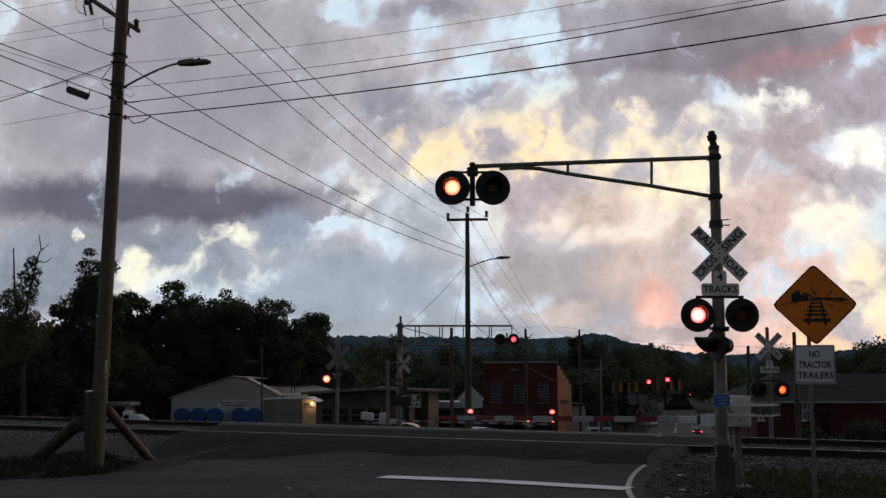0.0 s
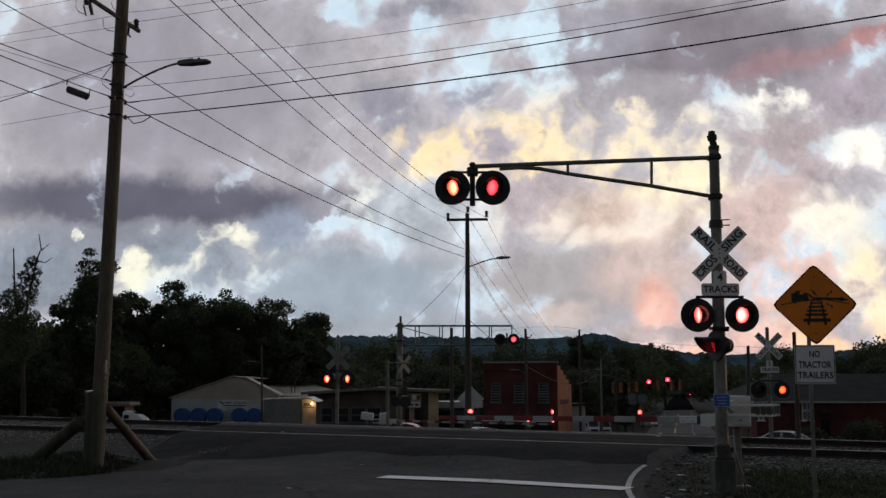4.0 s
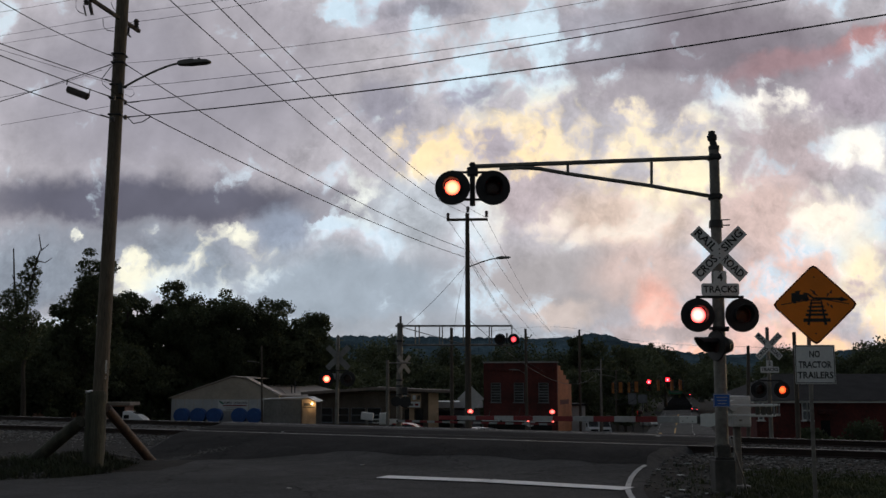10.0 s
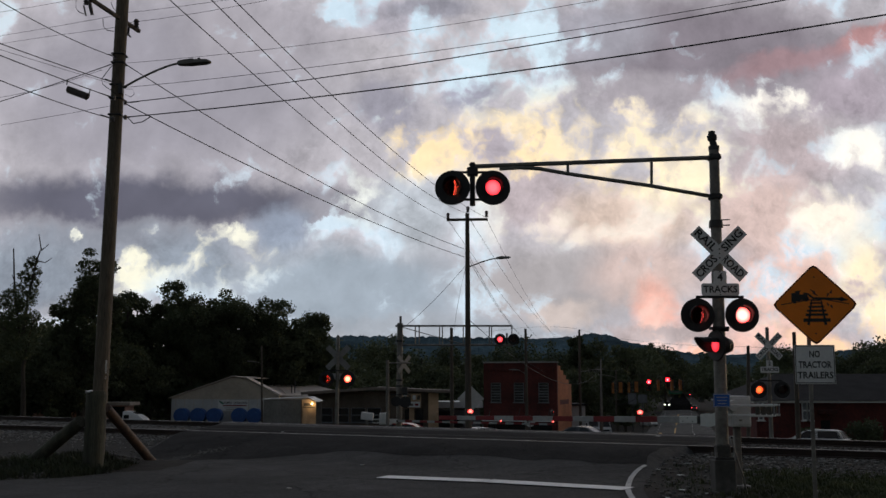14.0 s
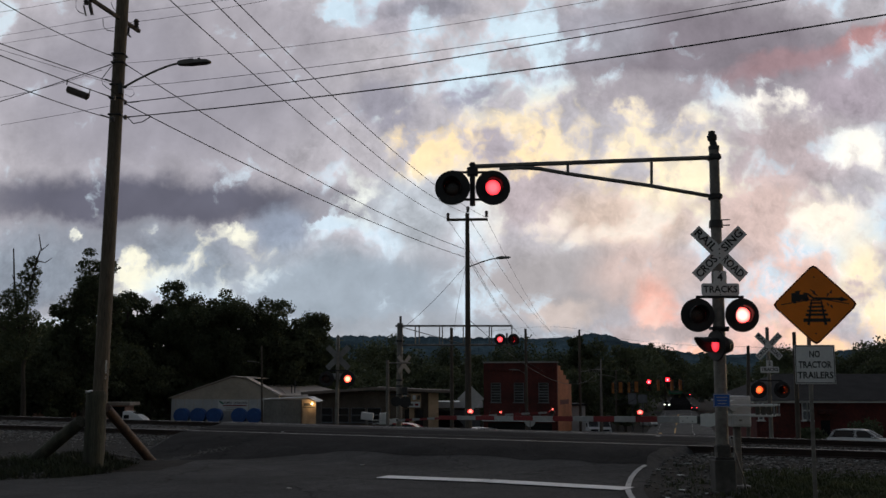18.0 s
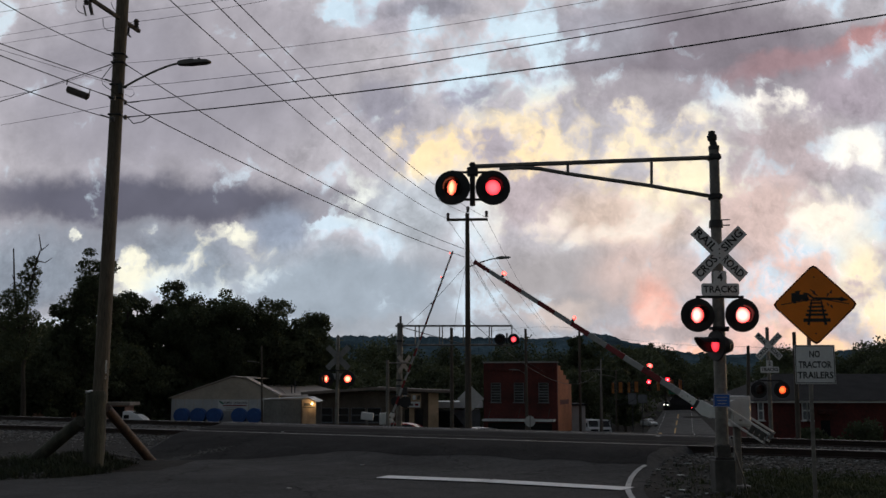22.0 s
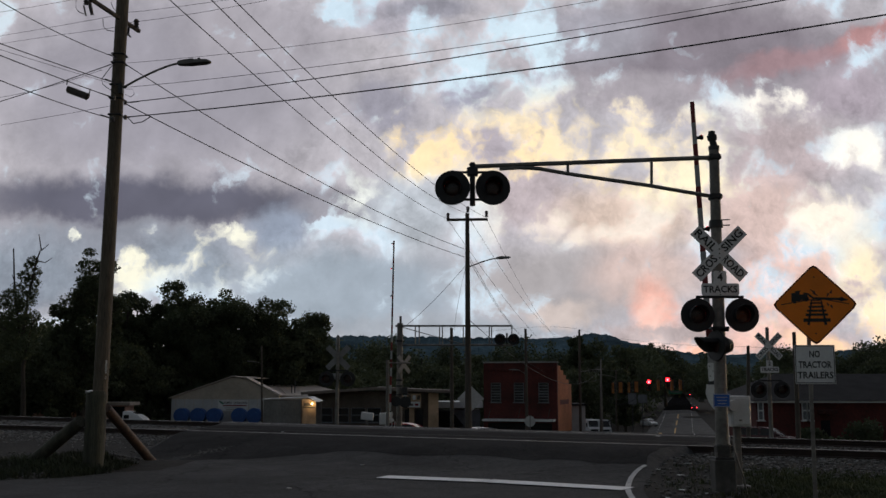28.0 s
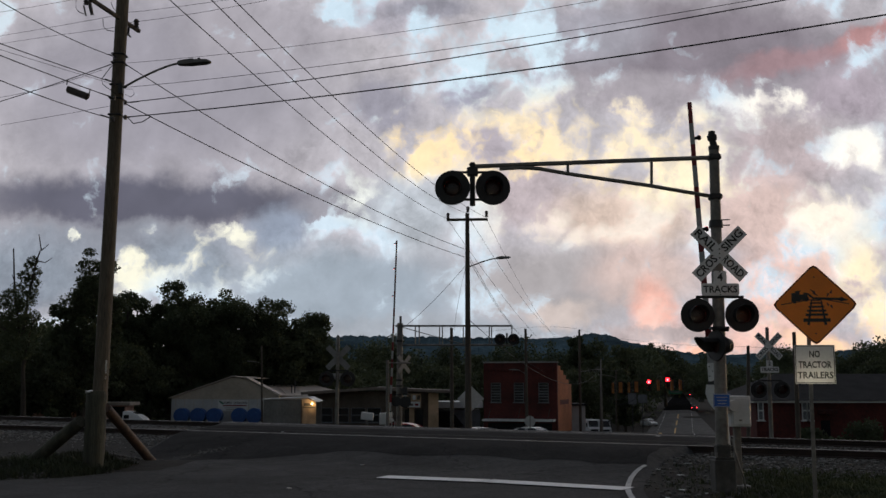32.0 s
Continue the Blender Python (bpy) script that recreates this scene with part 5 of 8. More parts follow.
part("crossarm", beam(l_at((-8.197, 22.6, 10.766)), l_at((-7.434, 24, 10.463)), 0.075, 0.09), M_POLE_DARK, lp, "short timber crossarm")
part("crossarm_brace", beam(l_at((-7.573, 23.6, 10.434)), l_at((-7.578, 23.6, 10.207)), 0.03, 0.05), M_STEEL_DARK, lp)
part("pin", rodm(l_at((-7.561, 23.5, 10.229)), l_at((-7.49, 23.5, 10.144)), 0.02, 0.02, 8), M_STEEL_DARK, lp)


def insulator(parent, at, r=0.05, h=0.14):
    bm = bmesh.new()
    for i in range(3):
        add_rod(bm, Vector(at) + Vector((0, 0, h * i / 3)), Vector(at) + Vector((0, 0, h * (i + 0.8) / 3)), r, r * 0.6, 10)
    return part("insulator", bm, M_CERAMIC, parent, "dark porcelain insulator")


insulator(lp, l_at((-7.377, 23.54, 10.412)), 0.07, 0.2)
insulator(lp, l_at((-8.573, 23.43, 10.936)), 0.06, 0.2)
part("cutout", rodm(l_at((-8.495, 23.43, 11.021)), l_at((-8.412, 23.43, 10.682)), 0.05, 0.04, 10), M_CERAMIC, lp, "fused cutout hanging from the crossarm")
part("cutout_tube", rodm(l_at((-8.625, 23.43, 10.908)), l_at((-8.559, 23.43, 10.654)), 0.02, 0.02, 8), M_GALV, lp)
tube("jumper", [l_at((-8.809, 23.43, 11.049)), l_at((-8.813, 23.43, 10.851)), l_at((-8.726, 23.43, 10.738)), l_at((-8.602, 23.43, 10.696))], 0.008, M_WIRE, lp)
tube("jumper", [l_at((-7.903, 23.32, 11.006)), l_at((-7.926, 23.32, 10.922)), l_at((-7.881, 23.32, 10.809)), l_at((-7.796, 23.32, 10.725))], 0.008, M_WIRE, lp)
tube("jumper", [l_at((-8.112, 23.32, 10.542)), l_at((-8.089, 23.32, 10.332)), l_at((-7.991, 23.32, 10.249)), l_at((-7.829, 23.32, 10.221))], 0.008, M_WIRE, lp)
tube("service_loop", [l_at((-7.707, 23.27, 8.682)), l_at((-8.023, 23.27, 8.902)), l_at((-8.056, 23.27, 9.04)), l_at((-7.868, 23.27, 9.315)), l_at((-7.765, 23.27, 9.412))], 0.009, M_WIRE, lp)
tube("service_loop", [l_at((-7.42, 23.32, 8.122)), l_at((-7.281, 23.32, 7.972)), l_at((-7.07, 23.32, 8.013)), l_at((-6.863, 23.32, 8.149))], 0.012, M_WIRE, lp)
tube("service_loop", [l_at((-7.502, 23.32, 8.807)), l_at((-7.341, 23.32, 8.807)), l_at((-7.284, 23.32, 8.697)), l_at((-7.36, 23.32, 8.615)), l_at((-7.496, 23.32, 8.67))], 0.006, M_WIRE, lp)
for py in (98, 113, 152, 176, 205):
    part("clamp", boxm(0.325, 0.325, 0.045, Matrix.Translation(l_at((LEFT.x + (LEFT_TOP.x - LEFT.x) * (826 - py) / 906, 23.54, 0))) @ pose(0, 0, {98: 9.709, 113: 9.499, 152: 8.955, 176: 8.623, 205: 8.222}[py]), 0.0160), M_STEEL_DARK, lp, "steel cable clamp")
for i in range(9):
    part("reflector", boxm(0.032 if i > 1 else 0.02, 0.012, 0.036 if i > 1 else 0.022, Matrix.Translation(l_at((-7.688, 23.36, 2.079))) @ pose((-0.004, 0.006, 0)[i % 3], 0, 0.043 * i - (0.06 if i < 2 else 0))), M_SIGN_BACK, lp, "small pale tag")

splice = tagged(link_mesh("splice_enclosure", add_box(boxm(0.6, 0.12, 0.13, None, 0.025), 0.52, 0.1, 0.05, pose(0, 0, -0.07), 0.0080), M_BROWN_CASE), "dark rectangular cable enclosure hanging under the wires", "cable box")
splice.matrix_basis = Matrix.Translation((-8.375, 22.66, 8.531)) @ pose(0, 0, 0, 0, 22, -12)

hang = [Vector((-8.643, 22.66, 8.718)), Vector((-8.114, 22.66, 8.505))]
for h in hang:
    part("hanger", rodm(h - Vector((-8.375, 22.66, 8.531)), h - Vector((-8.375, 22.66, 8.531)) + Vector((0, 0.05, 0.13)), 0.012, 0.012, 6), M_WIRE, splice).matrix_parent_inverse = splice.matrix_basis.to_3x3().to_4x4().inverted()
for a, b in (((-7.788, 23.4, 8.983), (-7.986, 23.3, 9.049)), ((-7.752, 23.3, 8.581), (-8.016, 23.2, 8.662)), ((-7.758, 23.3, 8.076), (-8.02, 23.2, 8.158)), ((-7.514, 23.4, 8.5), (-7.163, 23.3, 8.499)), ((-7.499, 23.4, 8.143), (-7.229, 23.3, 8.144)), ((-7.788, 23.4, 9.607), (-7.932, 23.3, 9.657))):
    part("dead_end", rodm(l_at(a), l_at(b), 0.02, 0.013, 6), M_WIRE, lp)
    part("pin_insulator", rodm(l_at(a) - Vector((0, 0, 0.05)), l_at(a) + Vector((0, 0, 0.05)), 0.04, 0.035, 8), M_CERAMIC, lp)

# post stub and raking braces in front of the pole
STUB = Vector((-7.615, 22.55, 0.025))
stub = thing("wooden_bollard", Matrix.Translation(STUB), "thick grey wooden stub post guarding the pole", "bollard")
part("post", add_rod(rodm((0, 0, -0.6), (0.01, 0, 1.654 - STUB.z), 0.222, 0.212, 20), (0.01, 0, 1.654 - STUB.z), (0.012, 0, 1.752 - STUB.z), 0.212, 0.19, 20), M_POST, stub, "grey weathered timber", smooth=False)
part("capping", boxm(0.14, 0.1, 0.035, Matrix.Translation((-0.11, -0.14, 1.728 - STUB.z + 0.01)) @ pose(0, 0, 0, 12, -8, 10), 0.0080), M_SIGN_BACK, stub, "scrap of pale metal capping")
for a, b, r, tone in (((-9.224, 23.3, 0.162), (-7.905, 22.5, 1.093), 0.15, M_POST), ((-7.292, 25.4, 0.182), (-7.559, 23.1, 1.372), 0.112, M_RED_LOG)):
    br = thing("timber_brace", Matrix.Translation(a), "raking round timber brace leaning on the stub post" if tone is M_POST else "reddish-brown timber brace with worn streaks leaning on the pole", "brace", "timber braces")
    d = Vector(b) - Vector(a)
    part("log", rodm(d * -0.3, d, r, r * 0.95, 16), tone, br)

# the middle pole
MID = Vector((1.108, 45, -0.345))
mid = utility_pole(MID, (1.089, 45, 9.485), 0.15, 0.09, "wooden utility pole with crossarm and street lamp beyond the tracks", M_POLE_DARK)
m_at = lambda p: Vector(p) - MID
part("crossarm", boxm(1.85, 0.09, 0.11, Matrix.Translation(m_at((1.085, 44.85, 9.179))) @ pose(0, 0, 0, 0, -2, 8), 0.0080), M_POLE_DARK, mid)
for px in ((0.227, 44.85, 9.204), (1.944, 44.85, 9.306), (1.111, 44.85, 9.511)):
    insulator(mid, m_at(px), 0.09, 0.28)
street_lamp_arm(mid, m_at((1.205, 44.9, 7.077)), m_at((2.413, 44.9, 7.456)), 0.6)

for base, top, r, label, lamp in (((0.525, 60, -1.191), (0.499, 60, 5.2), 0.12, "slim grey utility pole beyond the tracks", None), ((8.144, 100, -3.789), (8.098, 100, 7.288), 0.17, "utility pole before the red brick building", ((8.16, 100, 2.775), (7.338, 100, 3.267))),
                                  ((14.936, 112, -4.472), (14.969, 112, 7.811), 0.17, "utility pole beside the brick building", ((15.074, 112, 3.247), (16.809, 112, 3.493))), ((-20.668, 118, -3.542), (-20.964, 118, 6.302), 0.13, "slim utility pole with street lamp in front of the warehouse", ((-20.915, 118, 4.225), (-21.703, 118, 4.484))),
                                  ((17.735, 60, -1.675), (17.932, 60, 4.138), 0.13, "bare wooden utility pole beside the side street", None), ((15.145, 44, -0.721), (15.149, 44, 4.125), 0.11, "leaning wooden pole behind the signs", None), ((-45.583, 150, -4.613), (-45.934, 150, 4.033), 0.12, "distant slim pole among the trees", ((-45.874, 150, 2.555), (-45.124, 150, 2.392))),
                                  ((21.341, 140, -6.441), (21.574, 140, 4.966), 0.14, "utility pole along the far road", ((21.549, 140, 3.738), (21.319, 140, 3.814))), ((26.837, 160, -7.632), (27.012, 160, 4.088), 0.14, "utility pole along the far road", ((26.987, 160, 2.949), (25.054, 160, 3.299))), ((-52.565, 130, -4.446), (-53.056, 130, 3.321), 0.12, "distant pole among the trees", ((-53.087, 130, 3.891), (-54.817, 130, 4.034)))):
    p = utility_pole(base, top, r, r * 0.7, label, M_POLE_DARK)
    if lamp:
        street_lamp_arm(p, Vector(lamp[0]) - Vector(base), Vector(lamp[1]) - Vector(base), 0.9)

# wires: from the left pole across the road to the right
for a, b, s, r in (((-7.562, 23.43, 8.151), (7.043, 15.4, 7.681), 0.137, 0.0144), ((-7.523, 23.43, 8.509), (5.692, 15.95, 8.147), 0.132, 0.0112), ((-7.539, 23.43, 8.881), (5.542, 17.05, 8.578), 0.143, 0.0064), ((-7.563, 23.43, 9.477), (2.902, 18.15, 8.987), 0.130, 0.0050), ((-7.612, 23.54, 10.511), (-3.56, 20.9, 10.099), 0.040, 0.0050), ((-7.65, 23.54, 10.765), (-4.408, 20.9, 10.099), 0.017, 0.0050)):
    wire("overhead_wire", a, b, s, r)
# from the left pole away to the middle pole
for a, b, s, r in (((-7.562, 23.43, 9.45), (0.958, 45, 7.875), 0.379, 0.012), ((-7.522, 23.43, 8.481), (0.957, 45, 7.519), 0.247, 0.013)):
    wire("overhead_wire", a, b, s, r)
# from overhead near the camera to the middle pole's crossarm, and on beyond it
for a, b, s, r in (((-3.942, 14, 7.384), (0.227, 44.8, 9.196), 0.36, 0.008), ((-3.342, 14, 7.384), (1.11, 44.8, 9.452), 0.5, 0.008), ((-3.017, 14, 7.384), (1.941, 44.8, 9.273), 0.389, 0.008)):
    wire("overhead_wire", a, b, s, r)
for a, b, s, r in (((0.227, 44.8, 9.145), (9.154, 95, 5.863), 0.348, 0.0096), ((1.235, 44.8, 9.145), (12.56, 105, 6.281), 0.929, 0.0080), ((1.941, 44.8, 9.196), (11.978, 105, 6.281), 0.687, 0.0080), ((1.184, 45, 7.519), (7.526, 90, 5.655), 0.546, 0.0096), ((1.183, 45, 7.342), (7.179, 90, 5.854), 0.424, 0.0112), ((1.057, 45, 7.189), (-2.137, 53.5, 4.783), 0.161, 0.0096), ((1.083, 45, 7.342), (0.632, 60, 5), -0.285, 0.0080),
                   ((1.199, 45, 4.674), (21.315, 140, 3.661), 2.254, 0.0160), ((2.528, 60, 4.934), (14.908, 112, 7.873), -0.295, 0.0080), ((14.908, 112, 7.873), (17.929, 60, 4.072), 0.463, 0.0080), ((17.929, 60, 4.072), (21.873, 50, 3.49), 0.030, 0.0080), ((8.198, 100, 6.293), (21.161, 140, 3.661), 1.112, 0.0128), ((8.174, 100, 4.09), (21.292, 140, 2.512), 1.029, 0.0160), ((15.094, 112, 4.353), (21.329, 140, 4.351), 0.726, 0.0128)):
    wire("overhead_wire", a, b, s, r)
# cables leaving the left pole towards the left
for a, b, s, r in (((-7.798, 23.43, 9.617), (-8.558, 18.7, 9.213), 0.078, 0.0096), ((-7.798, 23.43, 8.992), (-8.509, 18.7, 8.36), 0.019, 0.0112), ((-7.796, 23.43, 8.95), (-8.502, 18.7, 8.237), 0.007, 0.0050), ((-7.759, 23.32, 8.587), (-8.495, 18.7, 8.126), 0.014, 0.0112), ((-7.764, 23.32, 8.081), (-8.467, 18.7, 7.637), 0.044, 0.0104), ((-7.859, 23.43, 9.463), (-12.413, 27.5, 9.657), 0.022, 0.0112), ((-8.121, 23.43, 9.311), (-12.42, 27.5, 9.786), 0.070, 0.0064), ((-7.815, 23.43, 8.44), (-12.374, 27.5, 8.996), 0.007, 0.0056), ((-7.906, 23.54, 10.695), (-12.523, 27.5, 11.564), 0.011, 0.0050), ((-7.893, 23.54, 10.398), (-12.509, 27.5, 11.334), -0.012, 0.0050), ((-8.783, 23.54, 11.12), (-12.563, 27.5, 12.257), 0.005, 0.0050)):
    wire("overhead_wire", a, b, s, r)


# ---- buildings ----
def rect(name, x0, x1, z0, z1, y, depth, material, parent, label="", bevel=0.0):
    """An upright panel between x0..x1 and z0..z1, its front at y, going back by depth, in the parent's space."""
    return part(name, boxm(x1 - x0, depth, z1 - z0, pose((x0 + x1) / 2, y + depth / 2, (z0 + z1) / 2), bevel), material, parent, label)


def window(parent, x, z, w, h, y, frame_mat, pane_mat, bars=(1, 1), sill=True):
    """A window set in a wall that faces -y: frame, panes, bars and sill."""
    t = 0.07
    f = bmesh.new()
    for cx, cz, sx, sz in ((0, h / 2, w + t, t), (0, -h / 2, w + t, t), (w / 2, 0, t, h), (-w / 2, 0, t, h)):
        add_box(f, sx, 0.12, sz, pose(x + cx, y - 0.02, z + cz))
    win = part("window", f, frame_mat, parent)
    for i in range(1, bars[0]):
        part("glazing_bar", boxm(0.05, 0.08, h, pose(x - w / 2 + w * i / bars[0], y - 0.02, z)), frame_mat, win)
    for i in range(1, bars[1]):
        part("slat", boxm(w, 0.08, 0.1, pose(x, y - 0.03, z - h / 2 + h * i / bars[1], 25, 0, 0)), frame_mat, win)
    part("pane", boxm(w, 0.02, h, pose(x, y + 0.01, z)), pane_mat, win)
    if sill:
        part("sill", boxm(w + 0.25, 0.2, 0.08, pose(x, y - 0.06, z - h / 2 - 0.07)), frame_mat, win)
    return win


# red brick two-storey block
BX, BY = 4.355, 110.0
BZ = land(BX, BY)
brick = thing("brick_building", Matrix.Translation((BX, BY, BZ)) @ pose(0, 0, 0, 0, 0, -16), "two-storey dark red brick commercial block with stepped orange side wall", "building")
BW, BH = 7.95, 4.128 - BZ
rect("front_wall", 0, BW, 0, BH, 0, 0.4, M_BRICK, brick, "dark red brick front")
DEPTH = 9.5
bm = bmesh.new()
pts = [(0.4, 0), (DEPTH, 0), (DEPTH, BH - 2.6)]
for i in range(5):
    y = DEPTH - (DEPTH - 0.4) * (i + 1) / 5
    z = BH - 2.6 + 2.4 * (i) / 5 + 0.4
    pts += [(DEPTH - (DEPTH - 0.4) * i / 5, z), (y, z)]
bm = polygon(bm, pts, 0, 0.35, Matrix.Translation((BW - 0.35, 0, 0)) @ Matrix(((0, 0, 1, 0), (1, 0, 0, 0), (0, 1, 0, 0), (0, 0, 0, 1))))
part("side_wall", bm, M_BRICK_ORANGE, brick, "orange brick side wall stepping down to the rear")
rect("side_wall_rear", 0, 0.35, 0, BH - 1, 0.4, DEPTH - 0.4, M_BRICK, brick)
rect("rear_wall", 0.35, BW - 0.35, 0, BH - 2.6, DEPTH - 0.3, 0.3, M_BRICK, brick)
rect("roof", 0.35, BW - 0.35, BH - 2.9, BH - 2.75, 0.4, DEPTH - 0.7, M_ROOF_DARK, brick)
rect("coping", -0.08, BW + 0.05, BH, BH + 0.16, -0.06, 0.52, M_CONCRETE, brick, "pale coping along the parapet")
for i in range(22):
    rect("dentil", 0.15 + i * 0.36, 0.3 + i * 0.36, BH - 0.95, BH - 0.7, -0.09, 0.1, M_BRICK, brick)
for z in (BH - 0.62, BH - 1.1):
    rect("string_course", 0, BW, z, z + 0.09, -0.07, 0.08, M_BRICK, brick)
for wx in (1.35, 3.85, 6.5):
    rect("window_arch", wx - 0.62, wx + 0.62, 2.06 - BZ, 2.3 - BZ, -0.05, 0.06, M_BRICK, brick)
for wx in (1.35, 3.85, 6.5):
    win = window(brick, wx, 1 - BZ, 1.0, 2.0, -0.02, M_LOUVRE, M_GLASS_DARK, (1, 7))
rect("awning", 0.2, BW - 0.2, -1.866 - BZ - 0.1, -1.747 - BZ, -1.6, 1.6, M_TRIM, brick, "pale flat awning over the shopfront")
rect("shopfront", 0.5, BW - 0.6, 0.3, -1.985 - BZ - 0.2, -0.05, 0.06, M_GLASS_DARK, brick, "dark shop windows")
for i in range(3):
    part("awning_stay", rodm((0.8 + i * (BW - 1.6) / 2, -1.5, -1.807 - BZ), (0.8 + i * (BW - 1.6) / 2, 0, -0.615 - BZ), 0.03, 0.03, 6), M_STEEL_DARK, brick)
rect("painted_lettering", BW + 0.004, BW + 0.01, BH - 4.4, BH - 3.9, 1.5, 6.0, M_BRICK, brick, "faded band of painted lettering")

# pale lean-to beside it
shop = thing("small_building", Matrix.Translation((14.752, 118, land(12, 118))), "low pale lean-to beside the brick block", "building")
rect("wall", 0, 16.305 - 14.752, 0, 2.9, 0, 6, M_CREAM, shop)
rect("roof", -0.2, 16.305 - 14.752 + 0.2, 2.9, 3.1, -0.3, 6.5, M_ROOF_DARK, shop)

# beige warehouse, gable to the railway
WX, WY = -32.918, 125.0
WZ = land(WX, WY)
ware = thing("warehouse", Matrix.Translation((WX, WY, WZ)), "low beige metal warehouse with shallow gable roof and a sign", "building")
EAVE, PEAK = 0.2 - WZ, 2.7 - WZ
P1, P2, GW = -25.632 - WX, -23.9 - WX, -19.9 - WX
bm = polygon(bmesh.new(), ((0, 0), (GW, 0), (GW, 0.5 - WZ), (P2, 2.5 - WZ), (P1, PEAK), (0, EAVE)), 0, 0.3, pose(0, 0, 0, 90, 0, 0))
part("gable_wall", bm, M_BEIGE, ware, "beige ribbed gable wall")
rect("lower_wall", 0.02, GW - 0.02, 0, EAVE - 0.12, -0.36, 0.05, M_CREAM, ware, "cream lower wall")
for i in range(11):
    rect("wall_seam", 1.1 * i + 0.5, 1.1 * i + 0.55, 0.1, EAVE - 0.12, -0.375, 0.02, M_BEIGE, ware)
for xa, za, xb, zb, back in ((-0.35, EAVE - 0.02, P1, PEAK + 0.1, 26), (P1, PEAK + 0.1, P2 + 0.05, 2.6 - WZ, 26), (P2, 2.6 - WZ, GW + 0.15, 0.52 - WZ, 2.5)):
    bm = polygon(bmesh.new(), ((xa, za), (xb, zb), (xb, zb + 0.1), (xa, za + 0.1)), -0.55, back, UPRIGHT @ Matrix.Diagonal((1, 1, -1, 1)))
    part("roof_slope", bm, M_ROOF_METAL, ware, "pale metal roof slope with a trimmed edge")
# the long rear roof that slopes towards the railway, with standing seams
CREST, EDGE_Z = ((-27.86, 150, 2.72), (-19.75, 150, 2.06), (-14.58, 138, 1.07)), 0.5
low_edge = ((-20.7, 127.4, EDGE_Z), (-16.6, 127.4, EDGE_Z), (-13.4, 127.4, EDGE_Z))
bm = bmesh.new()
w_at = lambda p, dz=0.0: Vector(p) - Vector((WX, WY, WZ)) + Vector((0, 0, dz))
crest_v, edge_v = [bm.verts.new(w_at(p)) for p in CREST], [bm.verts.new(w_at(p)) for p in low_edge]
foot_v = [bm.verts.new((v.co.x, v.co.y, 0)) for v in edge_v]
for k in range(2):
    bm.faces.new((edge_v[k], edge_v[k + 1], crest_v[k + 1], crest_v[k]))
    bm.faces.new((foot_v[k], foot_v[k + 1], edge_v[k + 1], edge_v[k]))
rear = part("rear_roof", bm, M_ROOF_METAL, ware, "long pale metal rear roof")
for k in range(9):
    u = (k + 0.5) / 9
    top = Vector(CREST[0]).lerp(Vector(CREST[1]), u * 2) if u < 0.5 else Vector(CREST[1]).lerp(Vector(CREST[2]), u * 2 - 1)
    foot = Vector(low_edge[0]).lerp(Vector(low_edge[1]), u * 2) if u < 0.5 else Vector(low_edge[1]).lerp(Vector(low_edge[2]), u * 2 - 1)
    part("standing_seam", rodm(w_at(foot, 0.03), w_at(top, 0.03), 0.04, 0.04, 6), M_ROOF_METAL, rear)
for (x, y, z), h in (((-18.9, 131, 1.0), 1.4), ((-19.3, 131, 1.0), 0.8)):
    part("vent_pipe", rodm(w_at((x, y, z - 0.3)), w_at((x, y, z + h)), 0.07, 0.07, 8), M_STEEL_DARK, ware)
sign = part("sign_board", boxm(3.6, 0.06, 1.32, pose(-25.44 - WX, -0.45, -0.71 - WZ)), M_WHITE_SHEET, ware, "white sign board with a green mark, a headline and a red rule")
sx0 = -25.44 - WX
sz0 = -0.71 - WZ
words("headline", "SUPPLY OF DALTON", 0.42, M_SIGN_BLACK, sign, pose(sx0 + 0.35, -0.487, sz0 + 0.34) @ UPRIGHT, 2.75)
part("red_rule", boxm(2.9, 0.012, 0.14, pose(sx0 + 0.25, -0.487, sz0 + 0.02)), M_RED_STRIPE, sign)
part("small_print", boxm(2.3, 0.012, 0.07, pose(sx0 + 0.15, -0.487, sz0 - 0.25)), M_LOUVRE, sign)
part("small_print", boxm(1.9, 0.012, 0.07, pose(sx0 + 0.15, -0.487, sz0 - 0.45)), M_LOUVRE, sign)
part("green_mark", boxm(0.62, 0.012, 0.2, pose(sx0 - 1.4, -0.487, sz0 + 0.4, 0, 35, 0)), M_GREEN_SIGN, sign)
for px in (-31.04, -29.1, -27.16, -24.217, -22.411):
    tk = thing("storage_tank", pose(px, 122, -1.815 - 0.75), "round blue plastic tank before the warehouse wall", "tank", "blue tanks")
    bm = bmesh.new()
    add_rod(bm, (0, 0, 0.75), (0, 1.5, 0.75), 0.86, 0.86, 28)
    part("drum", bm, M_TARP, tk, "blue plastic")
    part("cradle", boxm(1.2, 1.3, 0.5, pose(0, 0.75, -0.3), 0.02), M_CONCRETE, tk)
    part("rim", add_rod(add_rod(bmesh.new(), (0, -0.02, 0.75), (0, 0.06, 0.75), 0.9, 0.9, 28), (0, -0.05, 0.75), (0, 0.0, 0.75), 0.5, 0.5, 20), M_TARP, tk)

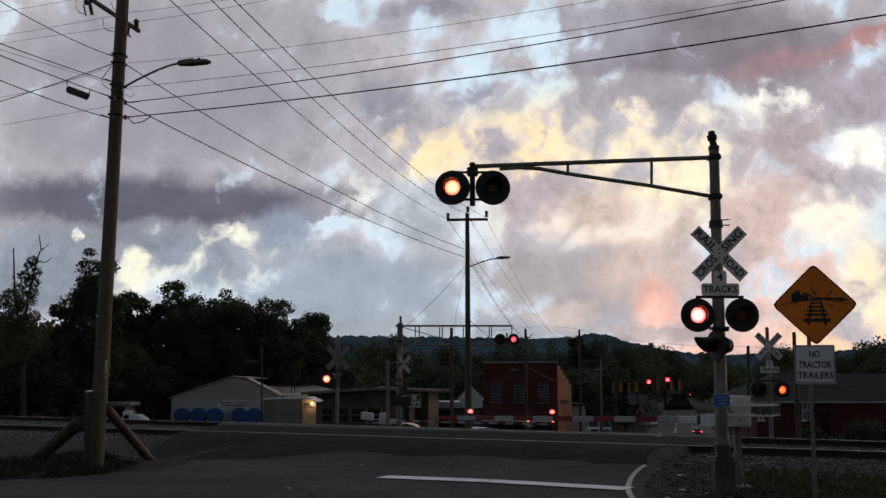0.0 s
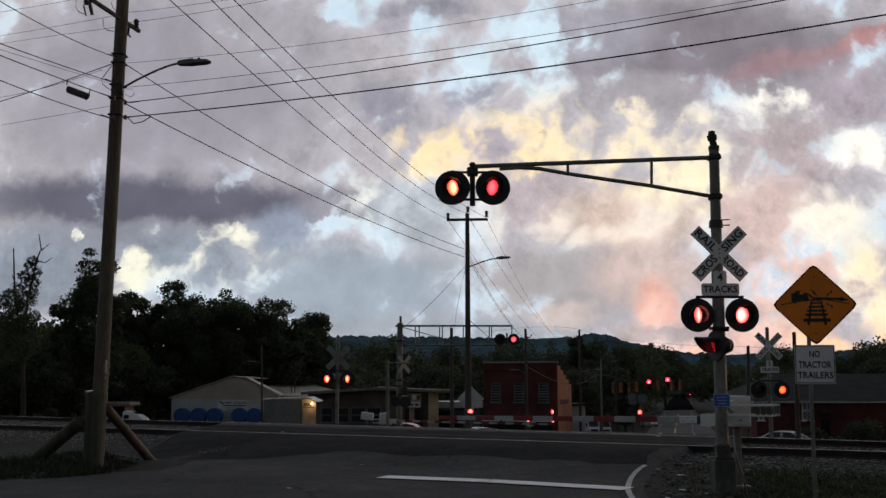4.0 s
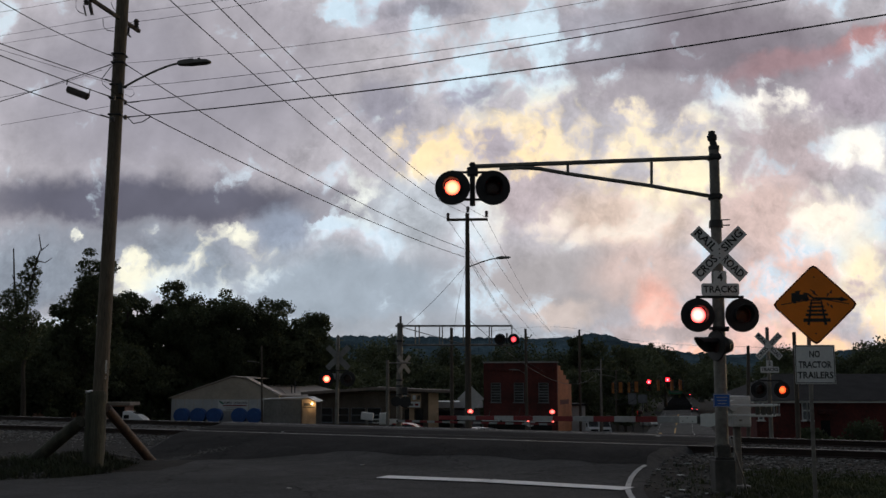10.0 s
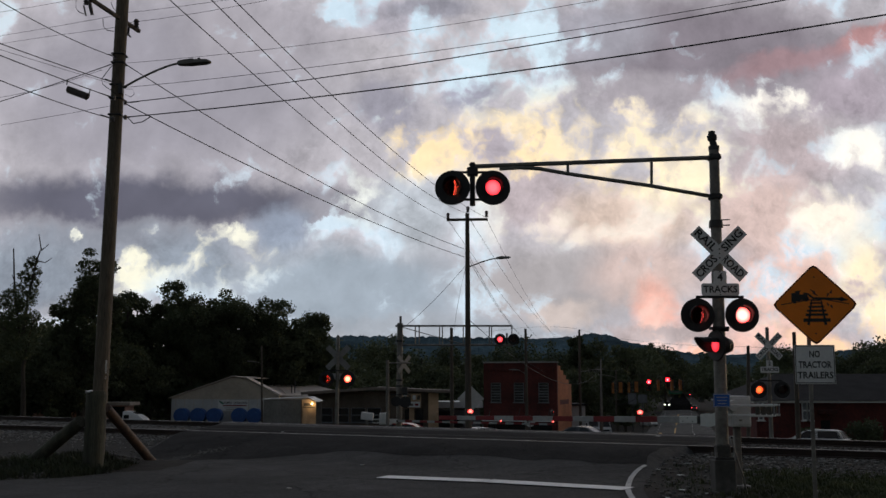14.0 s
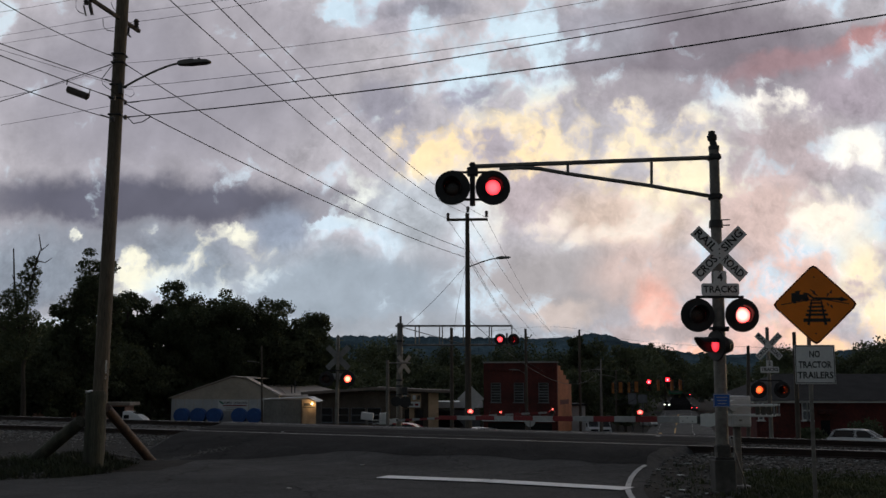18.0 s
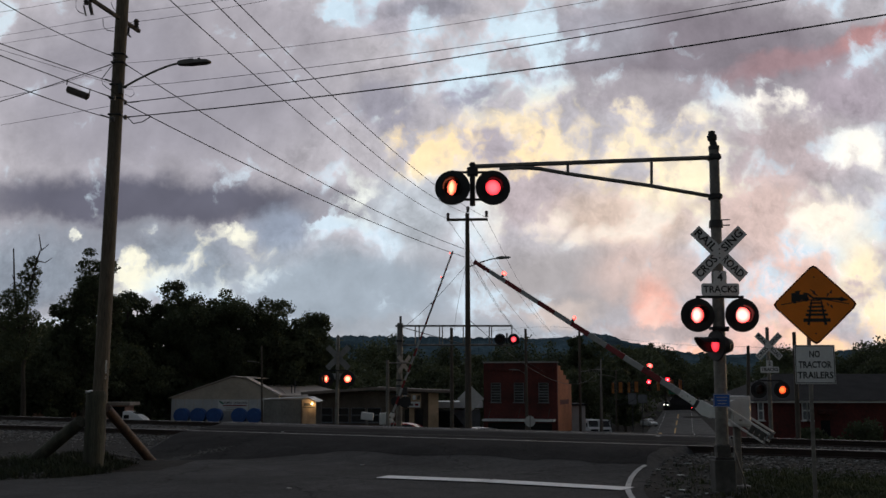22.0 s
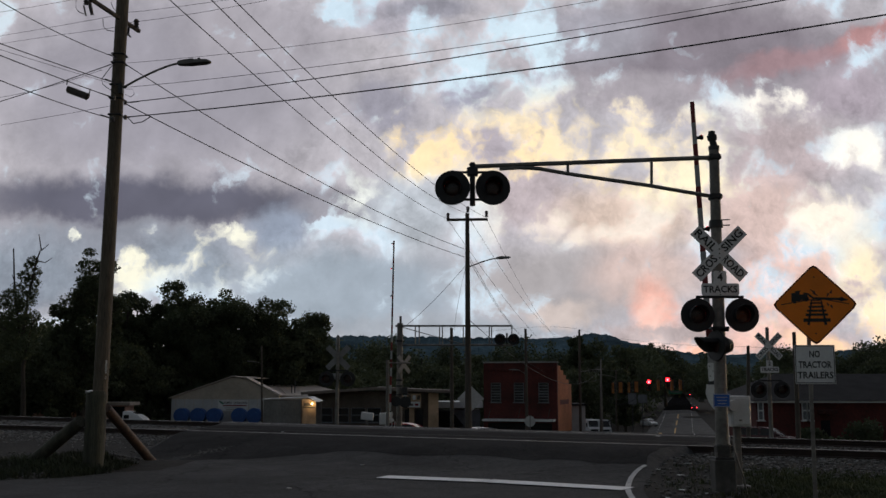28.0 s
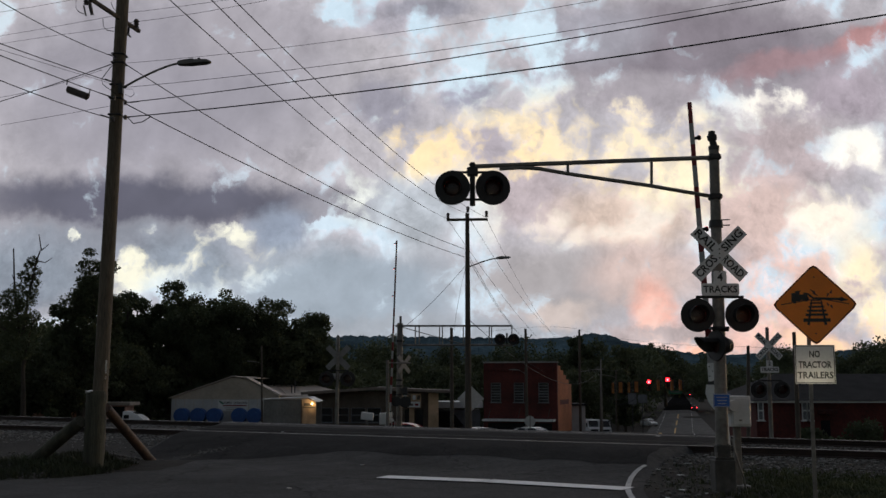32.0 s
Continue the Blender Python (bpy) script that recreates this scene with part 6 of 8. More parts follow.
# pale shed with a lit end wall
SX = -17.96
shed = thing("shed", Matrix.Translation((SX, 103, land(SX, 103) - 0.2)), "small pale metal shed with a lamp over its lit end wall", "shed")
SZ = land(SX, 103) - 0.2
S1, S2 = -14.154 - SX, -12.72 - SX
ST = 0.36 - SZ
rect("long_wall", 0, S1, 0, ST, 0, 0.12, M_SHED, shed, "grey ribbed metal wall")
for i in range(12):
    rect("wall_rib", 0.15 + i * 0.3, 0.21 + i * 0.3, 0.05, ST - 0.04, -0.025, 0.03, M_SHED, shed)
rect("back_wall", 0, S2, 0, ST - 0.2, 5.0, 0.12, M_SHED, shed)
PKX = (S1 + S2) / 2 - 0.1
end = part("end_wall", polygon(bmesh.new(), ((S1, 0), (S2, 0), (S2, ST - 0.3), (PKX, ST + 0.12), (S1, ST)), 0, 0.12, UPRIGHT @ pose(0, 0, -0.06)), M_TAN, shed, "tan end wall lit by the lamp")
for k in range(2):
    x0 = S1 + 0.2 + k * 0.53
    rect("door_leaf", x0, x0 + 0.5, 0.1, ST - 0.85, -0.12, 0.05, M_TAN, shed, "tan double door")
rect("door_head", S1 + 0.12, S2 - 0.12, ST - 0.8, ST - 0.7, -0.14, 0.07, M_BROWN_WALL, shed)
rect("fan_light", S1 + 0.25, S2 - 0.3, ST - 0.62, ST - 0.35, -0.1, 0.05, M_BROWN_WALL, shed, "small dark light over the door")
rect("corner_trim", S1 - 0.05, S1 + 0.05, 0, ST - 0.02, -0.12, 0.1, M_BROWN_WALL, shed)
for xa, za, xb, zb in ((-0.15, ST + 0.02, PKX, ST + 0.2), (PKX, ST + 0.2, S2 + 0.12, ST - 0.24)):
    part("roof_sheet", polygon(bmesh.new(), ((xa, za), (xb, zb), (xb, zb + 0.06), (xa, za + 0.06)), -0.25, 5.2, UPRIGHT @ Matrix.Diagonal((1, 1, -1, 1))), M_TRIM, shed, "white sheet roof")
lampz, lampx = -0.063 - SZ, -13.07 - SX
part("porch_lamp", rodm((lampx, -0.3, lampz), (lampx, -0.16, lampz + 0.05), 0.1, 0.07, 12), M_PORCH, shed, "small glowing porch lamp")
pl = bpy.data.lights.new("porch_light", "POINT")
pl.energy, pl.color, pl.shadow_soft_size = 14, (1.0, 0.72, 0.36), 0.1
plo = new("porch_light", pl)
plo.location = (SX + lampx, 103 - 0.6, SZ + lampz)

# long low brown building
LX, LY = -17.418, 118.0
LZ = land(LX, LY)
low = thing("low_building", Matrix.Translation((-15.487, LY, LZ)), "long low brown building with a flat sloping roof and dark windows", "building")
L0 = -15.487
LW = -0.907 - L0
rect("wall", 0, LW, 0, 1.063 - LZ, 0, 8, M_BROWN_WALL, low)
bm = polygon(bmesh.new(), ((-0.6, 0.999 - LZ), (-7.729 - L0, 1.578 - LZ), (1.039 - L0, 1.192 - LZ), (1.039 - L0, 0.87 - LZ), (-7.729 - L0, 1.256 - LZ), (-0.6, 0.678 - LZ)), -9, 1.6, pose(0, 0, 0, 90, 0, 0))
part("roof", bm, M_ROOF_BROWN, low, "thin brown roof edge")
for px in (-13.463, -11.586, -9.709, -7.897):
    window(low, px - L0, -1.629 - LZ, 1.55, 1.6, -0.02, M_LOUVRE, M_GLASS_DARK, (1, 2))
rect("sign_fascia", -4.759 - L0, -2.508 - L0, -0.775 - LZ, 0.815 - LZ, -1.0, 0.1, M_TAN, low, "tan fascia with dark and red lettering")
for i in range(4):
    rect("fascia_lettering", -4.502 - L0 + i * 0.52, -4.502 - L0 + i * 0.52 + 0.35, 0.115 - LZ, 0.624 - LZ, -1.02, 0.02, M_BROWN_WALL if i % 2 else M_TRIM, low)
rect("sign_panel", -4.6 - L0, -2.6 - L0, -0.72 - LZ, -0.1 - LZ, -1.03, 0.03, M_TRIM, low, "white sign panel with dark and red bars")
for i, (xa, xb) in enumerate(((-4.4, -3.9), (-3.75, -3.4), (-3.2, -2.8))):
    rect("panel_bar", xa - L0, xb - L0, -0.55 - LZ, -0.3 - LZ, -1.05, 0.02, M_RED_STRIPE if i == 2 else M_BROWN_WALL, low)
rect("end_panel", -1.67 - L0, -0.514 - L0, 0, 0.879 - LZ, -0.5, 0.3, M_TAN, low, "tan end panel")
for px in (-4.363, -3.079):
    rect("doorway", px - L0, px - L0 + 0.8, 0, -0.965 - LZ, -0.4, 0.3, M_GLASS_DARK, low, "dark doorway")
rect("pier", -3.849 - L0, -3.272 - L0, 0, -0.775 - LZ, -0.55, 0.3, M_TAN, low)

# white gabled house and a parked row behind the middle pole
house = thing("house", Matrix.Translation((-0.632, 128, land(0, 128))), "small grey house with a pale roof, half hidden by poles", "house")
HZ = land(0, 128)
rect("wall", 0, 4.632 - -0.632, 0, -1.304 - HZ, 0, 7, M_LOUVRE, house)
rect("porch_roof", -0.3, 4.632 - -0.632 + 0.3, -1.026 - HZ, -0.261 - HZ, -0.6, 8, M_TRIM, house, "pale fascia")
bm = polygon(bmesh.new(), ((0, -2.621 - HZ), (2.527 - -0.632, -3.174 - HZ), (1.123 - -0.632, -1.443 - HZ), (0, -1.304 - HZ)), 0, 2, pose(0, 0, 0, 90, 0, 0))
part("lean_to_roof", bm, M_ROOF_DARK, house)

# red brick house with a dark hip roof beyond the side street
RX, RY = 25.554, 84.0
RZ = land(RX, RY)
rb = thing("brick_building", Matrix.Translation((RX, RY, RZ)), "low dark red brick building with black shingle roof", "building")
RW = 26.0
RE = 0.39 - RZ
rect("wall", 0, RW, 0, RE, 0, 12, M_BRICK, rb, "dark red brick wall")
rect("fascia", -0.4, RW + 0.4, RE, RE + 0.16, -0.5, 13, M_TRIM, rb, "white eaves board")
bm = bmesh.new()
rz = 2.451 - RZ
vs = [bm.verts.new(p) for p in ((-0.6, -0.7, RE + 0.17), (RW + 0.6, -0.7, RE + 0.17), (RW + 0.6, 12.7, RE + 0.17), (-0.6, 12.7, RE + 0.17), (3.6, 6, rz + 0.35), (RW - 4, 6, rz + 0.35))]
for f in ((0, 1, 5, 4), (1, 2, 5), (2, 3, 4, 5), (3, 0, 4), (3, 2, 1, 0)):
    bm.faces.new([vs[i] for i in f])
part("roof", bm, M_ROOF_DARK, rb, "black shingle hip roof")
for px, w in ((25.905, 0.5), (29.5, 0.5), (29.915, 0.5)):
    window(rb, px - RX, -0.248 - RZ, w * 0.8, 1.5, -0.02, M_TRIM, M_LOUVRE, (1, 2))
rect("porch_canopy", 30.561 - RX, 31.699 - RX, -0.492 - RZ, -0.177 - RZ, -1.2, 1.2, M_BRICK, rb)
rect("porch_door", 30.788 - RX, 31.517 - RX, 0, 2.1, -0.05, 0.08, M_ROOF_DARK, rb)

# pink sheds and a trailer far on the other side
for x0, x1, y0, mat, z1, label in ((-50.721, -45.512, 125, M_PINK_WALL, 3.2, "faded pink rendered store"), (-42.77, -36.98, 120, M_PINK_WALL, -0.583 - land(-40, 120), "low tan store with a pale flat roof")):
    st = thing("store_building", Matrix.Translation((x0, y0, land(x0, y0))), label, "building")
    rect("wall", 0, x1 - x0, 0, z1, 0, 3, mat, st)
    rect("roof", -0.3, x1 - x0 + 0.6, z1, z1 + 0.35, -0.5, 4, M_ROOF_METAL, st, "pale flat roof")
    rect("door", (x1 - x0) * 0.7, (x1 - x0) * 0.7 + 1.6, 0, 2.3, -0.03, 0.06, M_GLASS_DARK, st)


# ---- trees, hills, grass, stones ----
def leaf_cloud(lobes, count, size, seed):
    """Many small leaf clumps on the shells of several lobes; returns vertices and faces."""
    rng = np.random.default_rng(seed)
    lobes = np.array(lobes, float)
    w = (lobes[:, 3] * lobes[:, 4]) ** 1.0
    pick = rng.choice(len(lobes), count, p=w / w.sum())
    d = rng.normal(size=(count, 3))
    d /= np.linalg.norm(d, axis=1)[:, None]
    rad = np.where(rng.random(count) < 0.12, rng.uniform(1.0, 1.28, count), rng.uniform(0.35, 1.03, count) ** 0.6)
    c = lobes[pick, :3] + d * rad[:, None] * lobes[pick][:, [3, 3, 4]]
    a, b = rng.normal(size=(count, 3)), rng.normal(size=(count, 3))
    a /= np.linalg.norm(a, axis=1)[:, None]
    b -= (a * b).sum(1)[:, None] * a
    b /= np.linalg.norm(b, axis=1)[:, None]
    s = size * rng.uniform(0.5, 1.3, count)[:, None]
    v = np.stack([c - a * s, c + b * s * 0.55, c + a * s, c - b * s * 0.55], axis=1).reshape(-1, 3)
    f = np.arange(count * 4).reshape(-1, 4)
    return v, f


def crown_mesh(lobes, count, size, seed, material):
    v, f = leaf_cloud(lobes, count, size, seed)
    me = bpy.data.meshes.new("crown")
    me.from_pydata(v.tolist(), [], f.tolist())
    me.materials.append(material)
    return me


def tree(at, height, spread, seed, label, count=2600, leaf=0.34, material=None, bare=0.25, group="trees", lobes_n=34, trunk=0.028):
    """A tapered trunk with limbs and an uneven crown of many clumps."""
    rng = random.Random(seed)
    t = thing("tree", Matrix.Translation(at), label, "tree", group)
    bm = bmesh.new()
    add_rod(bm, (0, 0, -0.3), (0, 0, height * 0.3), height * trunk, height * trunk * 0.7, 9)
    add_rod(bm, (0, 0, height * 0.3), (rng.uniform(-0.3, 0.3), 0, height * 0.8), height * trunk * 0.7, height * trunk * 0.2, 8)
    lobes = []
    mid = height * (bare + 1) / 2
    for i in range(lobes_n):
        v = Vector((rng.gauss(0, 1), rng.gauss(0, 1), rng.gauss(0, 1))).normalized() * rng.uniform(0.35, 1.0)
        r = spread * rng.uniform(0.16, 0.4)
        c = (v.x * (spread - r * 0.6) * (1.0 if v.z < 0.2 else 1 - 0.45 * v.z), v.y * (spread - r * 0.6), mid + v.z * (height * (1 - bare) / 2 - r * 0.55))
        lobes.append((*c, r, r * rng.uniform(0.6, 0.95)))
        if i < 14:
            add_rod(bm, (0, 0, min(c[2] * 0.8, height * 0.7)), c, height * trunk * 0.26, height * trunk * 0.06, 5)
            e = Vector(c) + Vector((rng.uniform(-1, 1), rng.uniform(-1, 1), rng.uniform(0.1, 1))).normalized() * r
            add_rod(bm, c, e, height * trunk * 0.08, height * trunk * 0.02, 4)
    part("trunk", bm, M_BARK, t, "dark trunk and limbs")
    ob = new("crown", crown_mesh(lobes, count, leaf, seed, material or M_LEAF))
    ob.parent = t
    return t


def planted(x, y, height, spread, seed, label, **kw):
    return tree((x, y, land(x, y)), height, spread, seed, label, **kw)


GREEN = "dark leafy tree in late-summer green, seen against the dusk"
TREE_SPOTS = []
TREE_SPOTS += [(-63.5, 140, 14.3, 5.4), (-63.7, 150, 11.8, 5.3), (-40.4, 115, 15.3, 2.9), (-42.4, 136, 14.6, 2.8), (-42.2, 139.5, 13.9, 2.8), (-40.1, 140, 14.2, 2.6), (-37.4, 140, 14.1, 3.6), (-34.1, 138, 13.5, 3.5), (-31.1, 140, 12.6, 3.6), (-27.6, 140, 12.7, 3.6), (-24.4, 142, 12.2, 3.8)]
TREE_SPOTS += [(-22.1, 145, 11.8, 3.5), (-19.4, 148, 10.9, 3.4), (-17.8, 150, 9.3, 2.7), (-50.1, 125, 7.4, 4.8), (-45.7, 128, 7.5, 4.9), (-40.0, 128, 7.5, 4.9), (-40.2, 150, 7.7, 5.8), (-34.7, 155, 7.9, 5.9), (-27.8, 155, 7.9, 5.9), (-21.6, 160, 7.2, 6.1), (-18.8, 175, 6.7, 4.5), (-57.8, 130, 6.2, 5.0)]
TREE_SPOTS += [(-47.0, 110, 4.3, 2.8), (-42.3, 112, 3.7, 2.9), (-20.9, 230, 10.5, 5.9), (-16.5, 240, 11.9, 6.9), (-11.6, 250, 12.9, 6.4), (-5.2, 240, 10.1, 6.9), (0.8, 230, 9.2, 7.3), (7.4, 240, 9.1, 6.1), (13.3, 250, 10.1, 6.4), (18.7, 240, 10.9, 6.9), (24.3, 230, 11.5, 7.3), (31.4, 240, 11.6, 6.1)]
TREE_SPOTS += [(35.1, 230, 10.5, 5.9), (45.4, 260, 10.2, 7.5), (59.1, 300, 13.1, 7.7), (69.2, 320, 13.1, 8.2), (30.4, 180, 4.9, 3.4), (29.2, 165, 3.3, 2.3), (101.1, 420, 8.8, 10.7), (104.0, 400, 9.6, 11.5), (100.8, 450, 8.1, 11.5), (81.4, 300, 8.5, 7.7), (50.5, 170, 1.0, 3.0), (51.5, 160, 6.6, 4.6)]
TREE_SPOTS += [(50.0, 150, 6.7, 4.8), (51.1, 150, 6.2, 5.3), (51.6, 140, 6.1, 4.5), (55.5, 140, 6.7, 4.5), (56.9, 135, 7.5, 4.3), (58.0, 130, 7.6, 5.0), (42.2, 120, 4.5, 3.1), (47.1, 110, 4.3, 3.5), (-14.8, 200, 5.2, 6.4), (-6.7, 190, 4.5, 6.1), (-0.4, 190, 5.0, 6.1), (6.9, 190, 5.0, 6.1)]
TREE_SPOTS += [(28.2, 200, 4.1, 5.1), (23.7, 190, 4.5, 4.9)]
TREE_SPOTS += [(-36.9, 142, 15.6, 3.6), (-34.0, 142, 14.8, 3.6), (-30.8, 143, 14.5, 3.8), (-27.2, 144, 14.3, 3.9), (-24.1, 146, 13.7, 3.7), (-20.9, 147, 12.8, 3.6), (-18.5, 149, 11.6, 3.0), (-42.6, 137, 12.8, 2.8)]
TREE_SPOTS += [(30.3, 232, 12.2, 3.4), (33.0, 235, 11.0, 3.6), (43.0, 242, 11.0, 4.2), (87.0, 425, 17.5, 7.0), (78.0, 415, 16.0, 7.0), (113.0, 430, 15.0, 7.0)]
TREE_SPOTS += [(-39.8, 116, 16.6, 3.1), (-38.9, 117, 16.9, 2.0), (-42.9, 117, 13.4, 2.2), (-55.5, 122, 12.4, 2.6)]
for i, (x, y, top, spread) in enumerate(TREE_SPOTS):
    planted(x, y, (top - land(x, y)) * 1.1, spread * 1.25, 100 + i, GREEN, count=14000 if y < 165 else 6500, leaf=0.1 + 0.0007 * y if y < 165 else 0.2 + 0.0007 * y, bare=0.05)

# one thin tree with dead tops
dx, dz = -42.671, land(-42.671, 105)
half_dead = thing("tree", Matrix.Translation((dx, 105, dz)), "half-dead tree with bare grey top branches", "tree", "trees")
trunk = bmesh.new()
add_rod(trunk, (0, 0, -0.3), (-0.4, 0, 6.5), 0.3, 0.2, 9)
add_rod(trunk, (-0.4, 0, 6.5), (0.5, 0, 11.5), 0.2, 0.08, 8)
part("trunk", trunk, M_BARK, half_dead, "dark trunk and limbs")
lobes = []
for at, r in (((-42.656, 105, 14.597), 0.6), ((-43.335, 105, 14.124), 0.5), ((-42.364, 105, 13.533), 0.55), ((-43.63, 105, 13.061), 0.7), ((-42.712, 105, 12.355), 0.8), ((-43.787, 105, 11.649), 0.7), ((-42.357, 105, 11.179), 0.6), ((-43.021, 105, 10.476), 1.1), ((-45.165, 105, 11.179), 0.7), ((-44.632, 105, 10.007), 1.0), ((-45.7, 105, 10.3), 0.9), ((-43.4, 105, 8.839), 1.2), ((-45.133, 105, 8.548), 1.0), ((-42.35, 105, 8.839), 0.7), ((-44.003, 105, 7.093), 1.3), ((-42.156, 105, 7.383), 0.8), ((-42.761, 105, 5.644), 1.4), ((-45.102, 105, 5.933), 1.2)):
    lobes.append((at[0] - dx, random.uniform(-0.8, 0.8), at[2] - dz, r, r * 0.9))
crown = new("crown", crown_mesh(lobes, 9000, 0.13, 7, M_LEAF))
crown.parent = half_dead
bm = bmesh.new()
o = Vector((dx, 105, dz))
for a, b, r in (((-44.346, 105, 11.179), (-44.726, 105, 15.901), 0.11), ((-42.825, 105, 11.179), (-42.207, 105, 15.011), 0.16), ((-42.198, 105, 14.834), (-41.842, 105, 15.901), 0.09), ((-41.836, 105, 15.782), (-42.155, 105, 17.388), 0.07), ((-41.83, 105, 15.664), (-41.098, 105, 16.317), 0.06), ((-42.186, 105, 14.597), (-41.354, 105, 14.42), 0.07), ((-41.354, 105, 14.42), (-40.673, 105, 14.893), 0.05), ((-44.411, 105, 12.355), (-44.75, 105, 13.179), 0.05), ((-43.273, 105, 6.513), (-42.942, 105, 11.179), 0.2), ((-43.506, 105, 6.513), (-44.304, 105, 11.473), 0.16), ((-45.068, 105, 7.383), (-46.9, 105, 8.839), 0.12), ((-43.443, 105, 5.354), (-45.2, 105, 7.674), 0.14)):
    add_rod(bm, Vector(a) - o, Vector(b) - o, r, r * 0.6, 6)
part("dead_branches", bm, M_BARK, half_dead, "bare grey dead branches")


def woods(x0, x1, y, tops, seed, label, count=9000, leaf=0.55):
    """A thicket too dense to count: overlapping lobes from the ground up to an uneven top."""
    rng = random.Random(seed)
    lobes = []
    for i in range(150):
        t = (i + rng.random()) / 150
        x = x0 + (x1 - x0) * t
        g = land(x, y)
        top = tops[0] + (tops[1] - tops[0]) * t
        r = (top - g) * rng.uniform(0.12, 0.28)
        lobes.append((x, y + rng.uniform(-3, 6), g + (top - g - r) * rng.random() ** 0.8, r, r))
    ob = new("woods", crown_mesh(lobes, count, leaf, seed, M_LEAF))
    return tagged(ob, label, "woods", kind="stuff")


def hill(name, y, xs, tops, label, deep, rough, material, seed):
    """A wooded ridge with a ragged skyline."""
    bm = bmesh.new()
    rows = []
    n = 1100
    for k, back in enumerate((0.0, 0.35, 0.7, 1.0, 1.3)):
        row = []
        for i in range(n + 1):
            x = xs[0] + (xs[-1] - xs[0]) * i / n
            top = float(np.interp(x, xs, tops))
            rag = noise.fractal(Vector((x * rough, seed, k * 3.7)), 0.7, 2.2, 5) * deep
            z = (-20, top * 0.5, top * 0.8, top + rag, top * 0.6)[k] + rag * (0, 0.3, 0.5, 0, 0.2)[k]
            row.append(bm.verts.new((x, y + 350 * back, z)))
        rows.append(row)
    for a, b in zip(rows, rows[1:]):
        for i in range(n):
            bm.faces.new((a[i], a[i + 1], b[i + 1], b[i]))
    ob = link_mesh(name, bm, material)
    return tagged(ob, label, "hill", kind="structure")


hill("far_ridge", 1850, (-1196, -588, -297, -249, -200, -102, -5, 80, 141, 202, 263, 306, 334, 361, 385, 421, 482, 542, 628, 749, 871, 993, 1356), (50, 50, 91, 102, 106, 103, 102, 102, 101, 99, 102, 107, 111, 106, 96, 88, 75, 67, 65, 72, 74, 77, 50), "distant wooded ridge with blue-green haze in its colour", 4.2, 0.055, M_HILL, 3.1)

woods(-77, -16, 165, (14.2, 9.9), 41, "dense dark undergrowth behind the warehouse", 30000, 0.45)
woods(-64, -35, 138, (5.2, 4.4), 44, "dense dark undergrowth under the trees", 9000, 0.35)
woods(-28, 56, 270, (9.0, 9.6), 42, "dark woodland beyond the town", 14000, 0.6)
woods(73, 130, 430, (13.2, 10.8), 45, "dark woodland beyond the far road", 9000, 0.7)
woods(49, 73, 150, (5.2, 6.0), 43, "dark woodland behind the brick building", 12000, 0.4)


# ---- the side street beyond the railway ----
def side_street(s, off=0.0):
    """A point on the street that runs along the far side of the tracks, s metres along it."""
    return (28.6 + 0.85 * s + 0.527 * off, 72.0 - 0.527 * s + 0.85 * off)


bm = bmesh.new()
rows = []
for s in steps((-61, 3), (61, 10), (460, 1)):
    row = []
    for off in (-4.5, -1.5, 1.5, 4.5):
        x, y = side_street(s, off)
        row.append(bm.verts.new((x, y, land(x, y) + 0.05)))
    rows.append(row)
for a, b in zip(rows, rows[1:]):
    for k in range(3):
        bm.faces.new((a[k], b[k], b[k + 1], a[k + 1]))
bmesh.ops.recalc_face_normals(bm, faces=bm.faces[:])
tagged(link_mesh("side_street", bm, M_ASPHALT), "asphalt street running along the far side of the tracks", "road", kind="structure")


# ---- vehicles ----
def extruded(outline, width, m=None, inset=0.0):
    """A side outline in x and z, as wide as width in y; the upper points lean in by inset."""
    bm = bmesh.new()
    zs = [z for _, z in outline]
    lo, hi = min(zs), max(zs)
    sides = []
    for sy in (-1, 1):
        sides.append([bm.verts.new((m or Matrix()) @ Vector((x, sy * (width / 2 - inset * ((z - lo) / (hi - lo)) ** 2), z))) for x, z in outline])
    n = len(outline)
    bm.faces.new(sides[0])
    bm.faces.new(sides[1][::-1])
    for i in range(n):
        bm.faces.new((sides[0][i], sides[1][i], sides[1][(i + 1) % n], sides[0][(i + 1) % n]))
    bmesh.ops.recalc_face_normals(bm, faces=bm.faces[:])
    bmesh.ops.bevel(bm, geom=bm.edges[:], offset=0.03, segments=2, affect="EDGES", profile=0.6, clamp_overlap=True)
    return bm


def wheel(parent, x, y, r=0.33, w=0.22):
    t = part("wheel", rodm((x, y - w / 2, r), (x, y + w / 2, r), r, r, 18), M_TYRE, parent, "black tyre")
    part("rim", add_rod(rodm((x, y - w / 2 - 0.008, r), (x, y + w / 2 + 0.008, r), r * 0.62, r * 0.62, 14), (x, y - w / 2 - 0.02, r), (x, y + w / 2 + 0.02, r), r * 0.16, r * 0.16, 8), M_SILVER, t, "silver wheel rim")


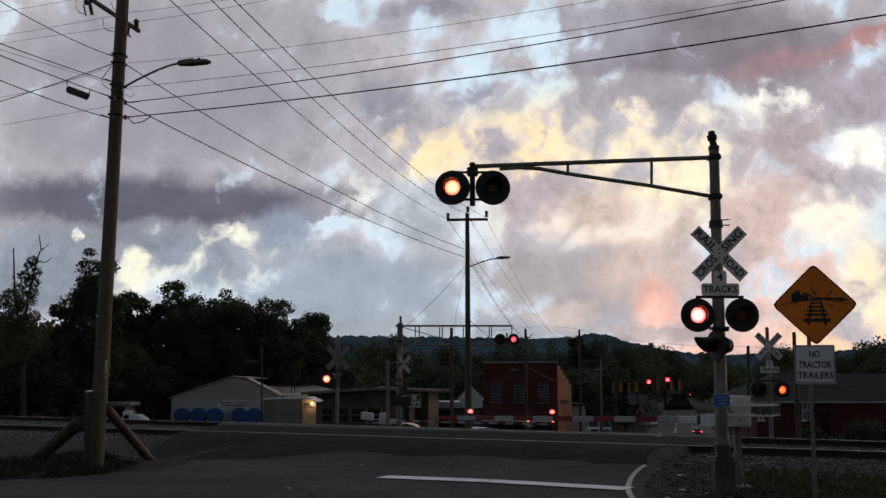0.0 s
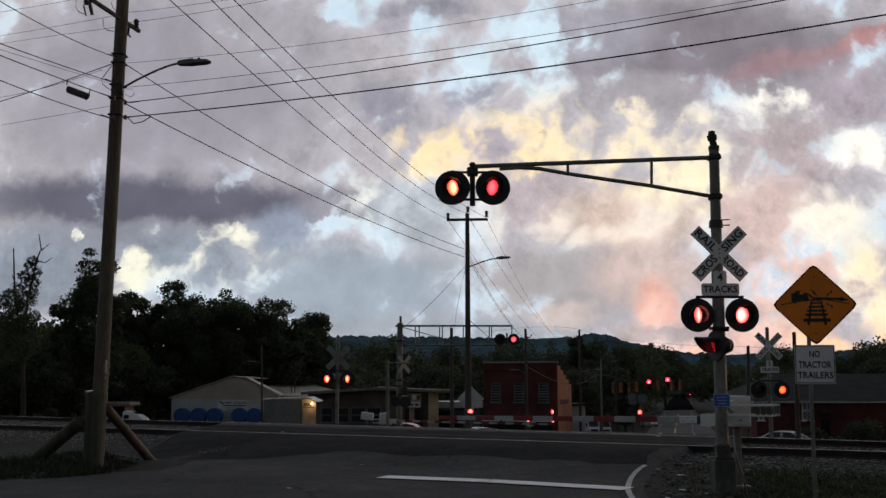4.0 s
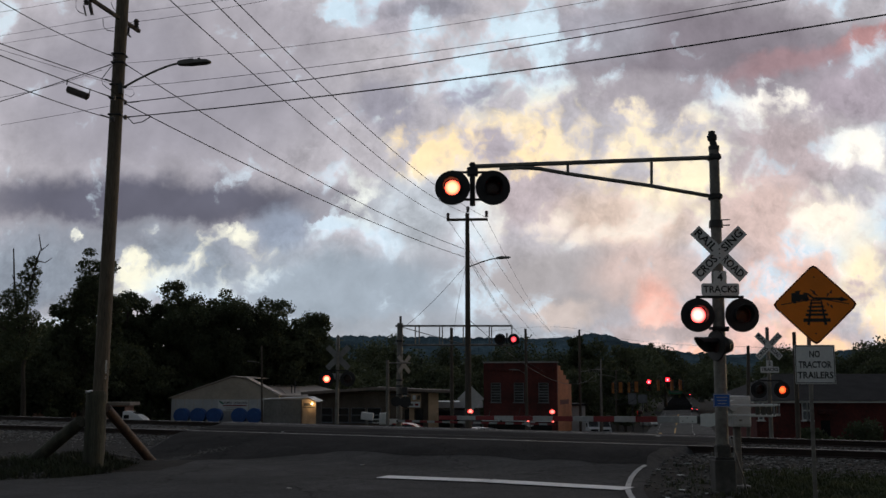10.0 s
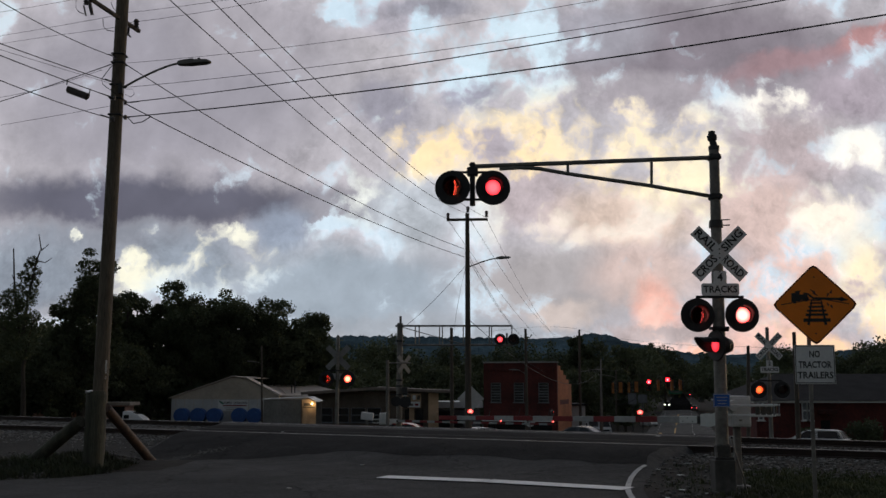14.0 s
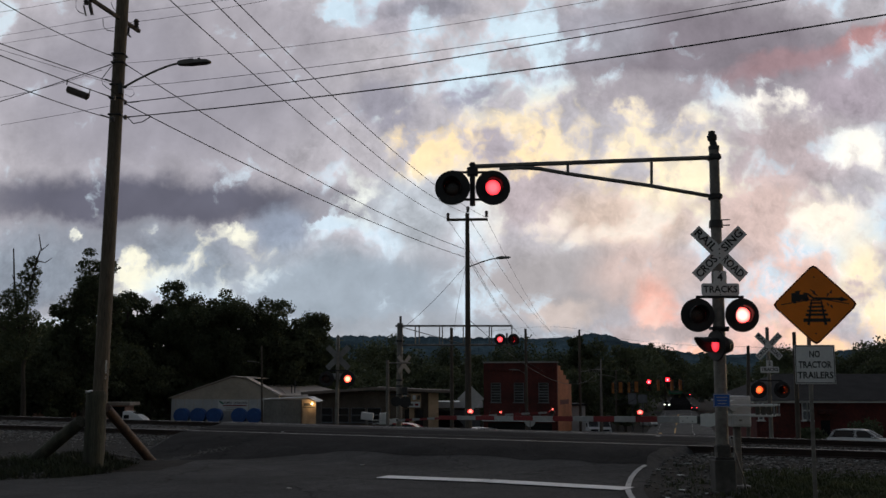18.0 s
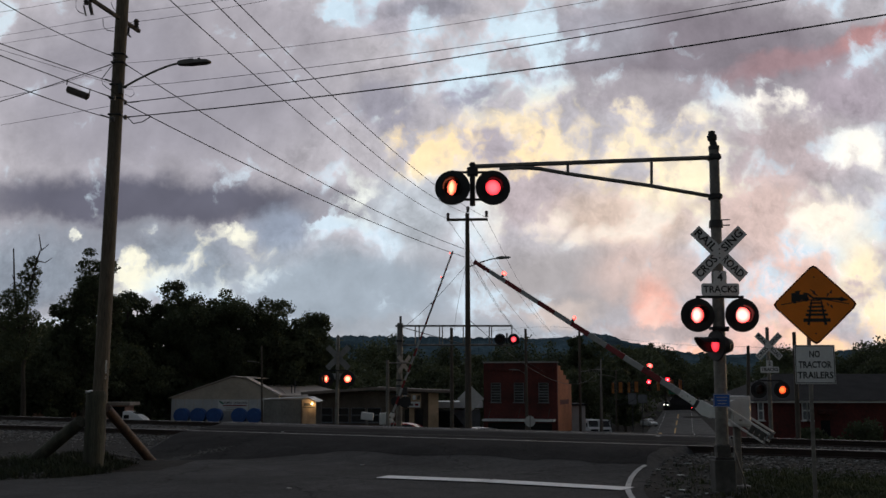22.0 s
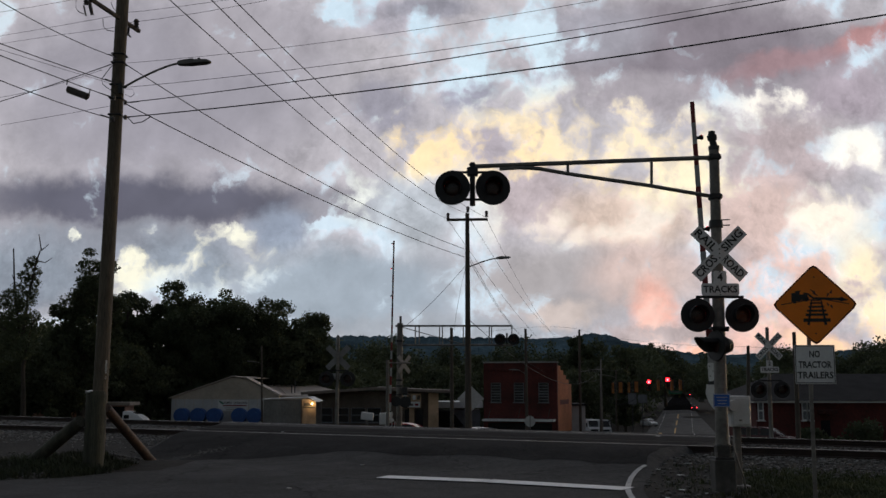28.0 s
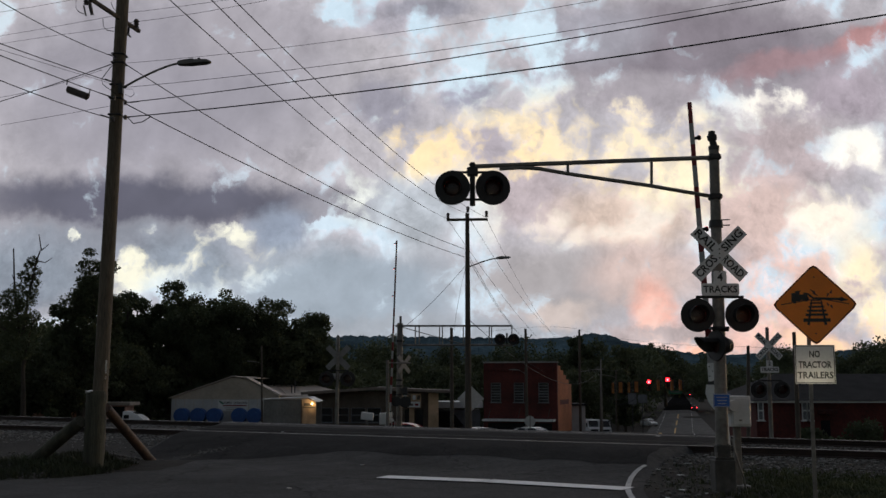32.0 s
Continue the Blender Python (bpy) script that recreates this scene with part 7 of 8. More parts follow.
def car(name, m, label, paint, suv=False, head=False, tail=False, category="car"):
    """A car that faces +x, 4.6 m long: body, glasshouse, roof, wheels, lamps, mirrors and bumpers."""
    c = thing(name, m, label, category, "cars on the road")
    h = 0.16 if suv else 0.0
    body = ((-2.28, 0.42), (-2.32, 0.75 + h), (-2.25, 0.95 + h), (-1.5, 1.0 + h), (0.75, 0.98 + h), (1.6, 0.9 + h), (2.15, 0.76 + h), (2.3, 0.58), (2.26, 0.36), (1.85, 0.3), (-1.9, 0.3))
    part("body", extruded(body, 1.82, None, 0.06), paint, c, smooth=False)
    top = 1.46 + h * 1.6
    cabin = ((-2.05 if suv else -1.75, 0.97 + h), (-1.75 if suv else -1.15, top - 0.08), (-1.3 if suv else -0.8, top - 0.03), (0.1, top - 0.03), (0.45, top - 0.1), (1.15, 0.97 + h))
    part("windows", extruded(cabin, 1.66, None, 0.2), M_GLASS_DARK, c, "dark tinted glass")
    roof = ((-1.8 if suv else -1.15, top - 0.07), (-1.3 if suv else -0.8, top), (0.05, top), (0.42, top - 0.09))
    part("roof", extruded(roof, 1.34), paint, c)
    for sy in (-1, 1):
        for xa, za, xb, zb in ((0.42, top - 0.1, 1.16, 0.98 + h), (-0.35, top - 0.05, -0.35, 0.98 + h), (-1.78 if suv else -1.15, top - 0.1, -2.05 if suv else -1.75, 0.98 + h)):
            part("pillar", rodm((xa, sy * 0.66, za), (xb, sy * 0.82, zb), 0.045, 0.05, 6), paint, c)
        part("mirror", boxm(0.14, 0.18, 0.12, pose(0.85, sy * 0.98, 1.03 + h), 0.03), paint, c)
        part("headlamp", boxm(0.12, 0.4, 0.15, pose(2.2, sy * 0.66, 0.7 + h * 0.5), 0.03), M_HEAD if head else M_TRIM, c, "clear head lamp")
        part("tail_lamp", boxm(0.1, 0.3, 0.13, pose(-2.28, sy * 0.68, 0.82 + h), 0.03), M_TAIL if tail else M_RED_STRIPE, c, "red tail lamp")
        part("door_seam", boxm(0.012, 0.012, 0.5, pose(-0.3, sy * 0.9, 0.68)), M_TYRE, c)
        for x in (-1.4, 1.4):
            wheel(c, x, sy * 0.8)
    part("bumper", boxm(0.12, 1.7, 0.16, pose(2.26, 0, 0.42), 0.03), M_TYRE, c)
    part("bumper", boxm(0.12, 1.7, 0.16, pose(-2.28, 0, 0.45), 0.03), M_TYRE, c)
    part("grille", boxm(0.05, 0.8, 0.16, pose(2.27, 0, 0.62), 0.01), M_TYRE, c)
    return c


def van(m, label):
    v = thing("van", m, label, "van", "parked vans")
    outline = ((-2.9, 0.4), (-2.95, 2.45), (-2.8, 2.6), (1.3, 2.6), (1.75, 2.45), (2.35, 1.4), (2.9, 1.15), (2.98, 0.6), (2.9, 0.4))
    part("body", extruded(outline, 2.0, None, 0.12), M_CAR_WHITE, v)
    part("windscreen", boxm(1.15, 1.62, 0.03, pose(2.09, 0, 1.94, 0, 60, 0), 0.01), M_GLASS_DARK, v, "dark windscreen")
    part("grille", boxm(0.06, 1.3, 0.3, pose(2.96, 0, 0.85), 0.02), M_TYRE, v)
    for sy in (-1, 1):
        part("headlamp", boxm(0.12, 0.3, 0.28, pose(2.88, sy * 0.78, 1.02), 0.03), M_TRIM, v)
        part("mirror", boxm(0.12, 0.2, 0.36, pose(1.9, sy * 1.12, 1.6), 0.03), M_TYRE, v)
        part("side_window", boxm(0.9, 0.02, 0.6, pose(1.2, sy * 0.95, 1.75)), M_GLASS_DARK, v)
        for x in (-1.9, 1.95):
            wheel(v, x, sy * 0.88, 0.36)
    return v


for px in (25.724, 27.695):
    van(Matrix.Translation((px, 180, land(px, 180))) @ pose(0, 0, 0, 0, 0, -84), "white parked delivery van facing the road")

# a white truck cab whose sloping nose shows beside the stores
x, z = -32.861, land(-32.861, 107)
up = (-0.836 - z) / 2.6
truck = thing("parked_truck", Matrix.Translation((x, 107, z)), "white truck cab with a long sloping nose parked beside the stores", "truck")
part("cab", extruded([(p, q * up) for p, q in ((-0.15, 0.4), (-0.15, 2.5), (0.1, 2.6), (0.7, 2.48), (1.4, 2.1), (2.0, 1.6), (2.25, 1.1), (2.25, 0.4))], 2.2, None, 0.25), M_CAR_WHITE, truck, "white cab body")
part("side_window", boxm(0.55, 0.04, 0.5 * up, pose(0.3, -1.1, 1.85 * up), 0.02), M_GLASS_DARK, truck)
part("windscreen", boxm(0.5, 1.5, 0.04, pose(1.05, 0, 2.31 * up, 0, 29, 0), 0.01), M_GLASS_DARK, truck)
for sy in (-1, 1):
    for px in (0.45, 1.6):
        wheel(truck, px, sy * 0.95, 0.5, 0.28)
x = -2.241
car("parked_car", Matrix.Translation((x, 66, -0.574 - 1.46)) @ pose(0, 0, 0, 0, 0, -12), "red saloon car parked low beyond the tracks", M_CAR_RED, False)
x = 2.99
car("parked_car", Matrix.Translation((x, 70, -1.026 - 1.46)) @ pose(0, 0, 0, 0, 0, 20), "dark grey saloon car parked low beyond the tracks", M_CAR_GREY, False)
x = 46.966
car("parked_car", Matrix.Translation((x, 235, land(x, 235))) @ pose(0, 0, 0, 0, 0, -70), "pale car parked on the roadside lot", M_CAR_WHITE, True)

# cars that pass: (paint, label, is it tall, rows of seconds and metres along the side street)
PASSING = []
for paint, label, suv, lane, rows in (
        (M_CAR_WHITE, "white saloon car driving along the side street", False, 1.8, ((0.0, -52), (2.4, -27.2), (2.7, -22.5), (3.0, -18.1), (3.5, -11.3), (4.0, -4.8), (4.6, 2.6), (32.0, 380))),
        (M_CAR_WHITE, "white estate car driving along the side street", True, -1.8, ((0.0, 82), (6.2, 3.3), (6.5, -0.4), (7.0, -6.7), (7.5, -13.4), (8.0, -20.5), (8.5, -28.3), (9.6, -43), (10.8, -54), (32.0, -54))),
        (M_CAR_WHITE, "white hatchback driving along the side street", True, -1.8, ((0.0, 176), (13.4, 4.0), (14.0, -2.3), (14.5, -8.7), (15.0, -15.8), (15.6, -25.1), (16.6, -38), (17.6, -47), (32.0, -47))),
        (M_CAR_GREY, "grey saloon car driving along the side street", False, 1.8, ((0.0, -44), (12.2, -43), (13.8, -24.1), (14.5, -13.9), (15.0, -7.4), (15.9, 3.3), (32.0, 200))),
        (M_CAR_WHITE, "white family car driving along the side street", True, 1.8, ((0.0, -50), (13.6, -49), (15.8, -27.7), (16.5, -17.3), (17.0, -11.0), (17.5, -5.4), (18.0, 0.3), (18.4, 4.7), (32.0, 160))),
        (M_CAR_DARK, "dark red car driving along the side street", True, 1.8, ((0.0, -56), (23.6, -55), (26.6, -23.0), (27.5, -11.6), (28.0, -6.4), (28.5, -0.5), (29.0, 5.0), (32.0, 40))),
        (M_CAR_WHITE, "white coupe driving along the side street", False, -1.8, ((0.0, 390), (29.7, 4.0), (30.0, 0.8), (30.5, -5.2), (31.0, -10.8), (31.5, -17.4), (32.0, -24.6)))):
    path = []
    turn = -31.8 if rows[-1][1] > rows[0][1] else 148.2
    for t, s in rows:
        x, y = side_street(s, lane)
        path.append((t, pose(x, y, land(x, y) + 0.05, 0, 0, turn)))
    PASSING.append((car("car", path[0][1], label, paint, suv), path))

# cars on the far road
for label, head, tail, off, ahead, rows in (
        ("dark car with red tail lamps driving away", False, True, 4.5, True, ((0.0, 205), (3.0, 236), (6.0, 262), (8.0, 277), (10.0, 293), (12.0, 298), (32.0, 299.5))),):
    path = []
    for t, y in rows:
        x = centre(y, off)[0]
        path.append((t, pose(x, y, road_land(x, y), 0, 0, 75)))
    PASSING.append((car("car", path[0][1], label, M_CAR_GREY, False, head, tail), path))
for px, y, label in ((96.8, 400, "distant car waiting with red tail lamps lit"), (86.8, 345, "distant car waiting with one red tail lamp seen")):
    car("car", pose(px, y, road_land(px, y), 0, 0, 75), label, M_CAR_GREY, False, False, True)
ox, oz = 69.161, road_land(69.161, 318)
PASSING.append((car("car", pose(ox - 60, 324, oz, 0, 0, 0), "oncoming car with white head lamps lit", M_CAR_GREY, True, True), [(0.0, pose(ox - 60, 324, oz, 0, 0, 0)), (9.0, pose(ox - 55, 324, oz, 0, 0, 0)), (11.4, pose(ox - 7, 323, oz, 0, 0, -10)), (11.9, pose(ox - 1, 320.5, oz, 0, 0, -75)), (12.3, pose(ox, 318, oz, 0, 0, -104)), (23.0, pose(ox - 0.6, 316, oz, 0, 0, -106)), (24.0, pose(ox - 3, 311, oz, 0, 0, -150)), (25.0, pose(ox - 9, 310, oz, 0, 0, -178)), (32.0, pose(ox - 80, 310, oz, 0, 0, -180))]))

# a car that creeps up behind the viewpoint with its lamps on, glinting in the signs
queue = car("car", pose(60, -60, 0.02, 0, 0, 150), "dark car creeping up to the crossing with lamps lit", M_CAR_GREY, False)
for ob in queue.children:
    if ob.name.startswith("headlamp"):
        ob.data.materials[0] = M_BEAM
PASSING.append((queue, [(0.0, pose(60, -60, 0.02, 0, 0, 150)), (27.0, pose(34, -34, 0.02, 0, 0, 150)), (29.5, pose(14, -21, 0.02, 0, 0, 146)), (30.3, pose(7.5, -16.5, 0.02, 0, 0, 120)), (31.0, pose(4.9, -14.3, 0.02, 0, 0, 96)), (32.0, pose(4.5, -12.9, 0.02, 0, 0, 90))]))


# ---- traffic signals over the far road ----
def traffic_signal(at, turn, label, lit=False, body=None):
    s = thing("traffic_signal", Matrix.Translation(at) @ pose(0, 0, 0, 0, 0, turn), label, "traffic light", "traffic lights")
    part("housing", boxm(0.42, 0.26, 1.2, None, 0.03), body or M_TRAFFIC_YELLOW, s)
    part("backplate", boxm(0.62, 0.02, 1.36, pose(0, 0.02, 0), 0.004), M_BLACK, s)
    # lenses made wider than their visors so a lit one includes its glow
    for z, on in ((0.35, lit), (0.0, False), (-0.35, False)):
        lens = part("lens", rodm((0, -0.13, 0), (0, -0.16, 0), 0.22, 0.22, 18), M_SIGNAL_RED if on else M_GLASS_DARK, s)
        lens.matrix_basis = pose(0, 0, z)
        part("visor", tube_visor(z), M_BLACK, s)
    part("hanger", rodm((0, 0, 0.54), (0, 0, 0.9), 0.025, 0.025, 8), M_STEEL_DARK, s)
    return s


def tube_visor(z):
    bm = bmesh.new()
    n = 14
    a = [[bm.verts.new((0.16 * math.cos(radians(-20 + 220 * k / n)), y, z + 0.16 * math.sin(radians(-20 + 220 * k / n)))) for y in (-0.13, -0.36)] for k in range(n + 1)]
    for p, q in zip(a, a[1:]):
        bm.faces.new((p[0], q[0], q[1], p[1]))
    return bm


SPAN_Y = 118.0
for at, turn, lit in (((23.651, 118, 1.771), 0, True), ((25.803, 118, 2.029), 0, True), ((20.396, 118, 1.514), 180, False), ((22.217, 118, 1.578), 180, False), ((19.385, 117, 1.453), 75, False), ((21.19, 117, 1.517), 80, False), ((24.546, 117, 1.772), 85, False), ((26.092, 117, 1.772), 95, False), ((27.059, 117, 1.772), 90, False)):
    body = M_TRAFFIC_YELLOW
    traffic_signal(at, turn, "black-backed traffic signal showing red over the far road" if lit else "amber traffic signal turned away over the far road", lit, body)
for px in ((18.2, 118, -4.178), (32.023, 119, -4.23)):
    sp = thing("signal_pole", Matrix.Translation((px[0], px[1], land(px[0], px[1]))), "slim grey pole carrying the traffic signal span wire", "pole", "signal poles")
    part("pole", rodm((0, 0, 0), (0, 0, 8.2), 0.14, 0.09, 12), M_GALV, sp)
wire("span_wire", (18.363, 118, 3.707), (32.314, 119, 3.853), 0.978, 0.015, "black span wire carrying the traffic signals")
wire("span_wire", (18.299, 118, 0.613), (22.452, 118, 0.613), 1.030, 0.03, "drooping black cable by the roadside")
wire("span_wire", (18.313, 118, 1.256), (21.819, 118, 1.256), 1.157, 0.03, "drooping black cable by the roadside")
sg_n = thing("street_sign", Matrix.Translation((26.682, 118, 0.999)), "green street name sign hung over the road", "street sign")
part("panel", boxm(1.5, 0.02, 0.42, None, 0.01), M_GREEN_SIGN, sg_n)
part("lettering_bar", boxm(1.1, 0.006, 0.12, pose(0, -0.014, 0)), M_LOUVRE, sg_n)
for at, w, h, label in (((27.622, 150, -0.225), 1.2, 1.6, "white shop sign panel beside the far road"), ((29.106, 150, -0.225), 1.3, 1.2, "grey shop sign panel on a post by the far road")):
    b = thing("shop_sign", Matrix.Translation((at[0], at[1], land(at[0], at[1]))), label, "shop sign", "shop signs")
    hz = at[2] - land(at[0], at[1])
    part("panel", boxm(w, 0.15, h, pose(0, 0, hz), 0.02), M_LOUVRE, b)
    part("post", rodm((0, 0.05, 0), (0, 0.05, hz - h / 2), 0.08, 0.08, 8), M_STEEL_DARK, b)

# backs of signs beyond the tracks
def sign_back(base, at, kind, size, label):
    s = thing("road_sign", Matrix.Translation(base), label, "road sign", "sign backs")
    h = Vector(at) - Vector(base)
    part("post", boxm(0.07, 0.05, h.z + size * 0.6, pose(h.x, 0.05 - 0.08, (h.z + size * 0.6) / 2), 0.005), M_GALV, s)
    bm = bmesh.new()
    if kind == "diamond":
        add_box(bm, size, 0.006, size, Matrix.Translation(h) @ pose(0, 0, 0, 0, 45, 0))
    else:
        add_rod(bm, h + Vector((0, 0.003, 0)), h - Vector((0, 0.003, 0)), size / 2, size / 2, 28)
    part("panel", bm, M_SIGN_BACK, s, "bare aluminium sign back")


sign_back((1.423, 50, -0.406), (1.347, 50, 1.192), "diamond", 0.92, "bare metal back of a diamond warning sign")
sign_back((6.902, 82, -2.765), (6.921, 82, -1.041), "round", 0.86, "bare metal back of a round warning sign")
# white cabinet with a hand-made sign by the crossing
cb = thing("relay_cabinet", Matrix.Translation((-3.819, 52, land(-4, 52))), "small white equipment cabinet beside the far gate", "cabinet")
cz = 0.289 - land(-4, 52)
part("body", boxm(0.62, 0.4, 0.36, pose(0, 0, cz, 0, 6, 0), 0.02), M_TRIM, cb)
part("leg", rodm((0, 0, 0), (0, 0, cz), 0.05, 0.05, 8), M_GALV, cb)


# ---- loose stones, ballast, grass and weeds near the camera ----
def scatter_mesh(name, spots, shapes, material, label, category):
    """One joined mesh of small pieces; spots are (x, y, z, size, turn)."""
    vs, fs, n = [], [], 0
    for i, (x, y, z, s, a) in enumerate(spots):
        v, f = shapes[i % len(shapes)]
        ca, sa = math.cos(a) * s, math.sin(a) * s
        p = np.column_stack((v[:, 0] * ca - v[:, 1] * sa + x, v[:, 0] * sa + v[:, 1] * ca + y, v[:, 2] * s + z))
        vs.append(p)
        fs += [[k + n for k in q] for q in f]
        n += len(v)
    me = bpy.data.meshes.new(name)
    me.from_pydata(np.vstack(vs).tolist(), [], fs)
    me.materials.append(material)
    return tagged(new(name, me), label, category, kind="stuff")


def stone_shapes(k):
    out = []
    for i in range(k):
        bm = bmesh.new()
        bmesh.ops.create_icosphere(bm, subdivisions=1, radius=1.0)
        rng = random.Random(i)
        for v in bm.verts:
            v.co *= rng.uniform(0.65, 1.1)
            v.co.z *= 0.7
        bm.verts.ensure_lookup_table()
        out.append((np.array([v.co[:] for v in bm.verts]), [[v.index for v in f.verts] for f in bm.faces]))
        bm.free()
    return out


rng = random.Random(5)
spots = []
while len(spots) < 12000:
    x = rng.uniform(-26, 17)
    d = rng.uniform(-4.2, 8.2)
    y = NEAR_TRACK[0] + NEAR_TRACK[1] * x + d / 0.865
    if road_left(y) - 0.1 < x < road_right(y) + 0.1:
        continue
    if rng.random() > (1 - max(0.0, -d - 2.2) / 2.0):
        continue
    spots.append((x, y, land(x, y) + 0.0, rng.uniform(0.022, 0.06), rng.uniform(0, 6.3)))
scatter_mesh("ballast_stones", spots, stone_shapes(9), M_STONE, "grey crushed stone ballast along the tracks", "ballast")
spots = []
while len(spots) < 2000:
    x, y = (rng.uniform(3.7, 11), rng.uniform(16, 25)) if rng.random() < 0.6 else (rng.uniform(-13, -6.2), rng.uniform(19.6, 29))
    if road_left(y) - 0.05 < x < road_right(y) + 0.05:
        continue
    spots.append((x, y, land(x, y) + 0.01, rng.uniform(0.015, 0.085) * rng.uniform(0.4, 1.1), rng.uniform(0, 6.3)))
scatter_mesh("loose_stones", spots, stone_shapes(7), M_PEBBLE, "scattered loose stones and litter on the verge", "stones")


spots = []
while len(spots) < 2600:
    x, y = rng.uniform(-14, -6.9), rng.uniform(20.4, 28)
    if x < road_left(y) + 0.25:
        spots.append((x, y, land(x, y) + 0.005, rng.uniform(0.012, 0.045), rng.uniform(0, 6.3)))
SHOULDER = [Vector(p) for p in ((-8.4, 22.0), (-7.42, 23.3), (-6.96, 24.6), (-6.84, 25.9), (-6.6, 27.2), (-6.1, 28.2))]
while len(spots) < 4300:
    k = rng.randrange(5)
    p = SHOULDER[k].lerp(SHOULDER[k + 1], rng.random())
    x, y = p.x + rng.gauss(0, 0.16), p.y + rng.gauss(0, 0.2)
    on = road_left(y) - 0.01 < x < road_right(y) + 0.01
    spots.append((x, y, (road_land(x, y) if on else land(x, y)) + 0.003, rng.uniform(0.008, 0.03), rng.uniform(0, 6.3)))
scatter_mesh("gravel", spots, stone_shapes(6), M_PEBBLE, "pale gravel strewn along the road edge", "gravel")


def blade_shapes(k, height):
    out = []
    for i in range(k):
        r = random.Random(50 + i)
        v, f = [], []
        for b in range(7):
            a, l, w = r.uniform(0, 6.3), height * r.uniform(0.5, 1.2), r.uniform(0.006, 0.012)
            ox, oy, dx, dy = r.uniform(-0.06, 0.06), r.uniform(-0.06, 0.06), math.cos(a) * l * r.uniform(0.15, 0.6), math.sin(a) * l * r.uniform(0.15, 0.6)
            nx, ny = -math.sin(a) * w, math.cos(a) * w
            n = len(v)
            v += [(ox - nx, oy - ny, 0), (ox + nx, oy + ny, 0), (ox + dx * 0.4 + nx * 0.8, oy + dy * 0.4 + ny * 0.8, l * 0.6), (ox + dx * 0.4 - nx * 0.8, oy + dy * 0.4 - ny * 0.8, l * 0.6), (ox + dx, oy + dy, l)]
            f += [[n, n + 1, n + 2, n + 3], [n + 3, n + 2, n + 4]]
        out.append((np.array(v), f))
    return out


spots = []
while len(spots) < 15000:
    x, y = rng.uniform(4.2, 16), rng.uniform(13, 24)
    if x < road_right(y) + 0.4 or off_track(NEAR_TRACK, x, y) > -2.6:
        continue
    thin = 0.06 + 0.94 * step(0.0, 1.8, x - 5.2 + (20.5 - y) * 0.12) * (1 - step(-4.6, -2.6, off_track(NEAR_TRACK, x, y)))
    if rng.random() > thin or noise.noise(Vector((x * 0.8, y * 0.8, 3))) < rng.uniform(-0.9, -0.1):
        continue
    spots.append((x, y, land(x, y) - 0.01, rng.uniform(0.5, 1.3), rng.uniform(0, 6.3)))
scatter_mesh("grass", spots, blade_shapes(10, 0.085), M_GRASS, "rough dusky grass on the verge by the signs", "grass")
spots = []
while len(spots) < 3600:
    x, y = rng.uniform(-12.5, -6.0), rng.uniform(19.4, 24)
    if x > road_left(y) - 0.05 or noise.noise(Vector((x * 0.9, y * 0.9, 8))) < rng.uniform(-0.5, 0.6):
        continue
    spots.append((x, y, land(x, y) - 0.01, rng.uniform(0.25, 1.2) ** 1.5, rng.uniform(0, 6.3)))
for _ in range(260):
    # taller stalks close to the posts
    x, y = rng.gauss(-8.0, 0.7), rng.gauss(22.6, 0.5)
    if x < road_left(y) - 0.1:
        spots.append((x, y, land(x, y) - 0.01, rng.uniform(0.7, 1.6), rng.uniform(0, 6.3)))
scatter_mesh("weeds", spots, blade_shapes(10, 0.15), M_WEED, "dark weeds round the stub post", "weeds")

# shrubs before the brick building
for at, r in (((32.304, 80, -2.005), 2.0), ((29.074, 81, -2.054), 1.4), ((30.242, 80, -2.091), 0.9)):
    x, y = at[0], at[1]
    b = thing("shrub", Matrix.Translation((x, y, land(x, y))), "dark rounded evergreen shrub by the brick wall", "shrub", "shrubs")
    lobes = [(rng.uniform(-0.5, 0.5) * r, rng.uniform(-0.4, 0.4) * r, r * rng.uniform(0.3, 0.85), r * rng.uniform(0.35, 0.55), r * rng.uniform(0.35, 0.5)) for _ in range(9)]
    o = new("foliage", crown_mesh(lobes, 1500, 0.14, int(x), M_LEAF))
    o.parent = b
    part("stem", rodm((0, 0, 0), (0, 0, r * 0.6), 0.08, 0.04, 6), M_BARK, b)

# scraps of pale litter and lane studs
for at, size, turn in (((4.85, 21.16), 0.16, 0), ((4.30, 18.66), 0.20, 47), ((3.75, 17.36), 0.14, 94), ((5.39, 22.84), 0.20, 141), ((4.59, 22.11), 0.10, 8), ((4.58, 18.08), 0.12, 55), ((6.12, 21.97), 0.10, 102), ((-1.89, 24.11), 0.10, 149), ((6.18, 29.71), 0.14, 16), ((-5.00, 32.22), 0.12, 63), ((-2.79, 18.86), 0.16, 110)):
    z = max(land(*at), road_land(*at) if road_left(at[1]) < at[0] < road_right(at[1]) else -9)
    scrap = thing("litter", pose(at[0], at[1], z + 0.015, 4, 3, turn), "scrap of pale crumpled litter on the ground", "litter", "litter")
    bm = polygon(bmesh.new(), ((-size / 2, -size * 0.15), (-size * 0.1, -size * 0.26), (size / 2, -size * 0.1), (size * 0.42, size * 0.16), (-size * 0.05, size * 0.24), (-size * 0.45, size * 0.12)), 0.0, 0.012)
    part("paper", bm, M_TRIM, scrap)


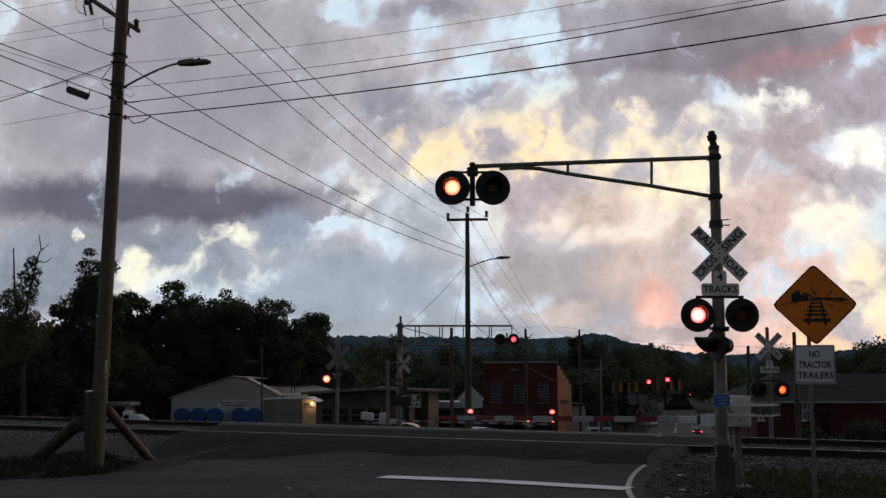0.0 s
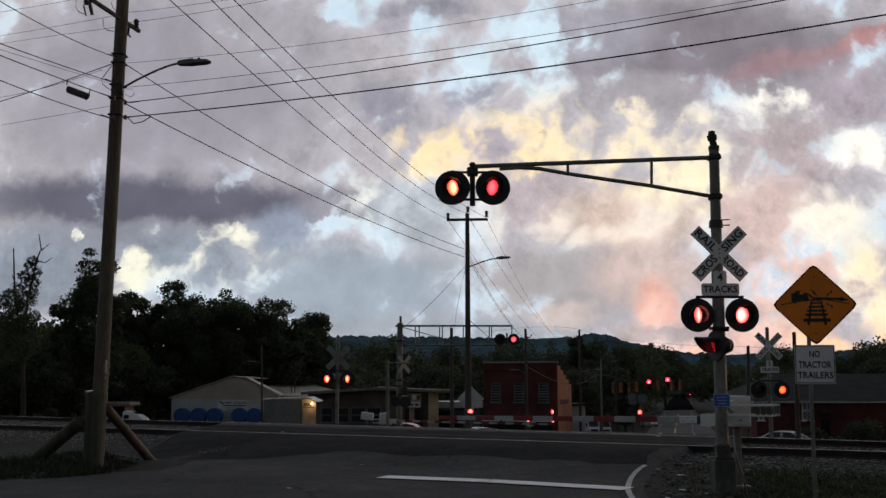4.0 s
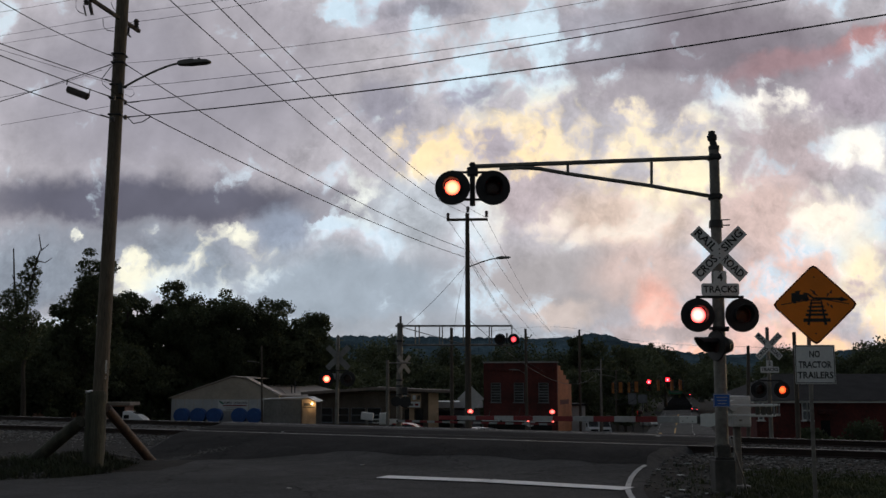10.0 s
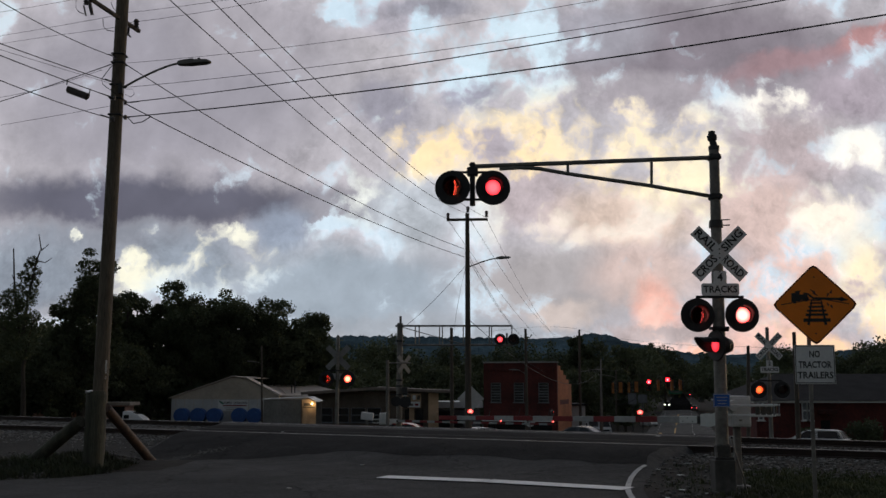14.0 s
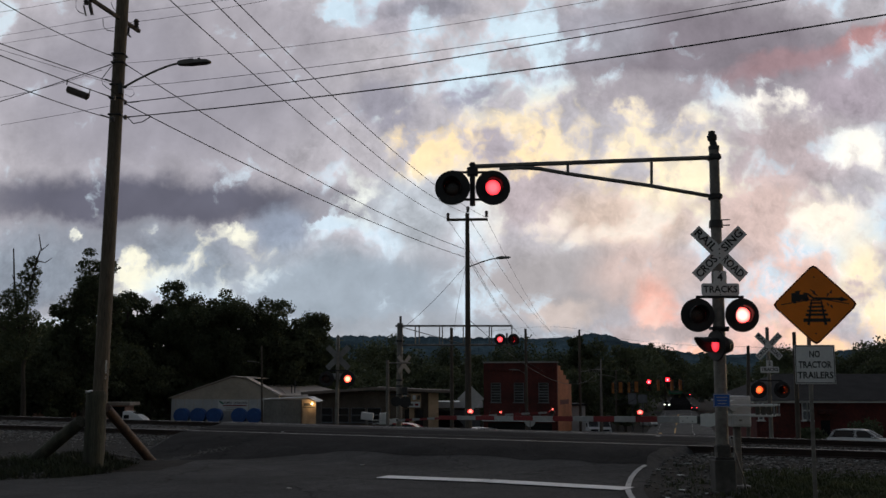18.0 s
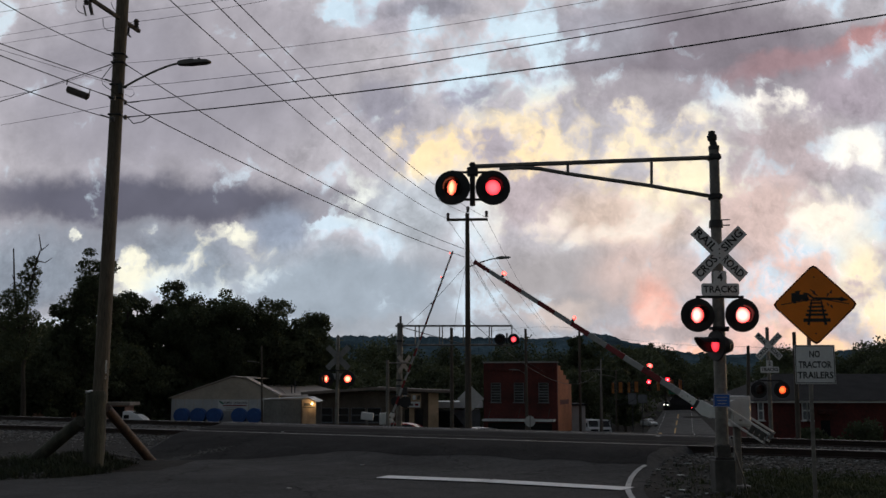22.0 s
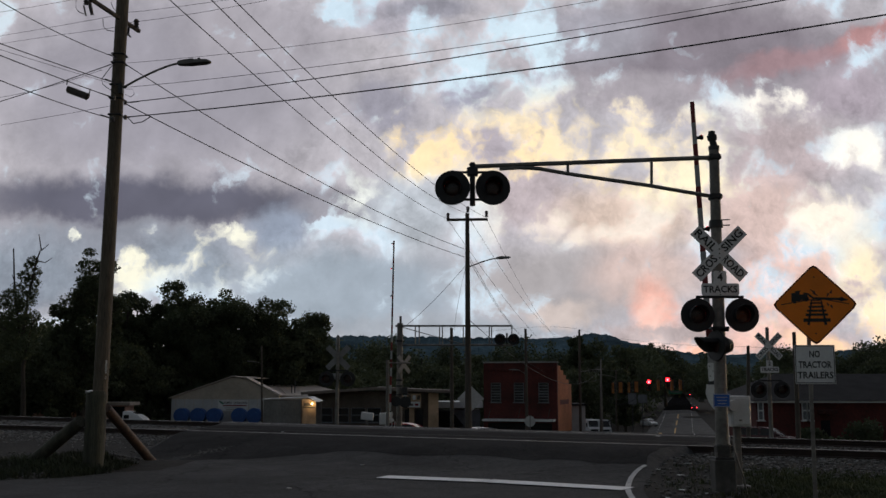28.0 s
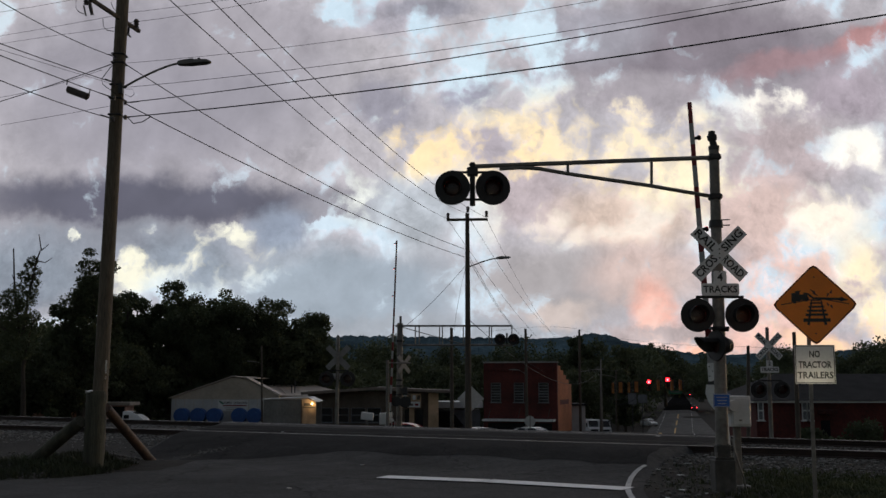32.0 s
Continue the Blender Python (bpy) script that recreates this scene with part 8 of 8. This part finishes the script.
# ---- what moves ----
def flip_rows(m, changes, start):
    """Rows for a roundel that shows its lit face when lit, from a list of (seconds, lit)."""
    def at(angle):
        return m @ pose(0, 0, 0, 0, 0, angle)
    rows, now = [(0.0, at(0 if start else 180))], start
    for t, lit in changes:
        if lit == now or t < 0.1:
            continue
        a, b = (0, 180) if now else (180, 360)
        t += -0.015 if lit else 0.03
        for i, dt in enumerate((-0.0667, -0.0333, 0.0, 0.0333)):
            rows.append((t + dt, at(a + (b - a) * i / 3)))
        now = lit
    rows.append((32.0, at(0 if now else 180)))
    return rows


def alternate(first_off, first_on, period, stop, lit_at_start):
    """Times at which a flashing lamp goes off and on until it stops."""
    out = []
    k = 0
    while first_off + k * period < stop or first_on + k * period < stop:
        out += [(first_off + k * period, False), (first_on + k * period, True)]
        k += 1
    out = sorted(c for c in out if c[0] < stop)
    return out + [(stop, False)]


def motions():
    walk(CLOUD, [(0.0, pose(*EYE)), (32.0, pose(*EYE, 0, 0, 0.2))])
    def lifts(pivot, turn, rows):
        spin = pose(0, 0, 0, 0, 0, turn)
        return [(t, Matrix.Translation(pivot) @ spin @ pose(0, 0, 0, 0, a, 0) @ spin.inverted()) for t, a in rows]

    walk(near_arm, lifts(GATE, -26, [(0.0, -0.4), (19.15, -0.4), (19.4, 1.4), (19.7, 5.2), (20.0, 9.0), (20.3, 12.8), (20.6, 16.6), (21.0, 20.6), (21.5, 26.4), (22.0, 32.6), (22.6, 39.0), (23.0, 43.4), (24.0, 54.2), (25.0, 64.3), (25.5, 69.4), (26.0, 74.6), (26.5, 80.0), (27.0, 85.8), (27.3, 89.3), (27.5, 89.9), (27.75, 88.7), (28.0, 87.8), (28.6, 87.4), (32.0, 87.3)]))
    walk(far_arm, lifts(FARGATE, 149, [(0.0, 0), (17.75, 0), (18.0, 3.5), (18.5, 13.9), (18.8, 19.1), (19.0, 22.7), (19.7, 32.7), (20.0, 37.1), (20.6, 45.5), (21.0, 51.1), (21.5, 58.8), (22.0, 66.2), (23.0, 81.8), (23.4, 88.6), (23.6, 91.0), (23.8, 91.0), (24.0, 88.5), (24.4, 83.8), (24.6, 83.9), (25.0, 87.1), (25.5, 90.2), (26.0, 89.8), (26.5, 88.0), (27.2, 88.5), (28.0, 88.9), (30.0, 88.2), (32.0, 87.8)]))
    for ob, path in PASSING:
        walk(ob, path)
    near_left = alternate(0.27, 0.86, 1.245, 26.9, True)
    near_right = alternate(0.86, 0.27, 1.245, 26.9, False)
    far_left = alternate(0.86, 0.14, 1.486, 23.66, False)
    far_right = alternate(0.14, 0.86, 1.486, 23.66, True)
    plans = {"left": (near_left, True), "right": (near_right, False), "far_left": (far_left, False), "far_right": (far_right, True),
             "steady": ([(26.9, False)], True), "far_steady": ([(23.66, False)], True)}
    for ob, m, circuit in SPIN:
        changes, start = plans[circuit]
        walk(ob, flip_rows(m, changes, start))


motions()
